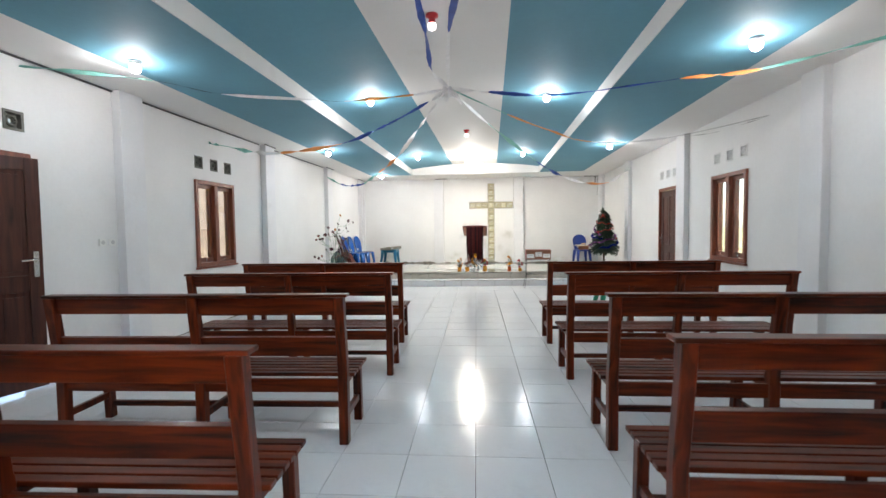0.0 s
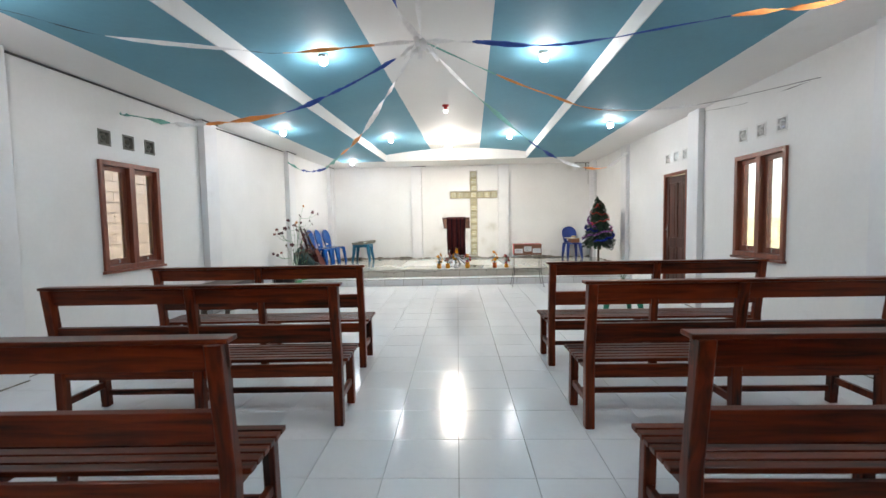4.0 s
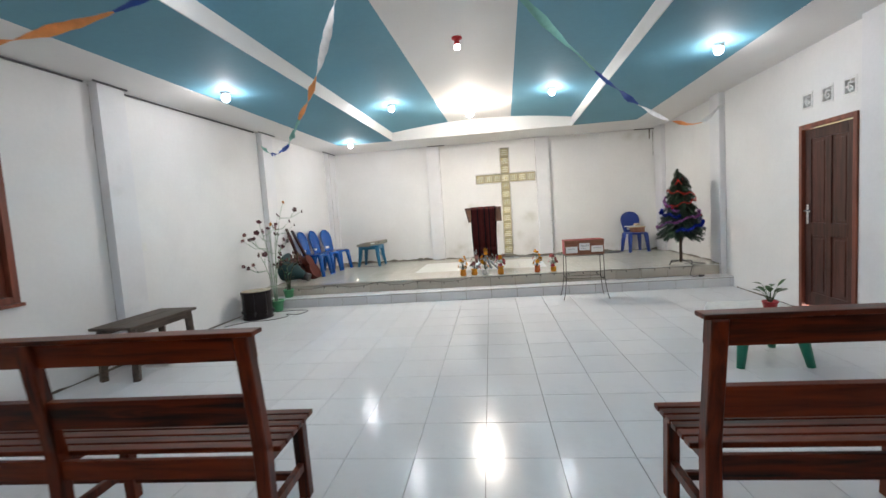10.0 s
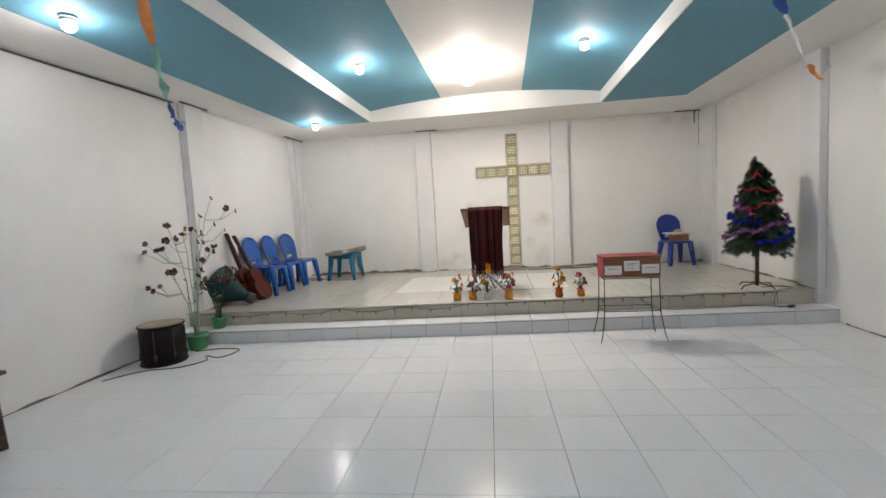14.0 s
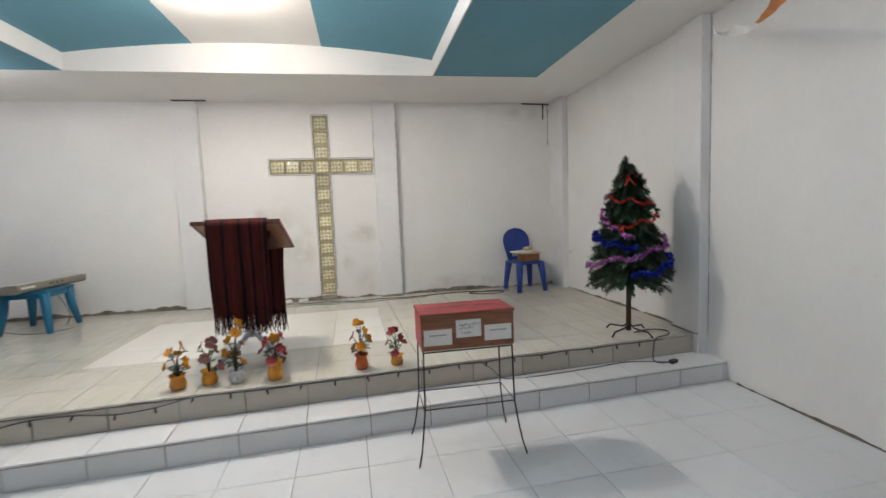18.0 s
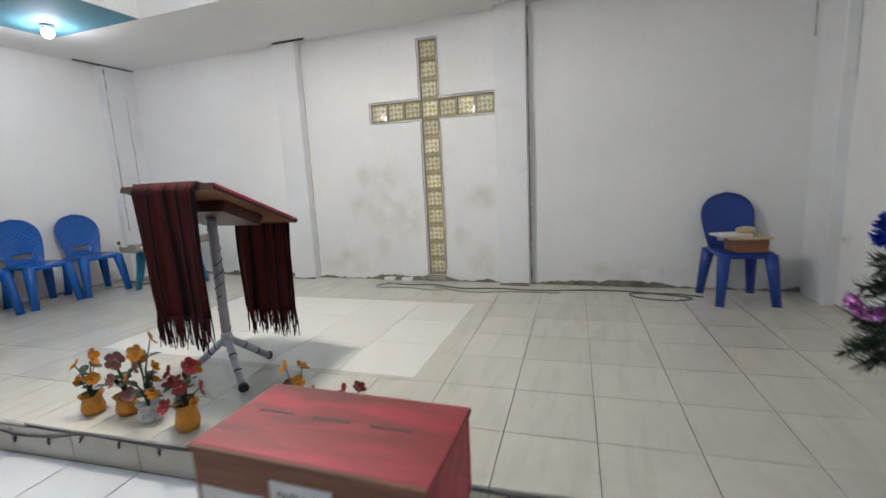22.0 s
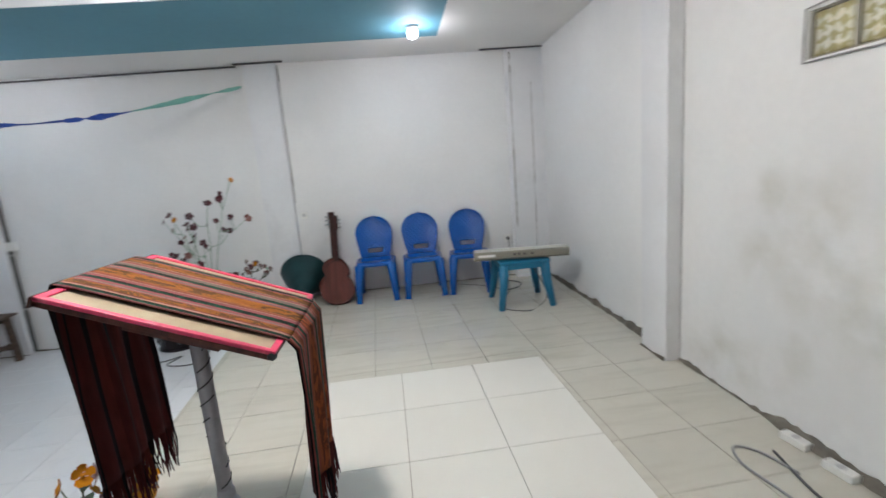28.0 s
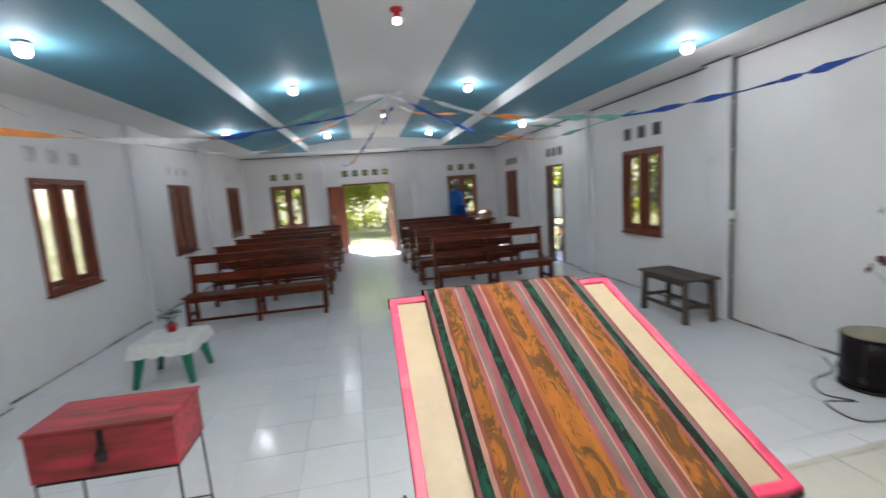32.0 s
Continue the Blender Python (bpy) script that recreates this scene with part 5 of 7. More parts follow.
# tall wire flower tree and a smaller one
def flower_tree(name, x, y, z, pot_r, pot_h, stems, height, mats, stem_mat, seed, label, flower_r, forks=3, bare=2):
    """Thin arching wire stems, each forking near its end, with single flowers on the tips."""
    r = random.Random(seed)
    t = thing(name, label, "plant", x, y, z)
    part("pot", lathe(B(), pot_profile(pot_r, pot_h), 20), M_POT, t, "light green plastic pot")
    part("soil", lathe(B(), [(pot_r * 0.88, pot_h * 0.84), (pot_r * 0.86, pot_h * 0.9), (0.01, pot_h * 0.93)], 14), M_DIRT, t)
    for s, (a, hh, lean) in enumerate(stems):
        a = radians(a)
        pts = []
        for k in range(7):
            f = k / 6
            w = lean * f ** 2
            pts.append(Vector((0.02 * math.cos(a) + w * math.cos(a) + r.uniform(-0.01, 0.01), 0.02 * math.sin(a) + w * math.sin(a) + r.uniform(-0.01, 0.01), pot_h * 0.8 + (hh - pot_h * 0.8) * (f - 0.12 * (lean / height) * f ** 3))))
        bm = B()
        tube(bm, pts, [0.009, 0.008, 0.0065, 0.0055, 0.0045, 0.004, 0.003], 6)
        tips = [pts[-1]]
        for k in range(forks):
            b0 = pts[bare + k % (6 - bare)]
            aa = a + r.choice((-1, 1)) * r.uniform(0.5, 1.5)
            L = height * r.uniform(0.10, 0.22)
            e = b0 + Vector((L * math.cos(aa), L * math.sin(aa), L * r.uniform(0.2, 0.9)))
            tube(bm, [b0, b0.lerp(e, 0.5) + Vector((0, 0, -0.03 * height)), e], [0.0045, 0.004, 0.0025], 5)
            tips.append(e)
            if r.random() < 0.4:
                e2 = b0.lerp(e, 0.6) + Vector((r.uniform(-0.06, 0.06), r.uniform(-0.06, 0.06), 0.07))
                tube(bm, [b0.lerp(e, 0.5) + Vector((0, 0, -0.025 * height)), e2], [0.0035, 0.0025], 5)
                tips.append(e2)
        part("stem", bm, stem_mat, t)
        for tip in tips:
            fb = B()
            petals(fb, tip, flower_r * r.uniform(0.75, 1.2), 5, 0.5, r, (math.cos(a) + r.uniform(-1, 1), math.sin(a) + r.uniform(-1, 1), r.uniform(0, 0.8)))
            part("flower", fb, M_PETYEL if s == 0 and tip is tips[0] else r.choice(mats), t)
        lb = B()
        for k in range(3):
            b0 = pts[r.randint(2, 6)]
            leaf(lb, b0, b0 + Vector((r.uniform(-0.07, 0.07), r.uniform(-0.07, 0.07), r.uniform(0, 0.05))), 0.012)
        part("leaves", lb, M_POT if r.random() < 0.3 else M_DSTEM, t)
    return t


TALL = [(80, 1.74, 0.36), (60, 1.5, 0.12), (-90, 1.42, 0.26), (-70, 1.3, 0.1), (20, 1.12, 0.16), (-100, 0.92, 0.24)]
LOW = [(60, 0.72, 0.2), (-60, 0.66, 0.16), (0, 0.62, 0.14), (110, 0.6, 0.24), (-110, 0.56, 0.1)]
flower_tree("flower_tree", -3.25, 10.78, 0, 0.12, 0.17, TALL, 1.72, [M_PETMAROON] * 9 + [M_PETPINK, M_PETYEL], M_STEM, 11, "tall artificial flower tree with dark red flowers in a green pot", 0.029, 3, 4)
flower_tree("small_flower_tree", -3.2, 11.11, S1, 0.085, 0.13, LOW, 0.6, [M_PETBROWN, M_PETBROWN, M_PETMAROON], M_DSTEM, 15, "small artificial flower bush in a green pot on the step", 0.02, 5, 5)

# horn loudspeaker lying on the stage
t = thing("horn_loudspeaker", "dark teal horn loudspeaker lying against the wall", "loudspeaker", -3.17, 11.68, ST + 0.105)
t.scale = (1.12, 1.12, 1.12)
m = Vector((-0.74, 0.0, 0.3)).to_track_quat("Z", "Y").to_matrix().to_4x4()
part("horn", lathe(B(), [(0.05, 0.0), (0.06, 0.03), (0.085, 0.09), (0.13, 0.18), (0.19, 0.29), (0.235, 0.37), (0.242, 0.378), (0.232, 0.38), (0.18, 0.29), (0.11, 0.17), (0.04, 0.08)], 36, m), M_HORN, t)
part("rim", tube(B(), [m @ Vector((0.24 * math.cos(a * math.pi / 18), 0.24 * math.sin(a * math.pi / 18), 0.377)) for a in range(37)], 0.008, 8, False), M_HORN, t)
part("driver", lathe(B(), [(0.055, -0.085), (0.062, -0.075), (0.062, -0.01), (0.05, 0.0)], 24, m), M_BLACK, t)

# guitar leaning on the wall, back outwards
t = thing("guitar", "red-brown acoustic guitar leaning on the wall, back outwards", "guitar")
t.matrix_basis = pose(-3.13, 12.08, ST - 0.003, 0, 0, 90) @ pose(0, 0, 0, -25, 0, 0)
prof = []
for k in range(40):
    v = k / 39 * 0.47
    s = v / 0.47
    wdt = 0.178 * math.sin(math.pi * min(1, s * 1.05 + 0.02)) ** 0.55 if s < 0.5 else 0
    lower = 0.18 * math.sqrt(max(0, 1 - ((v - 0.155) / 0.157) ** 2)) if v < 0.312 else 0
    upper = 0.132 * math.sqrt(max(0, 1 - ((v - 0.355) / 0.116) ** 2)) if v > 0.24 else 0
    waist = 0.112 if 0.2 < v < 0.4 else 0
    prof.append((max(lower, upper, waist), v))
pts = [(x, -0.045, z_) for x, z_ in prof] + [(-x, -0.045, z_) for x, z_ in prof[::-1]]
part("body", outline(B(), pts, (0, 0.09, 0)), M_GUITAR, t)
part("neck", box(B(), -0.026, 0.026, -0.03, 0.012, 0.46, 0.83, 0.008), M_GUITARD, t)
part("headstock", box(B(), -0.036, 0.036, -0.02, 0.002, 0.83, 1.0, 0.006), M_GUITARD, t)
for k in range(3):
    for s in (-1, 1):
        bm = tube(B(), [(s * 0.036, -0.012, 0.86 + 0.045 * k), (s * 0.055, -0.012, 0.86 + 0.045 * k)], 0.004, 6)
        ball(bm, (s * 0.06, -0.012, 0.86 + 0.045 * k), 0.01, 0.006, 0.012, 8, 6)
        part("tuning_peg", bm, M_CHROME, t)
part("binding", tube(B(), [(x * 1.005, -0.045, z_) for x, z_ in prof[1:]] + [(-x * 1.005, -0.045, z_) for x, z_ in prof[:0:-1]], 0.0035, 5, False), M_GUITARD, t)
ob = copy_thing(t, pose(-3.31, 12.04, ST - 0.003, 0, 0, 90) @ pose(0, 0, 0, -19, 0, 0))
tagged(ob, "second dark acoustic guitar leaning behind the first one")

# keyboard on the teal stool
t = thing("keyboard", "grey-beige electronic keyboard lying on a teal stool", "keyboard", -2.59, 13.92, on_stage(13.92) + 0.457, -9)
side = [(0.15, 0.012), (0.165, 0.03), (0.165, 0.085), (0.15, 0.092), (0.03, 0.088), (0.0, 0.06), (-0.15, 0.055), (-0.165, 0.045), (-0.165, 0.02), (-0.15, 0.0), (0.1, 0.0)]
part("case", outline(B(), [(x, -0.44, z_) for x, z_ in side], (0, 0.88, 0)), M_KEYB, t)
part("top_panel", box(B(), 0.035, 0.148, -0.43, 0.43, 0.09, 0.0945, 0.001), M_KEYT, t)
kb_keys = box(B(), -0.148, -0.004, -0.42, 0.42, 0.056, 0.064, 0.001)
part("white_keys", kb_keys, M_WHITEP, t)
for k in range(25):
    if k % 7 not in (2, 6):
        part("black_key", box(B(), -0.09, -0.006, -0.405 + k * 0.0325, -0.39 + k * 0.0325, 0.064, 0.072, 0.001), M_BLACK, t)
part("name_plate", box(B(), 0.1655, 0.167, -0.4, -0.24, 0.045, 0.068), M_PAPER, t)
for y0 in (-0.06, -0.02, 0.03, 0.1):
    part("jack_socket", tube(B(), [(0.165, y0, 0.06), (0.168, y0, 0.06)], 0.011, 10), M_BLACK, t)

# lectern: board, tube, three feet
t = thing("lectern", "lectern of a pink-edged board on a grey wrapped tube stand", "lectern", 0.007, 12.1, on_stage(12.1))
tilt = math.atan2(0.225, 0.572)
bt = Matrix.Translation((0, 0.028, 0.978)) @ Matrix.Rotation(-tilt, 4, "X")
board = part("board", box(B(), -0.285, 0.285, -0.3, 0.3, -0.012, 0.006, 0.002), M_BOXWOOD, t)
board.matrix_basis = bt
bm = B()
part("board_face", box(B(), -0.284, 0.284, -0.297, 0.297, 0.0065, 0.0085), material("cream_painted_board", (0.36, 0.29, 0.19), 0.55, vary=0.12, scale=5, spot=(0.42, 0.37, 0.28), spot_at=0.58, spot_scale=4), board)
for a, b in (((-0.292, -0.305), (0.292, -0.305)), ((0.292, -0.305), (0.292, 0.305)), ((0.292, 0.305), (-0.292, 0.305)), ((-0.292, 0.305), (-0.292, -0.305))):
    x0, x1, y0, y1 = min(a[0], b[0]), max(a[0], b[0]), min(a[1], b[1]), max(a[1], b[1])
    low = 0.001
    part("edge_strip", box(B(), x0 - 0.0105, x1 + 0.0105, y0 - 0.0105, y1 + 0.0105, low, 0.014, 0.004), M_PINK, board)
    if y1 < -0.2:
        part("front_lip", box(B(), x0 - 0.013, x1 + 0.013, -0.3225, -0.317, -0.02, 0.012, 0.002), M_DOOR, board, "dark front lip")
    part("under_edge", box(B(), x0 - 0.0095, x1 + 0.0095, y0 - 0.0095, y1 + 0.0095, low - 0.016, low - 0.001, 0.003), M_DOOR, board, "dark underside of the edge")
for sx in (-1, 1):
    part("corner_cap", ball(B(), (sx * 0.294, 0.307, -0.002), 0.0145), M_BLACK, board)
part("board_bearer", box(B(), -0.2, 0.2, -0.14, 0.14, -0.075, -0.0125, 0.004), M_DOOR, board)
part("post", tube(B(), [(0, -0.02, 0.2), (0, -0.02, 0.5), (0, -0.02, 0.965)], 0.026, 14), M_SILVER, t)
for k in range(9):
    z0 = 0.28 + k * 0.075
    pts = [(0.0275 * math.cos(a * 0.7 + k), -0.02 + 0.0275 * math.sin(a * 0.7 + k), z0 + a * 0.011) for a in range(6)]
    part("black_tape", tube(B(), pts, 0.003, 5), M_BLACK, t)
part("hub", lathe(B(), [(0.027, 0.185), (0.031, 0.195), (0.031, 0.255), (0.027, 0.265)], 16, Matrix.Translation((0, -0.02, 0))), M_SILVER, t)
for ex, ey in ((-0.225, -0.127), (0.235, -0.18), (0.065, 0.22)):
    foot = part("foot", tube(B(), [(0, -0.02, 0.235), (ex * 0.5, -0.02 + (ey + 0.02) * 0.5, 0.13), (ex, ey, 0.027)], 0.0205, 10), M_SILVER, t)
    for f in (0.38, 0.68):
        c0 = Vector((0, -0.02, 0.235)).lerp(Vector((ex, ey, 0.027)), f)
        c1 = Vector((0, -0.02, 0.235)).lerp(Vector((ex, ey, 0.027)), f + 0.05)
        part("black_tape", tube(B(), [c0, c0.lerp(c1, 0.5)], 0.0222, 10), M_BLACK, foot)
    part("rubber_foot", tube(B(), [(ex * 0.97, ey * 0.97, 0.033), (ex * 1.04, ey * 1.04, 0.027)], 0.0265, 10), M_BLACK, foot)

# woven cloth over the lectern
RED, DK, GR, PK, OR, GY, YL, BR = (0.058, 0.010, 0.010), (0.012, 0.006, 0.008), (0.009, 0.050, 0.032), (0.21, 0.068, 0.078), (0.23, 0.078, 0.022), (0.14, 0.11, 0.10), (0.25, 0.092, 0.017), (0.15, 0.055, 0.033)
RUST, LIGHT = (0.17, 0.05, 0.03), (0.30, 0.165, 0.14)
TOP_STOPS = [(0, BR), (0.015, PK), (0.03, GY), (0.045, GR), (0.085, PK), (0.10, YL), (0.205, LIGHT), (0.215, BR), (0.245, PK), (0.265, LIGHT), (0.275, GY), (0.318, GR), (0.37, PK), (0.395, LIGHT), (0.405, GY), (0.435, PK), (0.46, YL),
             (0.578, OR), (0.598, RUST), (0.64, LIGHT), (0.65, PK), (0.69, GR), (0.738, PK), (0.77, GY), (0.79, LIGHT), (0.80, PK), (0.82, YL), (0.89, RUST), (0.905, LIGHT), (0.925, GR), (0.965, PK), (0.985, BR)]
MOTIF = {c: c for c in (RED, DK, PK, OR, GY, BR, RUST, LIGHT)}
MOTIF[YL], MOTIF[GR] = (0.10, 0.048, 0.018), (0.010, 0.016, 0.012)
# front end and reverse: shade is put into these deep reds
SIDE_STOPS = [(0, DK), (0.03, RED), (0.09, DK), (0.10, RED), (0.24, DK), (0.30, RED), (0.36, (0.075, 0.014, 0.012)), (0.46, RED), (0.52, DK), (0.58, RED), (0.66, (0.075, 0.014, 0.012)), (0.72, DK), (0.77, RED), (0.9, DK), (0.92, RED), (0.97, DK)]
# top stripes again, darkened: shade on the rear end is in the colours
SHADED = {YL: (0.20, 0.05, 0.016), OR: (0.17, 0.045, 0.018), PK: (0.17, 0.042, 0.038), LIGHT: (0.24, 0.11, 0.085), GR: (0.010, 0.026, 0.018), GY: (0.09, 0.065, 0.055), BR: (0.09, 0.026, 0.016), RUST: (0.14, 0.035, 0.02)}
SHADED_MOTIF = {c: c for c in SHADED.values()}
SHADED_MOTIF[SHADED[YL]] = (0.075, 0.024, 0.012)
M_BACKCLOTH = striped("shaded_ikat_striped_cloth", [(p, SHADED[c]) for p, c in TOP_STOPS], scale_x=1 / 0.41, ikat=0.012, other=SHADED_MOTIF, motif=11)
M_TOPCLOTH = striped("ikat_striped_cloth", TOP_STOPS, scale_x=1 / 0.43, ikat=0.012, other=MOTIF, motif=11)
M_SIDECLOTH = striped("dark_red_striped_cloth", SIDE_STOPS, scale_x=1 / 0.40, ikat=0.008)
t = thing("woven_cloth", "striped woven ikat cloth with fringes draped over the lectern", "cloth", 0.007, 12.1, on_stage(12.1))


def sheet(points_of, nu, nv, solid=0.003):
    bm = B()
    g = [[bm.verts.new(points_of(i / nu, k / nv)) for k in range(nv + 1)] for i in range(nu + 1)]
    for i in range(nu):
        for k in range(nv):
            bm.faces.new((g[i][k], g[i + 1][k], g[i + 1][k + 1], g[i][k + 1])).smooth = True
    bmesh.ops.recalc_face_normals(bm, faces=bm.faces[:])
    ret = bmesh.ops.solidify(bm, geom=bm.faces[:], thickness=solid)
    for f in bm.faces:
        f.smooth = True
    return bm


cloth_w = 0.42
front_e, back_e = bt @ Vector((0, -0.334, 0.018)), bt @ Vector((0, 0.332, 0.018))


def top_pt(u, v):
    x = (u - 0.5) * cloth_w
    p = front_e.lerp(back_e, v)
    return (x, p.y, p.z + 0.0022 * math.sin(u * 31) * (0.3 + v) + 0.007 - 0.006 * (2 * v - 1) ** 12)


part("top_length", sheet(top_pt, 40, 20), M_TOPCLOTH, t, "bright striped upper side")


def hang(edge, sign, drop, narrow, seed):
    def f(u, v):
        w = cloth_w * (1 - narrow * v)
        fold = (0.013 * math.sin(u * 11 + seed) + 0.008 * math.sin(u * 29 + seed * 2)) * min(1, v * 1.8)
        bow = sign * 0.024 * math.sin(min(1, v * 14) * math.pi / 2) - sign * 0.02 * v
        return ((u - 0.5) * w + 0.006 * math.sin(v * 5 + seed), edge.y + bow + fold, edge.z + 0.0015 - drop * v)
    return f


for name, edge, sign, drop, nar, seed in (("front_drape", front_e, -1, 0.68, 0.06, 1.3), ("rear_drape", back_e, 1, 0.58, 0.1, 2.9)):
    f = hang(edge, sign, drop, nar, seed)
    cm = M_SIDECLOTH if sign < 0 else M_BACKCLOTH
    dr = part(name, sheet(f, 60, 16), cm, t, "dark red and black striped hanging end" if sign < 0 else "brown and orange striped hanging end")
    # reverse side, its dark colour also holds the shade it hangs in
    if sign > 0:
        part("lining", sheet(lambda u, v: Vector(f(u, v)) - Vector((0, 0.007, 0)), 60, 16), M_SIDECLOTH, dr, "reverse side of the cloth, shade put into its dark colour")
    bm = B()
    for k in range(84):
        u = (k + 0.5) / 84
        a = Vector(f(u, 0.995))
        L = rnd.uniform(0.12, 0.19)
        tube(bm, [a, a + Vector((rnd.uniform(-0.006, 0.006), rnd.uniform(-0.006, 0.006), -L * 0.5)), a + Vector((rnd.uniform(-0.012, 0.012), rnd.uniform(-0.01, 0.01), -L))], [0.0035, 0.0032, 0.002], 5)
    part("fringe", bm, M_SIDECLOTH, dr, "knotted dark red fringe")

# offering box on an iron stand
t = thing("offering_box", "wooden offering box with red top and paper labels", "box", 1.46, 10.965, 0.643)
part("front_board", box(B(), -0.27, 0.27, -0.14, -0.125, 0.0, 0.195, 0.003), M_BOXWOOD, t)
part("rear_board", box(B(), -0.27, 0.27, 0.125, 0.14, 0.0, 0.195, 0.003), M_BOXRED, t)
for s in (-1, 1):
    part("side_board", box(B(), min(s * 0.254, s * 0.269), max(s * 0.254, s * 0.269), -0.124, 0.124, 0.001, 0.195, 0.003), M_BOXRED, t)
part("bottom_board", box(B(), -0.253, 0.253, -0.124, 0.124, 0.002, 0.014), M_BOXWOOD, t)
lid = part("lid", box(B(), -0.275, 0.275, -0.138, 0.145, 0.1965, 0.212, 0.004), M_BOXRED, t, "red painted lid with three slots")
part("lid_edge", box(B(), -0.275, 0.275, -0.147, -0.1385, 0.1965, 0.2115, 0.003), M_BOXWOOD, lid, "bare wooden front edge")
for k in range(6):
    part("nail", tube(B(), [(-0.235 + 0.094 * k, -0.14, 0.012), (-0.235 + 0.094 * k, -0.1425, 0.012)], 0.004, 6), M_IRON, t)
for s in (-0.17, -0.02, 0.13):
    part("coin_slot", box(B(), s - 0.05, s + 0.05, 0.012, 0.018, 0.2121, 0.213), M_INK, lid)
for k, (x0, x1, z0, z1) in enumerate(((-0.255, -0.095, 0.03, 0.12), (-0.07, 0.075, 0.065, 0.165), (0.095, 0.255, 0.035, 0.125))):
    lab = part("paper_label", box(B(), x0, x1, -0.1425, -0.1405, z0, z1), M_PAPER, t, "white paper label")
    if k != 1:
        zz = z0 + (z1 - z0) * 0.6
        part("writing_line", box(B(), x0 + 0.03, x1 - 0.03, -0.1434, -0.1428, zz, zz + 0.008), M_INKG, lab)
        continue
    for j, (zz, a, b) in enumerate(((0.132, x0 + 0.02, x1 - 0.012), (0.112, x0 + 0.025, x0 + 0.1), (0.086, x0 + 0.03, x0 + 0.085))):
        bm = B()
        u = a
        while u < b:
            w = rnd.uniform(0.003, 0.008)
            lift = rnd.uniform(-0.003, 0.003)
            beam(bm, (u, -0.1431, zz + lift), (u + w * rnd.uniform(-0.4, 0.8), -0.1431, zz + lift + rnd.uniform(0.008, 0.015)), 0.0012, 0.0028)
            u += w + 0.003
        part("writing_line", bm, M_INK, lab)
part("hasp", box(B(), -0.012, 0.012, 0.1405, 0.144, 0.1, 0.19, 0.001), M_IRON, t)
bm = box(B(), -0.02, 0.02, 0.1445, 0.16, 0.065, 0.105, 0.004)
tube(bm, [(-0.012, 0.152, 0.103), (-0.012, 0.152, 0.125), (0.012, 0.152, 0.125), (0.012, 0.152, 0.103)], 0.003, 6)
part("padlock", bm, M_BLACK, t)
t = thing("iron_stand", "thin black iron stand with bowed legs", "stand", 1.46, 10.965, 0)
bm = B()
ring = [(-0.26, -0.13), (0.26, -0.13), (0.26, 0.13), (-0.26, 0.13), (-0.26, -0.13)]
tube(bm, [(x, y, 0.633) for x, y in ring], 0.005, 6)
part("top_ring", bm, M_IRON, t)
tube_r = [(x * 1.03, y * 1.07, 0.305) for x, y in ring]
part("middle_ring", tube(B(), tube_r, 0.004, 6), M_IRON, t)
for sx in (-1, 1):
    for sy in (-1, 1):
        part("leg", tube(B(), [(sx * 0.26, sy * 0.13, 0.632), (sx * 0.265, sy * 0.14, 0.3), (sx * 0.28, sy * 0.155, 0.18), (sx * 0.295, sy * 0.175, 0.08), (sx * 0.315, sy * 0.195, 0.004)], 0.005, 6), M_IRON, t)

# Christmas tree
t = thing("christmas_tree", "artificial Christmas tree with purple and blue tinsel", "christmas tree", 3.116, 11.845, on_stage(11.845))
t.scale = (0.93, 0.93, 0.955)
part("trunk", tube(B(), [(0, 0, 0.03), (0.0, 0, 0.5), (-0.03, 0, 1.45)], [0.024, 0.022, 0.006], 8), M_TRUNK, t)
for k in range(4):
    a = k * math.pi / 2 + 0.4
    part("stand_leg", tube(B(), [(0, 0, 0.1), (0.06 * math.cos(a), 0.06 * math.sin(a), 0.055), (0.2 * math.cos(a), 0.2 * math.sin(a), 0.045), (0.24 * math.cos(a), 0.24 * math.sin(a), 0.006)], 0.008, 6), M_BLACK, t)
tr = random.Random(5)


def tree_r(z_):
    """Radius of the crown at a height."""
    f = max(0.0, min(1.0, (z_ - 0.36) / 1.1))
    return 0.38 * (1 - f) ** 0.6 * (0.78 + 0.22 * min(1, f * 6)) + 0.03


for lev in range(17):
    z0 = 0.43 + lev * 0.062
    rad = tree_r(z0)
    bm = B()
    nb = max(8, int(19 - lev * 0.6))
    for k in range(nb):
        a = 2 * math.pi * (k + 0.5 * (lev % 2)) / nb + tr.uniform(-0.2, 0.2)
        L = rad * tr.uniform(0.75, 1.02)
        e = Vector((L * math.cos(a), L * math.sin(a), z0 + tr.uniform(-0.07, 0.06) - 0.01))
        b0 = Vector((0, 0, z0 + 0.05))
        nn = int(70 + 240 * L / 0.45)
        d = (e - b0).normalized()
        for j in range(nn):
            f = 0.25 + 0.75 * j / nn
            p = b0.lerp(e, f) + Vector((0, 0, 0.045 * math.sin(f * 3.1)))
            o = Vector((tr.gauss(0, 1), tr.gauss(0, 1), tr.gauss(0, 1)))
            o = (o - d * o.dot(d)).normalized() * 0.038 + d * 0.024
            s = d.cross(o).normalized() * 0.0028
            q = p + o
            bm.faces.new([bm.verts.new(v) for v in (p - s, p + s, q + s * 0.5, q - s * 0.5)])
    part("branch_tier", bm, M_NEEDLE, t)
bm = B()
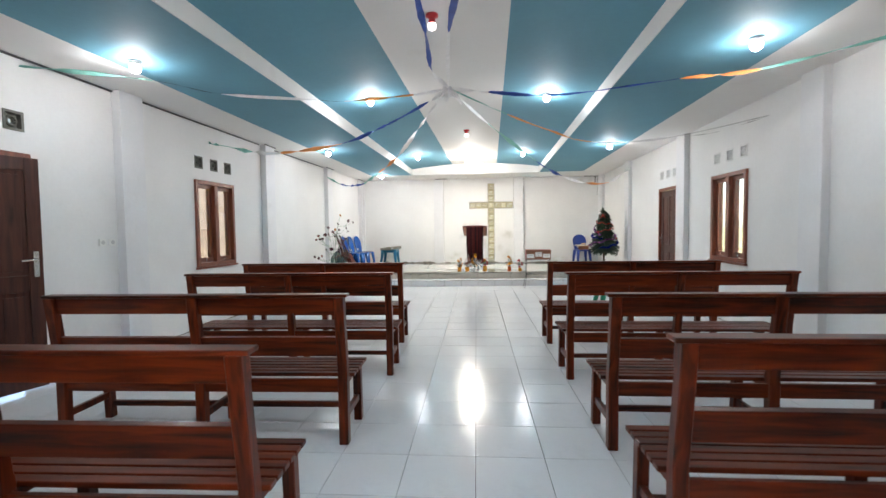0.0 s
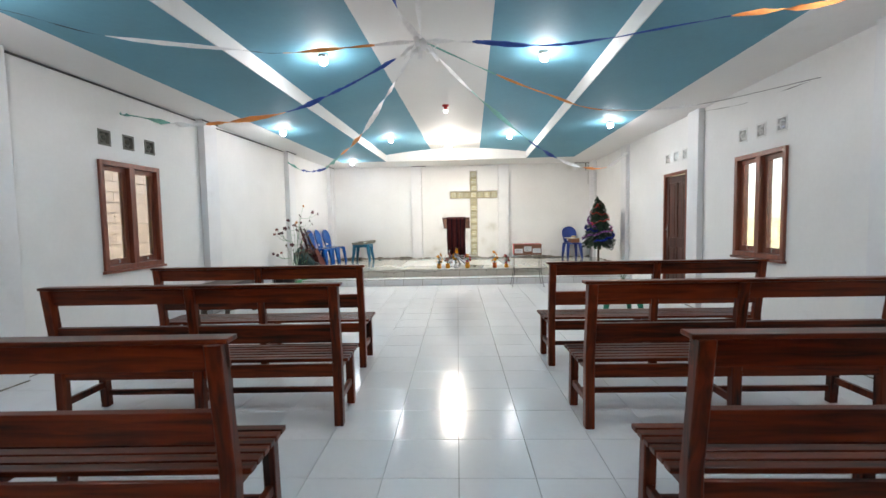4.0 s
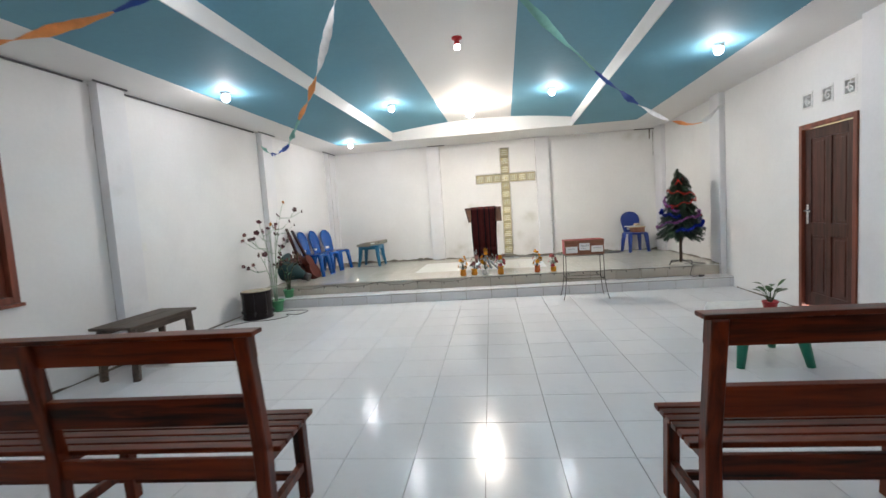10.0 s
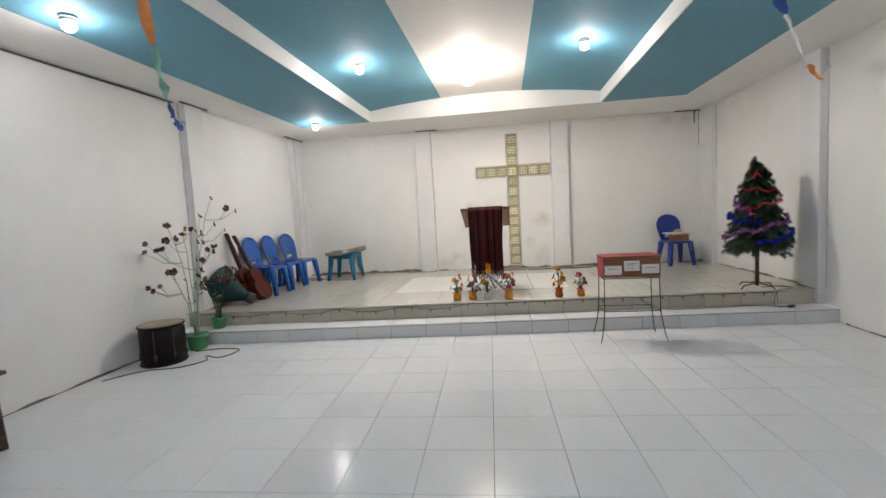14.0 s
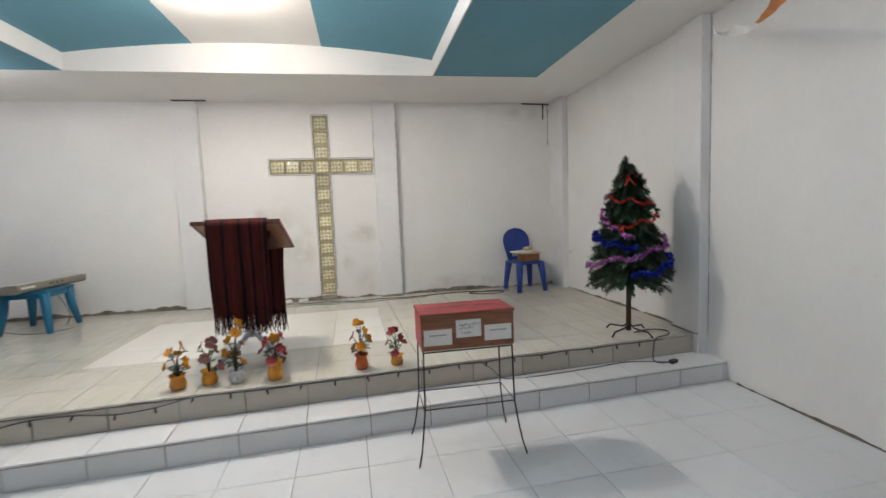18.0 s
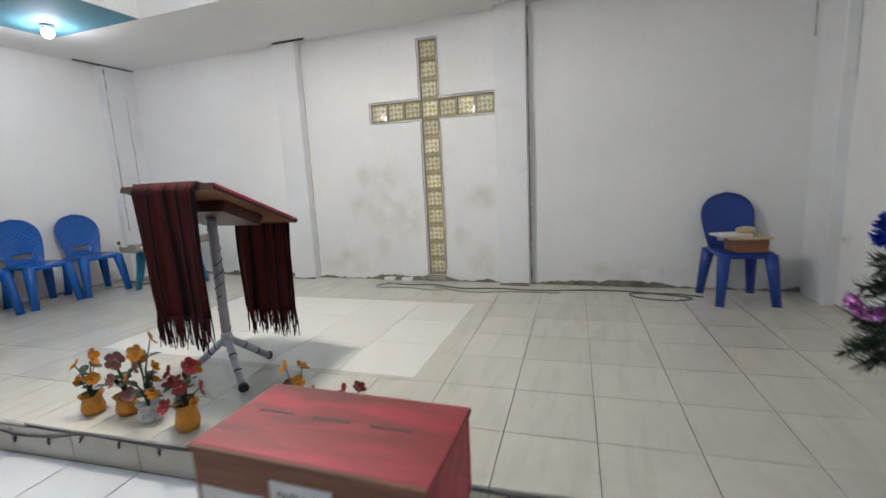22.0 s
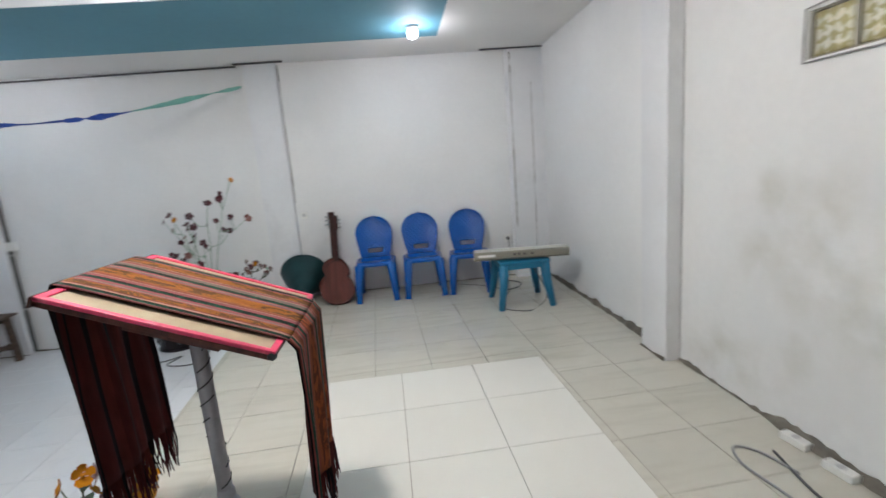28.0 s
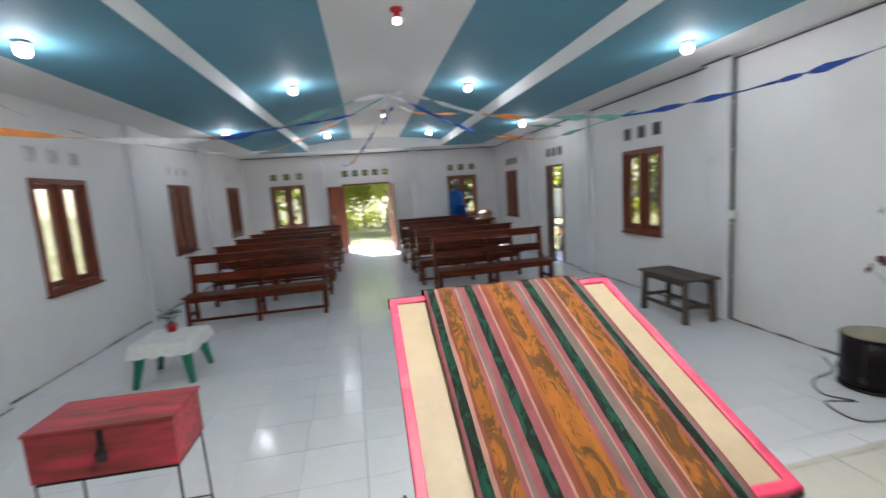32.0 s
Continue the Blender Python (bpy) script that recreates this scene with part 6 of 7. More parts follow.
for j in range(260):
    p = Vector((-0.03, 0, 1.38 + 0.18 * j / 260))
    o = Vector((tr.gauss(0, 1), tr.gauss(0, 1), 0.7)).normalized() * 0.036
    s = Vector((0.004, 0.003, 0))
    bm.faces.new([bm.verts.new(v) for v in (p - s, p + s, p + o + s, p + o - s)])
part("tree_tip", bm, M_NEEDLE, t)


def tinsel(name, mat, pts, r, n, label):
    bm = B()
    for i in range(n):
        f = i / n * (len(pts) - 1)
        k = int(f)
        p = Vector(pts[k]).lerp(Vector(pts[min(k + 1, len(pts) - 1)]), f - k)
        for _ in range(7):
            o = Vector((tr.gauss(0, 1), tr.gauss(0, 1), tr.gauss(0, 1))).normalized() * r * tr.uniform(0.6, 1.1)
            s = Vector((tr.gauss(0, 1), tr.gauss(0, 1), tr.gauss(0, 1))).normalized() * 0.004
            bm.faces.new([bm.verts.new(v) for v in (p - s, p + s, p + o + s, p + o - s)])
    part(name, bm, mat, t, label)


def spiral(z0, z1, a0, a1, n=40, out=1.02):
    pts = []
    for k in range(n + 1):
        f = k / n
        z_ = z0 + (z1 - z0) * f + 0.02 * math.sin(f * 20)
        rad = tree_r(z_) * out
        a = a0 + (a1 - a0) * f
        pts.append((rad * math.cos(a), rad * math.sin(a), z_))
    return pts


tinsel("tinsel", M_TINPUR, spiral(0.60, 0.84, 2.5, 5.7), 0.028, 180, "purple and silver tinsel garland")
tinsel("tinsel", M_TINPUR, spiral(1.12, 0.88, 2.6, 4.3), 0.026, 90, "purple and silver tinsel garland")
tinsel("tinsel", M_TINBLUE, spiral(0.56, 0.74, 4.2, 6.4), 0.034, 130, "blue tinsel garland")
tinsel("tinsel", M_TINBLUE, spiral(0.90, 0.80, 2.4, 4.4), 0.034, 110, "blue tinsel garland")
tinsel("tinsel", M_TINPUR, spiral(0.86, 0.98, 5.4, 8.4), 0.022, 90, "purple and silver tinsel garland")
tinsel("tinsel", M_TINRED, spiral(1.22, 1.14, 3.0, 6.2), 0.018, 80, "thin red foil garland")
tinsel("tinsel", M_TINRED, spiral(0.96, 1.08, 3.6, 6.0), 0.016, 70, "thin red foil garland")
for k in range(5):
    z0, a = tr.uniform(0.55, 1.25), tr.uniform(2.6, 6.8)
    rad = tree_r(z0)
    part("bauble", ball(B(), (rad * math.cos(a), rad * math.sin(a), z0), 0.02), (M_TINRED, M_TINPUR, M_TINBLUE, M_CHROME)[k % 4], t)
bow = B()
for s0 in (-1, 1):
    for j in range(10):
        p0, p1 = j * math.pi / 5, (j + 1) * math.pi / 5
        q = [(-0.05 + s0 * (0.04 - 0.04 * math.cos(p_)), -0.07 + w, 1.395 + 0.022 * math.sin(p_) * s0 + s0 * 0.008) for p_, w in ((p0, -0.016), (p1, -0.016), (p1, 0.016), (p0, 0.016))]
        bow.faces.new([bow.verts.new(v) for v in q])
ball(bow, (-0.05, -0.07, 1.395), 0.016)
for s0 in (-1, 1):
    bow.faces.new([bow.verts.new(v) for v in ((-0.06, -0.085, 1.39), (-0.04, -0.085, 1.39), (-0.05 + s0 * 0.05 + 0.012, -0.11, 1.32), (-0.05 + s0 * 0.05 - 0.012, -0.11, 1.32))])
part("bow", bow, M_TINRED, t, "red and gold bow near the tip")


# vases of artificial flowers along the stage edge
def vase(x, y, vmat, pmats, h, r, n, seed, tall, label):
    rr = random.Random(seed)
    t = thing("flower_vase", label, "flower vase", x, y, on_stage(y), rr.uniform(0, 360), group="flower vases on the stage edge")
    part("vase", lathe(B(), [(r * 0.62, 0), (r * 0.8, 0.004), (r * 0.95, h * 0.3), (r * 0.82, h * 0.62), (r * 0.72, h * 0.75), (r * 1.02, h), (r * 0.92, h), (r * 0.62, h * 0.75), (r * 0.3, h * 0.7)], 20), vmat, t)
    bm, lb = B(), B()
    heads = []
    for k in range(n):
        a = 2.4 * k + rr.uniform(-0.3, 0.3)
        L = 1.12 * tall * (0.18 + 0.82 * k / (n - 1)) * rr.uniform(0.9, 1.05)
        s = 0.085 * rr.uniform(0.55, 1.1) * (1.0 - 0.45 * k / n)
        e = (s * math.cos(a), s * math.sin(a), h * 0.95 + L)
        tube(bm, [(0, 0, h * 0.7), (e[0] * 0.25, e[1] * 0.25, h * 0.8 + L * 0.6), e], [0.005, 0.004, 0.0025], 5)
        heads.append((e, a))
        for j in range(2):
            f = rr.uniform(0.35, 0.8)
            b0 = Vector((e[0] * f * 0.6, e[1] * f * 0.6, h * 0.9 + L * f))
            g = rr.uniform(0, 6.3)
            leaf(lb, b0, b0 + Vector((0.065 * math.cos(g), 0.065 * math.sin(g), rr.uniform(-0.02, 0.03))), 0.026)
    part("stem", bm, M_DSTEM, t)
    part("foliage", lb, M_DLEAF, t)
    for e, a in heads:
        fb = B()
        petals(fb, e, 0.031 * rr.uniform(0.75, 1.15), 5, 0.35, rr, (math.cos(a) * 0.9, math.sin(a) * 0.9, rr.uniform(0.1, 0.8)))
        part("flower", fb, rr.choice(pmats), t)


M_DLEAF = material("dark_green_leaf", (0.018, 0.045, 0.015), 0.4, vary=0.4, scale=15)
vase(-0.36, 11.56, M_VASE, [M_PETYEL], 0.1, 0.055, 6, 21, 0.17, "amber vase with yellow artificial flowers")
vase(-0.175, 11.6, M_VASE, [M_PETPINK], 0.1, 0.055, 6, 22, 0.18, "amber vase with dusty pink artificial flowers")
vase(0.0, 11.58, M_VASEW, [M_PETYEL], 0.09, 0.055, 7, 23, 0.27, "patterned vase with tall yellow artificial flowers")
vase(0.257, 11.565, M_VASE, [M_PETRED, M_PETRED, M_PETYEL], 0.13, 0.055, 7, 24, 0.17, "amber vase with dark red artificial flowers")
vase(0.845, 11.605, M_VASER, [M_PETYEL] * 6 + [M_PETRED], 0.11, 0.05, 7, 25, 0.22, "orange-red vase with yellow artificial flowers")
vase(1.1, 11.63, M_VASE, [M_PETRED], 0.075, 0.05, 6, 26, 0.18, "small green-gold vase with red artificial flowers")

# things on the dark blue chair
t = thing("wooden_box", "small brown wooden box on the chair seat", "box", 3.09, 14.16, 0.699, 10)
part("box_body", box(B(), -0.1, 0.13, -0.1, 0.1, 0.0, 0.1, 0.004), M_BOXWOOD, t)
part("box_lid", box(B(), -0.15, 0.15, -0.12, 0.12, 0.101, 0.118, 0.004), M_PLY, t)
ob = part("book", box(B(), -0.15, 0.09, -0.08, 0.08, 0, 0.02, 0.003), M_PAPER)
ob.matrix_basis = pose(3.02, 14.15, 0.818, 0, 0, 20)
tagged(ob, "pale book lying on the wooden box", "book")
ob = part("cloth_bundle", ball(B(), (0, 0, 0.02), 0.075, 0.05, 0.03), M_PLY)
ob.matrix_basis = pose(3.1, 14.17, 0.839, 0, 0, 20)
tagged(ob, "crumpled brown cloth on the book", "cloth")


# ---- paper garlands ----
HUB = Vector((-0.1, 6.3, 3.08))


def garland(points, colors, width, seed):
    """Crepe ribbon through points, one colour to each length; a string where the colour is d."""
    r = random.Random(seed)
    P = [Vector(p) for p in points]
    t = thing("paper_garland", "twisted crepe paper garland in coloured lengths", "garland", *P[0], group="paper garlands")
    tw, rate = r.uniform(0, 3), r.uniform(1.5, 3.0)
    for c, col in enumerate(colors):
        p0, p1, p2, p3 = P[max(c - 1, 0)], P[c], P[c + 1], P[min(c + 2, len(P) - 1)]
        side = (p2 - p1).cross(Vector((0, 0, 1))).normalized()
        bm = B()
        prev = None
        wide = 0.007 if col == "d" else width * r.uniform(0.8, 1.15)
        n = 16
        for k in range(n + 1):
            f = k / n
            p = 0.5 * ((2 * p1) + (-p0 + p2) * f + (2 * p0 - 5 * p1 + 4 * p2 - p3) * f * f + (-p0 + 3 * p1 - 3 * p2 + p3) * f ** 3) - P[0]
            ang = tw + rate * math.sin((c + f) * 2.3 + seed)
            w = wide * (0.3 + 0.7 * math.sin(math.pi * f) ** 0.5) * (1 + 0.12 * math.sin(k * 2.1))
            d = (side * math.cos(ang) + Vector((0, 0, 1)) * math.sin(ang)) * w / 2
            mid = p + (side * math.sin(ang) - Vector((0, 0, 1)) * math.cos(ang)) * w * 0.16
            row = (bm.verts.new(p - d), bm.verts.new(mid), bm.verts.new(p + d))
            if prev:
                bm.faces.new((prev[0], prev[1], row[1], row[0])).smooth = True
                bm.faces.new((prev[1], prev[2], row[2], row[1])).smooth = True
            prev = row
        part("paper_length", bm, M_RIB[col], t)


PL, PR = XL + 0.1, XR - 0.08
garland([HUB, (-0.36, 6.38, 2.95), (-0.9, 6.37, 2.68), (-1.49, 6.36, 2.46), (-2.285, 6.3, 2.355), (-2.7, 6.36, 2.39), (-3.29, 6.57, 2.537), (XL + 0.01, 6.85, 2.64)], "wbbowgg", 0.055, 1)
garland([HUB, (-0.3, 6.72, 3.02), (-0.62, 7.18, 2.8), (-1.06, 7.8, 2.52), (-1.55, 8.48, 2.35), (-2.0, 9.13, 2.24), (-2.35, 9.6, 2.255), (-2.67, 10.07, 2.3), (-2.95, 10.48, 2.385), (PL, 11.3, 2.65)], "wwwogbbbg", 0.055, 2)
garland([HUB, (0.383, 7.19, 2.836), (1.15, 8.13, 2.42), (1.635, 8.722, 2.246), (2.2, 9.48, 2.19), (2.85, 10.36, 2.28), (PR, 11.5, 2.7)], "wgbwow", 0.06, 3)
garland([HUB, (0.62, 6.33, 2.741), (1.1, 6.33, 2.54), (1.621, 6.332, 2.376), (2.5, 6.36, 2.4), (XR - 0.01, 6.45, 2.64)], "goowd", 0.036, 4)
garland([HUB, (0.39, 5.92, 2.9), (1.15, 5.8, 2.8), (2.22, 5.3, 2.76), (2.83, 5.1, 2.75), (XR - 0.01, 4.6, 2.84)], "wbbog", 0.04, 5)
garland([HUB, (-0.47, 5.9, 2.9), (-1.28, 5.86, 2.85), (-1.6, 5.76, 2.85), (-2.41, 5.24, 2.8), (-2.75, 4.7, 2.78), (XL + 0.01, 4.25, 2.8)], "wodwdg", 0.042, 6)
garland([(PR, 8.55, 2.82), (PR + 0.08, 7.6, 2.7), (XR - 0.01, 6.45, 2.64)], "dd", 0.01, 8)
garland([HUB, (0.1, 4.2, 2.85), (0.4, 2.4, 2.62), (0.7, 0.6, 2.5), (0.9, YB + 0.02, 2.56)], "wbob", 0.05, 9)
garland([HUB, (-0.21, 5.6, 3.06), (-0.15, 4.69, 3.06), (-0.12, 3.5, 3.1)], "wbb", 0.06, 10)
t = thing("paper_cluster", "white paper streamers bunched at the ceiling", "garland", *HUB)
for k in range(14):
    a = k * 0.45
    bm = B()
    e0 = Vector((0.02 * math.cos(a), 0.02 * math.sin(a), 0.02))
    e1 = Vector((0.1 * math.cos(a), 0.1 * math.sin(a), -0.05 - 0.06 * rnd.random()))
    e2 = Vector((0.17 * math.cos(a), 0.17 * math.sin(a), -0.02 - 0.16 * rnd.random()))
    s = Vector((-math.sin(a), math.cos(a), 0)) * 0.022
    for p, q in ((e0, e1), (e1, e2)):
        bm.faces.new([bm.verts.new(v) for v in (p - s, p + s, q + s, q - s)])
    part("streamer", bm, M_RIB["w"], t)


# ---- cables, sockets, small fittings ----
def cable(name, pts, r, mat, label):
    fine = []
    P = [Vector(p) for p in pts]
    for i in range(len(P) - 1):
        p0, p1, p2, p3 = P[max(i - 1, 0)], P[i], P[i + 1], P[min(i + 2, len(P) - 1)]
        for k in range(6):
            f = k / 6
            fine.append(0.5 * ((2 * p1) + (-p0 + p2) * f + (2 * p0 - 5 * p1 + 4 * p2 - p3) * f * f + (-p0 + 3 * p1 - 3 * p2 + p3) * f ** 3))
    fine.append(P[-1])
    return tagged(part(name, tube(B(), fine, r, 6), mat), label, "cable")


Z = on_stage(14.1) + 0.004
cable("floor_cable", [(-0.1, 14.36, Z), (0.2, 14.3, Z), (0.45, 14.34, Z), (0.75, 14.24, Z), (1.1, 14.28, Z), (1.5, 14.26, Z), (2.0, 14.34, Z), (2.4, 14.31, Z), (2.75, 14.19, Z), (2.6, 14.09, Z), (2.35, 14.14, Z), (2.3, 14.26, Z), (2.6, 14.3, Z), (2.85, 14.24, Z)], 0.006, M_CABLE, "dark cable looped along the wall foot")
cable("floor_cable", [(0.05, 14.34, Z), (-0.1, 14.3, Z), (-0.16, 14.22, Z), (-0.04, 14.17, Z), (0.2, 14.2, Z), (0.5, 14.14, Z), (0.62, 14.24, Z), (0.45, 14.28, Z), (0.7, 14.16, Z), (0.95, 14.12, Z), (1.25, 14.18, Z), (1.7, 14.2, Z)], 0.006, M_GREYCABLE, "grey cable in loops beside the power strip")
cable("floor_cable", [(-3.5, 13.4, Z), (-3.3, 13.7, Z), (-3.05, 13.9, Z), (-3.25, 14.1, Z), (-3.5, 13.95, Z)], 0.006, M_CABLE, "black cable behind the chairs")
cable("keyboard_cable", [(-2.56, 13.98, 0.8), (-2.48, 14.05, 0.6), (-2.45, 14.13, 0.4), (-2.46, 14.08, Z), (-2.3, 13.9, Z), (-2.45, 13.7, Z), (-2.7, 13.74, Z), (-3.0, 13.9, Z), (-3.45, 14.0, Z)], 0.005, M_CABLE, "thin cable hanging from the keyboard")
cable("floor_cable", [(-3.5, 9.8, 0.005), (-3.3, 10.05, 0.005), (-3.0, 10.15, 0.005), (-2.85, 10.35, 0.005), (-2.95, 10.5, 0.005), (-2.75, 10.45, 0.005), (-2.7, 10.7, 0.005), (-2.95, 10.75, 0.005), (-3.2, 10.66, 0.005)], 0.006, M_CABLE, "dark cable looped beside the drum")
cable("stage_cable", [(3.24, 11.48, 0.162), (3.17, 11.5, 0.156), (3.14, 11.54, 0.17), (3.17, 11.588, 0.24), (3.22, 11.62, ST + 0.006), (3.38, 11.69, ST + 0.003), (3.45, 11.8, ST + 0.002), (3.35, 11.88, ST + 0.002), (3.17, 11.84, ST + 0.002)], 0.005, M_CABLE, "black cable over the stage edge by the tree")
edge_y = lambda x: (STAGE_M @ Vector((x - 0.11, STEP_D - 0.012, 0))).y
cable("step_cord", [(1.72, edge_y(1.72), ST - 0.02), (1.8, edge_y(1.8) - 0.01, 0.23), (1.9, edge_y(1.9) - 0.03, S1 + 0.004), (2.2, edge_y(2.2) - 0.06, S1 + 0.004), (2.6, edge_y(2.6) - 0.05, S1 + 0.004), (2.95, edge_y(2.95) - 0.03, S1 + 0.004), (3.24, 11.485, S1 + 0.012)], 0.0035, M_CABLE, "thin dark cord hanging over the stage edge onto the step")
t = thing("plug", "black plug lying on the tiled step", "plug", 3.27, 11.48, S1, 20)
part("plug_body", box(B(), -0.035, 0.035, -0.018, 0.018, 0.001, 0.03, 0.005), M_BLACK, t)
for s in (-1, 1):
    part("pin", tube(B(), [(0.035, s * 0.009, 0.016), (0.055, s * 0.009, 0.016)], 0.003, 6), M_CHROME, t)
pts = []
for k in range(31):
    x = -3.3 + k * 0.22
    pts.append((x, (STAGE_M @ Vector((x - 0.11, STEP_D - 0.006, 0))).y, ST - 0.012 - (0.05 * abs(math.sin(k * 0.9)) if x < 0 else 0.012 * abs(math.sin(k * 1.7)))))
cord = cable("string_light_cord", pts, 0.004, M_CABLE, "thin dark fairy-light cord hung along the stage edge")
for k, (x, y, z_) in enumerate(pts[:-1]):
    e = 0.006 * math.sin(k * 2.1)
    part("lamp_holder", tube(B(), [(x, y - 0.001, z_ - 0.002), (x + e, y - 0.008, z_ - 0.018), (x + 2 * e, y - 0.01, z_ - 0.034)], [0.006, 0.007, 0.004], 6), M_BLACK, cord)
for x in (-0.13, 0.08):
    t = thing("power_strip", "white power socket block on the floor by the wall", "socket", x, 14.495, on_stage(14.495), 6)
    part("housing", box(B(), -0.06, 0.06, -0.025, 0.025, 0, 0.035, 0.006), M_WHITEP, t)
    part("outlet", lathe(B(), [(0.016, 0.035), (0.018, 0.037), (0.01, 0.036)], 12), M_BASE, t)


def wall_box(x, y, z, rz, w=0.075, h=0.075, label="small white wall socket", extra=False):
    t = thing("wall_socket", label, "socket", x, y, z, rz)
    part("plate", box(B(), -w / 2, w / 2, -0.016, 0.004, -h / 2, h / 2, 0.004), M_WHITEP, t)
    part("socket_face", lathe(B(), [(0.022, 0.0), (0.022, 0.004), (0.014, 0.001)], 14, Matrix.Translation((0, -0.017, 0)) @ Matrix.Rotation(radians(90), 4, "X")), M_BLACK if extra else M_BASE, t)
    return t


wall_box(XL, 14.07, 0.76, 90, 0.095, 0.09, "white wall socket with a black plug", True)
wall_box(XL, 11.74, 1.25, 90)
wall_box(XR, 14.05, 0.8, -90)
wall_box(XL, 5.12, 1.25, 90)
wall_box(XL, 5.0, 1.25, 90)
wall_box(XL, 2.7, 1.25, 90)
cable("plug_cable", [(XL + 0.025, 14.07, 0.75), (XL + 0.05, 14.07, 0.66), (XL + 0.04, 14.05, 0.5), (XL + 0.1, 14.0, on_stage(14.0) + 0.006)], 0.005, M_CABLE, "black lead hanging from the wall plug")
t = thing("conduit", "grey electrical conduit down the wall pilaster", "conduit", XL + 0.042, 8.656, 0)
part("pipe", tube(B(), [(0, 0, 0.02), (0, 0, 2.86)], 0.0165, 10), M_PIPE, t)
part("switch_box", box(B(), -0.01, 0.035, -0.02, 0.075, 1.16, 1.25, 0.004), M_WHITEP, t)
for z0 in (0.5, 1.1, 1.9, 2.4):
    part("clip", box(B(), -0.012, 0.016, -0.018, 0.018, z0, z0 + 0.015), M_BASE, t)

# covered basket on a small stand near the entrance
t = thing("side_stand", "small dark wooden stand near the entrance", "stand", -3.15, -0.1, 0)
part("top", box(B(), -0.25, 0.25, -0.25, 0.25, 0.72, 0.75, 0.005), M_STOOL, t)
for sx in (-1, 1):
    for sy in (-1, 1):
        part("leg", beam(B(), (sx * 0.21, sy * 0.21, 0), (sx * 0.21, sy * 0.21, 0.72), 0.045, 0.045, 0.003), M_STOOL, t)
t = thing("wicker_basket", "brown wicker basket with a domed cover", "basket", -3.15, -0.1, 0.75)
part("basket_body", lathe(B(), [(0.15, 0), (0.17, 0.01), (0.2, 0.12), (0.205, 0.13), (0.19, 0.13)], 24), M_PLY, t)
part("basket_cover", lathe(B(), [(0.21, 0.131), (0.2, 0.16), (0.14, 0.22), (0.05, 0.25), (0.02, 0.27)], 24), M_BOXWOOD, t)

# motorcycle parked outside the side door
t = thing("motorcycle", "dark motorcycle parked outside the side door", "motorcycle", -4.5, 2.55, -0.15, 80)
for x in (-0.6, 0.6):
    wm = Matrix.Translation((x, 0, 0.28)) @ Matrix.Rotation(radians(90), 4, "X")
    wh = part("wheel", lathe(B(), [(0.2, -0.02), (0.2, 0.02), (0.05, 0.03), (0.03, -0.03)], 20, wm), M_CHROME, t)
    part("tyre", tube(B(), [wm @ Vector((0.24 * math.cos(a * math.pi / 12), 0.24 * math.sin(a * math.pi / 12), 0)) for a in range(25)], 0.042, 8, False), M_BLACK, wh)
part("engine", box(B(), -0.22, 0.2, -0.12, 0.12, 0.2, 0.5, 0.05), M_BLACK, t)
part("body", box(B(), -0.55, 0.35, -0.1, 0.1, 0.5, 0.68, 0.05), M_TINRED, t)
part("seat", box(B(), -0.6, 0.1, -0.13, 0.13, 0.68, 0.76, 0.03), M_BLACK, t)
part("fork", tube(B(), [(0.6, 0, 0.28), (0.42, 0, 0.95)], 0.03, 8), M_CHROME, t)
part("handlebar", tube(B(), [(0.36, -0.33, 0.98), (0.42, 0, 0.95), (0.36, 0.33, 0.98)], 0.014, 8), M_BLACK, t)
part("headlamp", ball(B(), (0.52, 0, 0.85), 0.09), M_WHITEP, t)

# ---- outside ----
structure("ground", box(B(), -250, 250, -250, 250, -0.5, -0.15), M_GRASS, "dry grass and bare earth round the hall", "ground")
structure("porch_slab", box(B(), -1.6, 2.2, -2.6, YB - THICK, -0.3, 0.0), M_CONC, "concrete slab before the entrance", "pavement")
structure("side_path", box(B(), XL - 1.0, XL - THICK, 2.6, 6.0, -0.3, -0.02), M_CONC, "concrete strip beside the hall", "pavement")
structure("side_step", box(B(), XR + THICK, XR + 1.0, 8.4, 10.4, -0.3, -0.02), M_CONC, "concrete strip beside the hall", "pavement")


def leaf_cloud(bm, center, radius, count, size, r):
    c = Vector(center)
    for _ in range(count):
        d = Vector((r.gauss(0, 1), r.gauss(0, 1), r.gauss(0, 0.8)))
        d = d.normalized() * radius * (r.random() ** 0.45)
        p = c + d
        q = Euler((r.uniform(-1.2, 1.2), r.uniform(-1.2, 1.2), r.uniform(0, 6.3))).to_matrix()
        s = size * r.uniform(0.6, 1.4)
        vs = [bm.verts.new(p + q @ Vector(v)) for v in ((-s, 0, 0), (0, -s * 0.45, 0.1 * s), (s, 0, 0), (0, s * 0.45, 0.1 * s))]
        bm.faces.new(vs)


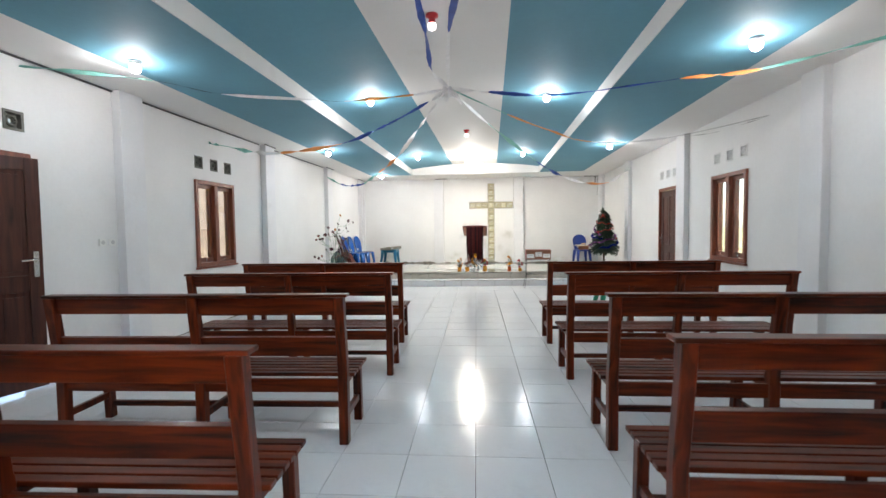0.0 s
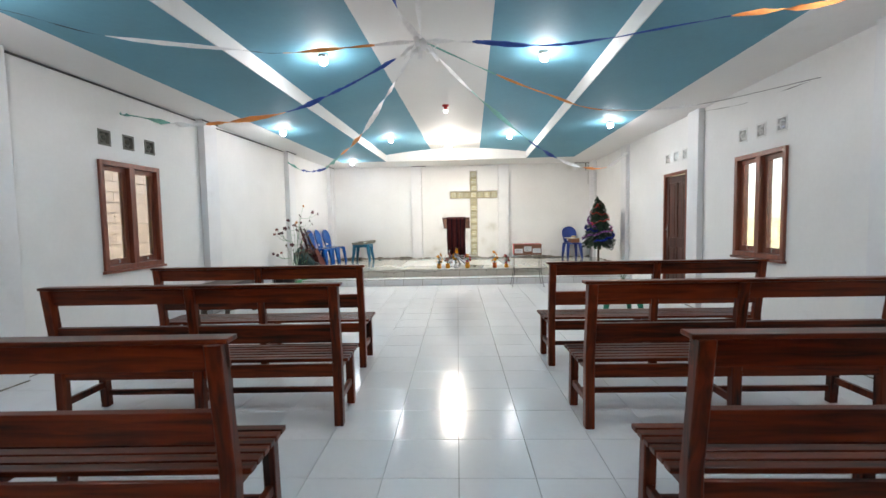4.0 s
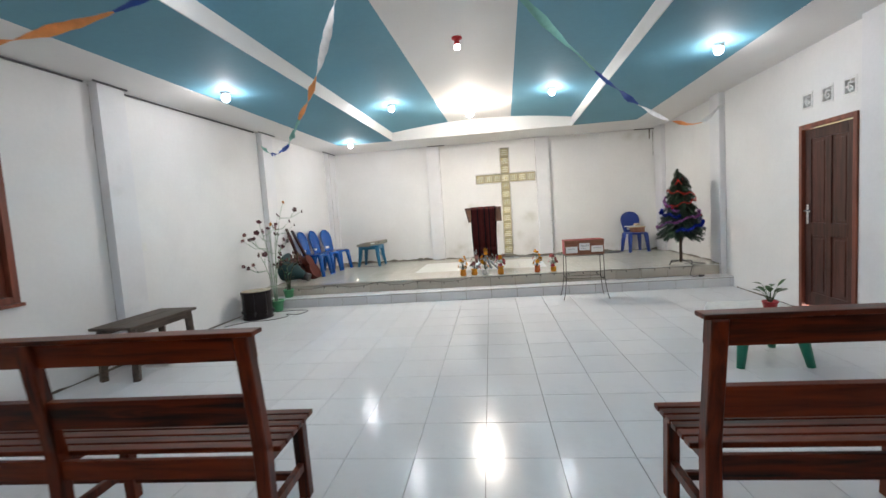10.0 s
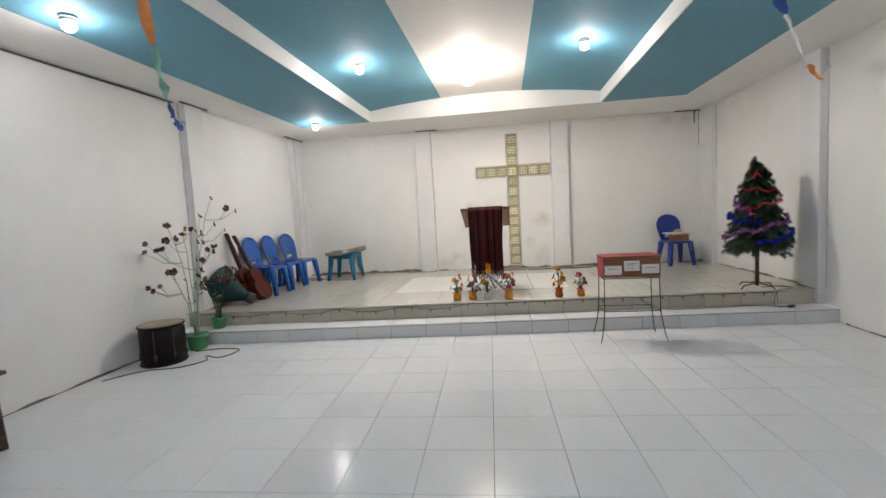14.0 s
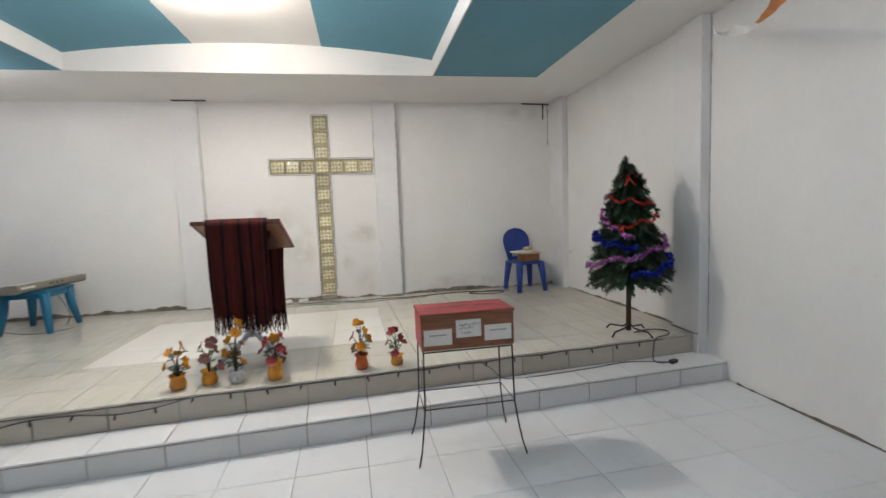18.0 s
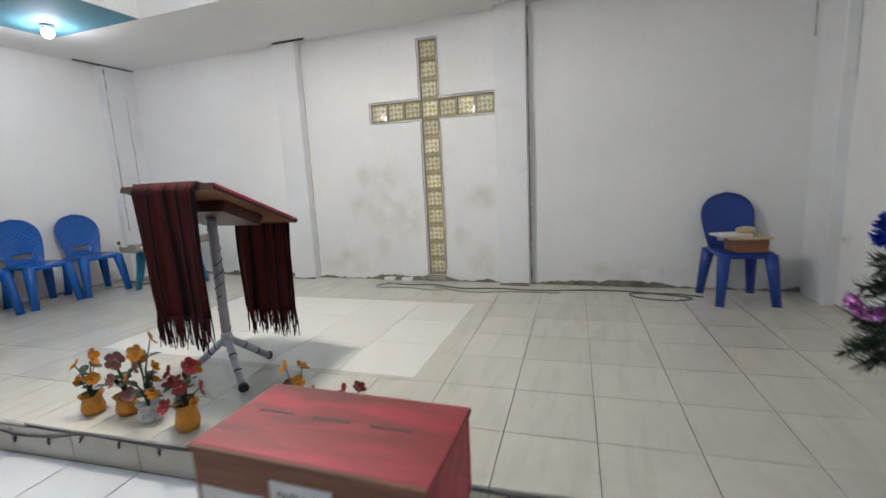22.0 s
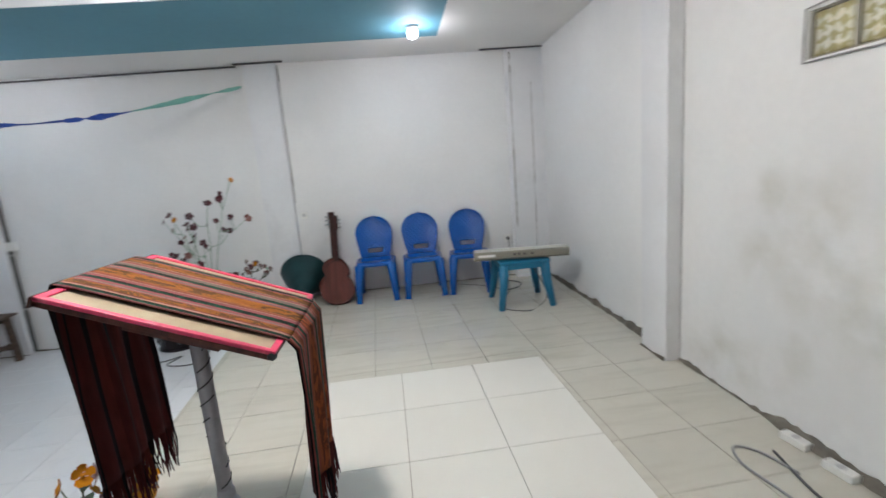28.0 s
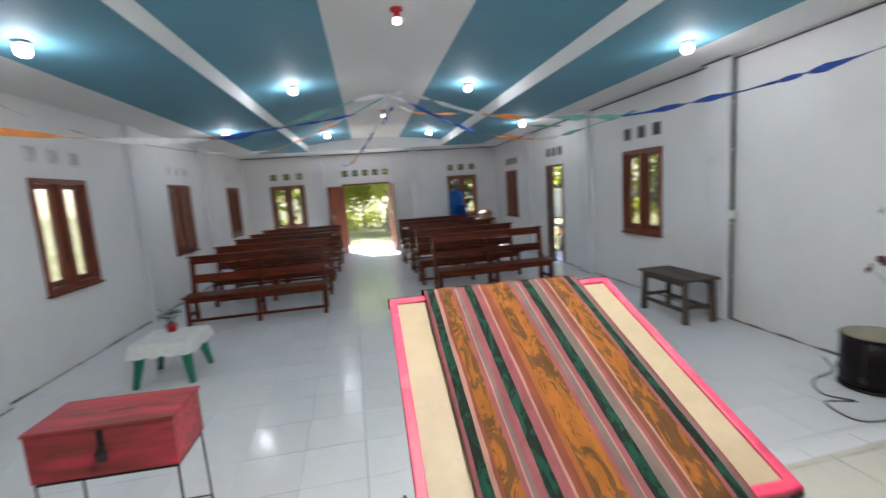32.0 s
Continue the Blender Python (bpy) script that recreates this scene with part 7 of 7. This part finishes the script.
def tree(x, y, h, crown, seed, label="pale-trunked tree with sunlit green crown"):
    r = random.Random(seed)
    t = thing("tree", label, "tree", x, y, -0.2)
    top = (r.uniform(-0.3, 0.3), r.uniform(-0.3, 0.3), h)
    bm = B()
    pts = [(top[0] * k / 6 + r.uniform(-0.05, 0.05), top[1] * k / 6 + r.uniform(-0.05, 0.05), h * k / 6) for k in range(7)]
    tube(bm, pts, [0.14 * (1 - 0.12 * k) for k in range(7)], 8)
    clumps = []
    for k in range(7):
        a = r.uniform(0, 6.3)
        z0 = h * r.uniform(0.45, 0.9)
        e = (math.cos(a) * crown * r.uniform(0.5, 0.95), math.sin(a) * crown * r.uniform(0.5, 0.95), z0 + r.uniform(0.3, 1.2))
        b0 = (top[0] * z0 / h, top[1] * z0 / h, z0)
        tube(bm, [b0, tuple((p + q) / 2 + 0.08 for p, q in zip(b0, e)), e], [0.06, 0.04, 0.015], 6)
        clumps.append(e)
    part("trunk", bm, M_BARK, t)
    bm = B()
    for e in clumps + [top]:
        leaf_cloud(bm, e, crown * 0.55, 330, 0.13, r)
    part("crown", bm, M_FOLIAGE, t)


for i, (x, y, h, c) in enumerate(((-0.6, -8.5, 3.4, 1.7), (1.9, -9.5, 3.0, 1.8), (0.6, -13, 5.0, 2.6), (4.2, -8, 3.4, 1.9), (-3.6, -8.5, 3.6, 2.0), (-2.4, -13, 5, 2.6), (4, -14, 5, 2.8),
                                  (-8.5, -3, 4, 2.2), (-9.5, 1.2, 4, 2.2), (-11, 4.0, 4.5, 2.3), (16, 1, 3.4, 2), (18, 9, 3.6, 2.2), (17, 16, 3.2, 2.0), (19, 22, 4.0, 2.4))):
    tree(x, y, h, c, 100 + i)


def shrub(x, y, r0, seed):
    r = random.Random(seed)
    bm = B()
    for k in range(5):
        leaf_cloud(bm, (r.uniform(-r0, r0), r.uniform(-r0, r0), r.uniform(0.2, r0)), r0 * 0.6, 150, 0.09, r)
    for k in range(4):
        tube(bm, [(0, 0, 0), (r.uniform(-r0, r0) * 0.6, r.uniform(-r0, r0) * 0.6, r0 * 0.8)], [0.02, 0.008], 5)
    ob = part("shrub", bm, M_FOLIAGE)
    ob.location = (x, y, -0.16)
    tagged(ob, "leafy green shrub on dry grass", "shrub")


for i, (x, y, r0) in enumerate(((-1.8, -6.5, 0.7), (2.6, -7, 0.8), (1.0, -10.5, 1.0), (-0.4, -11, 1.1), (3.4, -10.5, 1.1), (-4.2, -6, 0.9), (5.2, -6, 0.9), (-7, 0.5, 0.9), (-7.6, 3.2, 0.8), (11.2, 3.5, 0.9), (11.6, 9.4, 1.0), (11.2, 13.5, 0.9), (12, 18, 1.0))):
    shrub(x, y, r0, 300 + i)

structure("garden_wall", box(B(), -16, -8.2, -9.6, -9.45, -0.3, 1.35), M_CONC, "low pale rendered wall across the yard", "wall")

# dense woodland behind the yard
r = random.Random(77)
bm = B()
for k in range(95):
    if k < 62:
        c = (r.uniform(-16, 16), r.uniform(-21, -16.5), r.uniform(0.5, 7.0))
    else:
        c = (r.uniform(-18, -14.5), r.uniform(-10, 9), r.uniform(0.5, 6.0))
    leaf_cloud(bm, c, 2.0, 110, 0.3, r)
ob = part("woods", bm, M_WOODS)
tagged(ob, "dense dark green woodland behind the yard", "trees", kind="stuff")

# neighbour's wall of pale blocks
nw = thing("neighbour_wall", "pale concrete block wall beside the hall", "wall", kind="structure")
part("wall_core", box(B(), -6.6, -6.45, 8.4, 17.0, -0.2, 3.2), M_MORTAR, nw)
me = mesh_of("block", box(B(), -0.02, 0.02, -0.193, 0.193, -0.093, 0.093), M_BLOCKWALL)
for r in range(16):
    for k in range(20):
        ob = new("block", me)
        ob.parent = nw
        ob.location = (-6.44, 8.6 + k * 0.4 + (0.2 if r % 2 else 0), -0.1 + r * 0.2)

# unseen wall added behind the cross so its blocks glow yellow
structure("yard_wall", box(B(), -4, 6, 17.6, 17.75, -0.2, 4.6), M_OCHRE, "unseen ochre wall added to tint the glass cross", "wall")

# ---- floor pieces ----
bm = B()
box(bm, -0.1992, 0.1992, -0.2068, 0.2068, -0.012, 0.0, 0.0)
TILE_MESH = mesh_of("tile", bm, M_TILE)
TP, TQ = 0.402, 0.4172
turn = radians(1.87)
ca, sa = math.cos(turn), math.sin(turn)
floor_ob = bpy.data.objects["floor"]
rest = B()


count = 0
for i in range(-12, 12):
    for k in range(-24, 8):
        u, v = (i + 0.5) * TP, (k + 0.5) * TQ
        cx, cy = 0.144 + ca * u - sa * v, 8.334 + sa * u + ca * v
        inside = XL + 0.22 < cx < XR - 0.22 and YB + 0.22 < cy < 10.8
        if inside and -2.2 < cx < 2.8 and 1.5 < cy < 10.9 and count < 300:
            ob = new("tile", TILE_MESH)
            ob.parent = floor_ob
            ob.matrix_basis = pose(cx, cy, 0, 0, 0, 1.87)
            count += 1
        else:
            trimmed(rest, [(cx + ca * a - sa * b, cy + sa * a + ca * b) for a, b in ((-0.1992, -0.2068), (0.1992, -0.2068), (0.1992, 0.2068), (-0.1992, 0.2068))], -0.012, 0.0)
tagged(part("floor_tiles", rest, M_TILE, floor_ob), kind="stuff")

stage_ob = bpy.data.objects["stage"]


def stage_piece(name, u0, u1, v0, v1, z0, z1, mat, shared=None):
    """A tile of the platform: whole ones share a mesh, the others are trimmed at the walls."""
    whole = all(XL < x < XR and y < YF for x, y in skewed(u0, u1, v0, v1))
    if whole and shared:
        ob = new(name, shared)
        ob.matrix_basis = STAGE_M @ pose((u0 + u1) / 2, (v0 + v1) / 2, 0)
    else:
        bm = trimmed(B(), skewed(u0, u1, v0, v1), z0, z1)
        if not bm.faces:
            bm.free()
            return
        ob = part(name, bm, mat)
    ob.parent = stage_ob


def slab_mesh(name, w, d, z0, z1, mat):
    return mesh_of(name, box(B(), -w / 2, w / 2, -d / 2, d / 2, z0, z1), mat)


g = 0.003
SP, U0 = 0.394, -0.007
SH = {"w": slab_mesh("riser_tile", SP - 2 * g, 0.008, 0.001, S1 - 0.0205, M_RISER), "t": slab_mesh("step_tile", SP - 2 * g, STEP_D - 0.004, S1 - 0.012, S1, M_TILE), "b": slab_mesh("riser_tile", SP - 2 * g, 0.008, S1 + 0.001, ST - 0.0205, M_BRISER)}
for k in range(-10, 10):
    a, b = U0 + k * SP + g, U0 + (k + 1) * SP - g
    stage_piece("riser_tile", a, b, 0.0, 0.008, 0.001, S1 - 0.0205, M_RISER, SH["w"])
    stage_piece("step_tile", a, b, 0.0, STEP_D - 0.004, S1 - 0.012, S1, M_TILE, SH["t"])
    stage_piece("riser_tile", a, b, STEP_D, STEP_D + 0.008, S1 + 0.001, ST - 0.0205, M_BRISER, SH["b"])


def cut(poly, p, q, side):
    """The part of a convex polygon on one side of the line p-q."""
    nx, ny = side * (p[1] - q[1]), side * (q[0] - p[0])
    out = []
    for a, b in zip(poly, poly[1:] + poly[:1]):
        da, db = nx * (a[0] - p[0]) + ny * (a[1] - p[1]), nx * (b[0] - p[0]) + ny * (b[1] - p[1])
        if da >= 0:
            out.append(a)
        if da * db < 0:
            f = da / (da - db)
            out.append((a[0] + f * (b[0] - a[0]), a[1] + f * (b[1] - a[1])))
    return out


def rect_of(m, u0, u1, v0, v1):
    return [tuple((m @ Vector((u, v, 0)))[:2]) for u, v in ((u0, v0), (u1, v0), (u1, v1), (u0, v1))]


def area(poly):
    return abs(sum(a[0] * b[1] - b[0] * a[1] for a, b in zip(poly, poly[1:] + poly[:1]))) / 2


FALL_M = Matrix.Translation((0, 11.44, ST)) @ Matrix.Rotation(-math.atan(FALL), 4, "X") @ Matrix.Translation((0, -11.44, -ST))
TU, TV, e = 0.376, 0.391, 0.0018
GRID_M = pose(1.249, 12.266, 0, 0, 0, 2.6)
PATCH_M = pose(-0.138, 12.99, 0, 0, 0, 1.4)
PW, PH = 2.37, 1.455
patch = rect_of(PATCH_M, -PW / 2, PW / 2, -PH / 2, PH / 2)
edge = rect_of(STAGE_M, -5, 5, STEP_D - 0.002, 5)
whole_tile = slab_mesh("stage_tile", TU - 2 * e, TV - 2 * e, ST - 0.012, ST, M_BEIGE)
for i in range(-14, 8):
    for k in range(-4, 7):
        tile = cut(rect_of(GRID_M, i * TU + e, (i + 1) * TU - e, k * TV + e, (k + 1) * TV - e), edge[0], edge[1], 1)
        if len(tile) < 3 or area(tile) < 0.0006:
            continue
        pieces, rest_of = [], tile
        for p, q in zip(patch, patch[1:] + patch[:1]):
            if len(rest_of) >= 3:
                pieces.append(cut(rest_of, p, q, -1))
                rest_of = cut(rest_of, p, q, 1)
        if len(rest_of) < 3 or area(rest_of) < 1e-5:
            pieces = [tile]
        for piece in pieces:
            if len(piece) < 3 or area(piece) < 0.0008:
                continue
            if area(piece) > (TU - 2 * e) * (TV - 2 * e) - 1e-5 and all(XL < x < XR and y < YF for x, y in piece):
                ob = new("stage_tile", whole_tile)
                ob.matrix_basis = FALL_M @ GRID_M @ pose((i + 0.5) * TU, (k + 0.5) * TV, 0)
            else:
                bm = trimmed(B(), piece, ST - 0.012, ST)
                if not bm.faces:
                    bm.free()
                    continue
                ob = part("stage_tile", bm, M_BEIGE)
                ob.matrix_basis = FALL_M
            ob.parent = stage_ob
cream = slab_mesh("cream_tile", PW / 5 - 0.0034, PH / 3 - 0.0034, ST - 0.012, ST, M_CREAM)
for i in range(5):
    for k in range(3):
        ob = new("cream_tile", cream)
        ob.parent = stage_ob
        ob.matrix_basis = FALL_M @ PATCH_M @ pose((i - 2) * PW / 5, (k - 1) * PH / 3, 0)
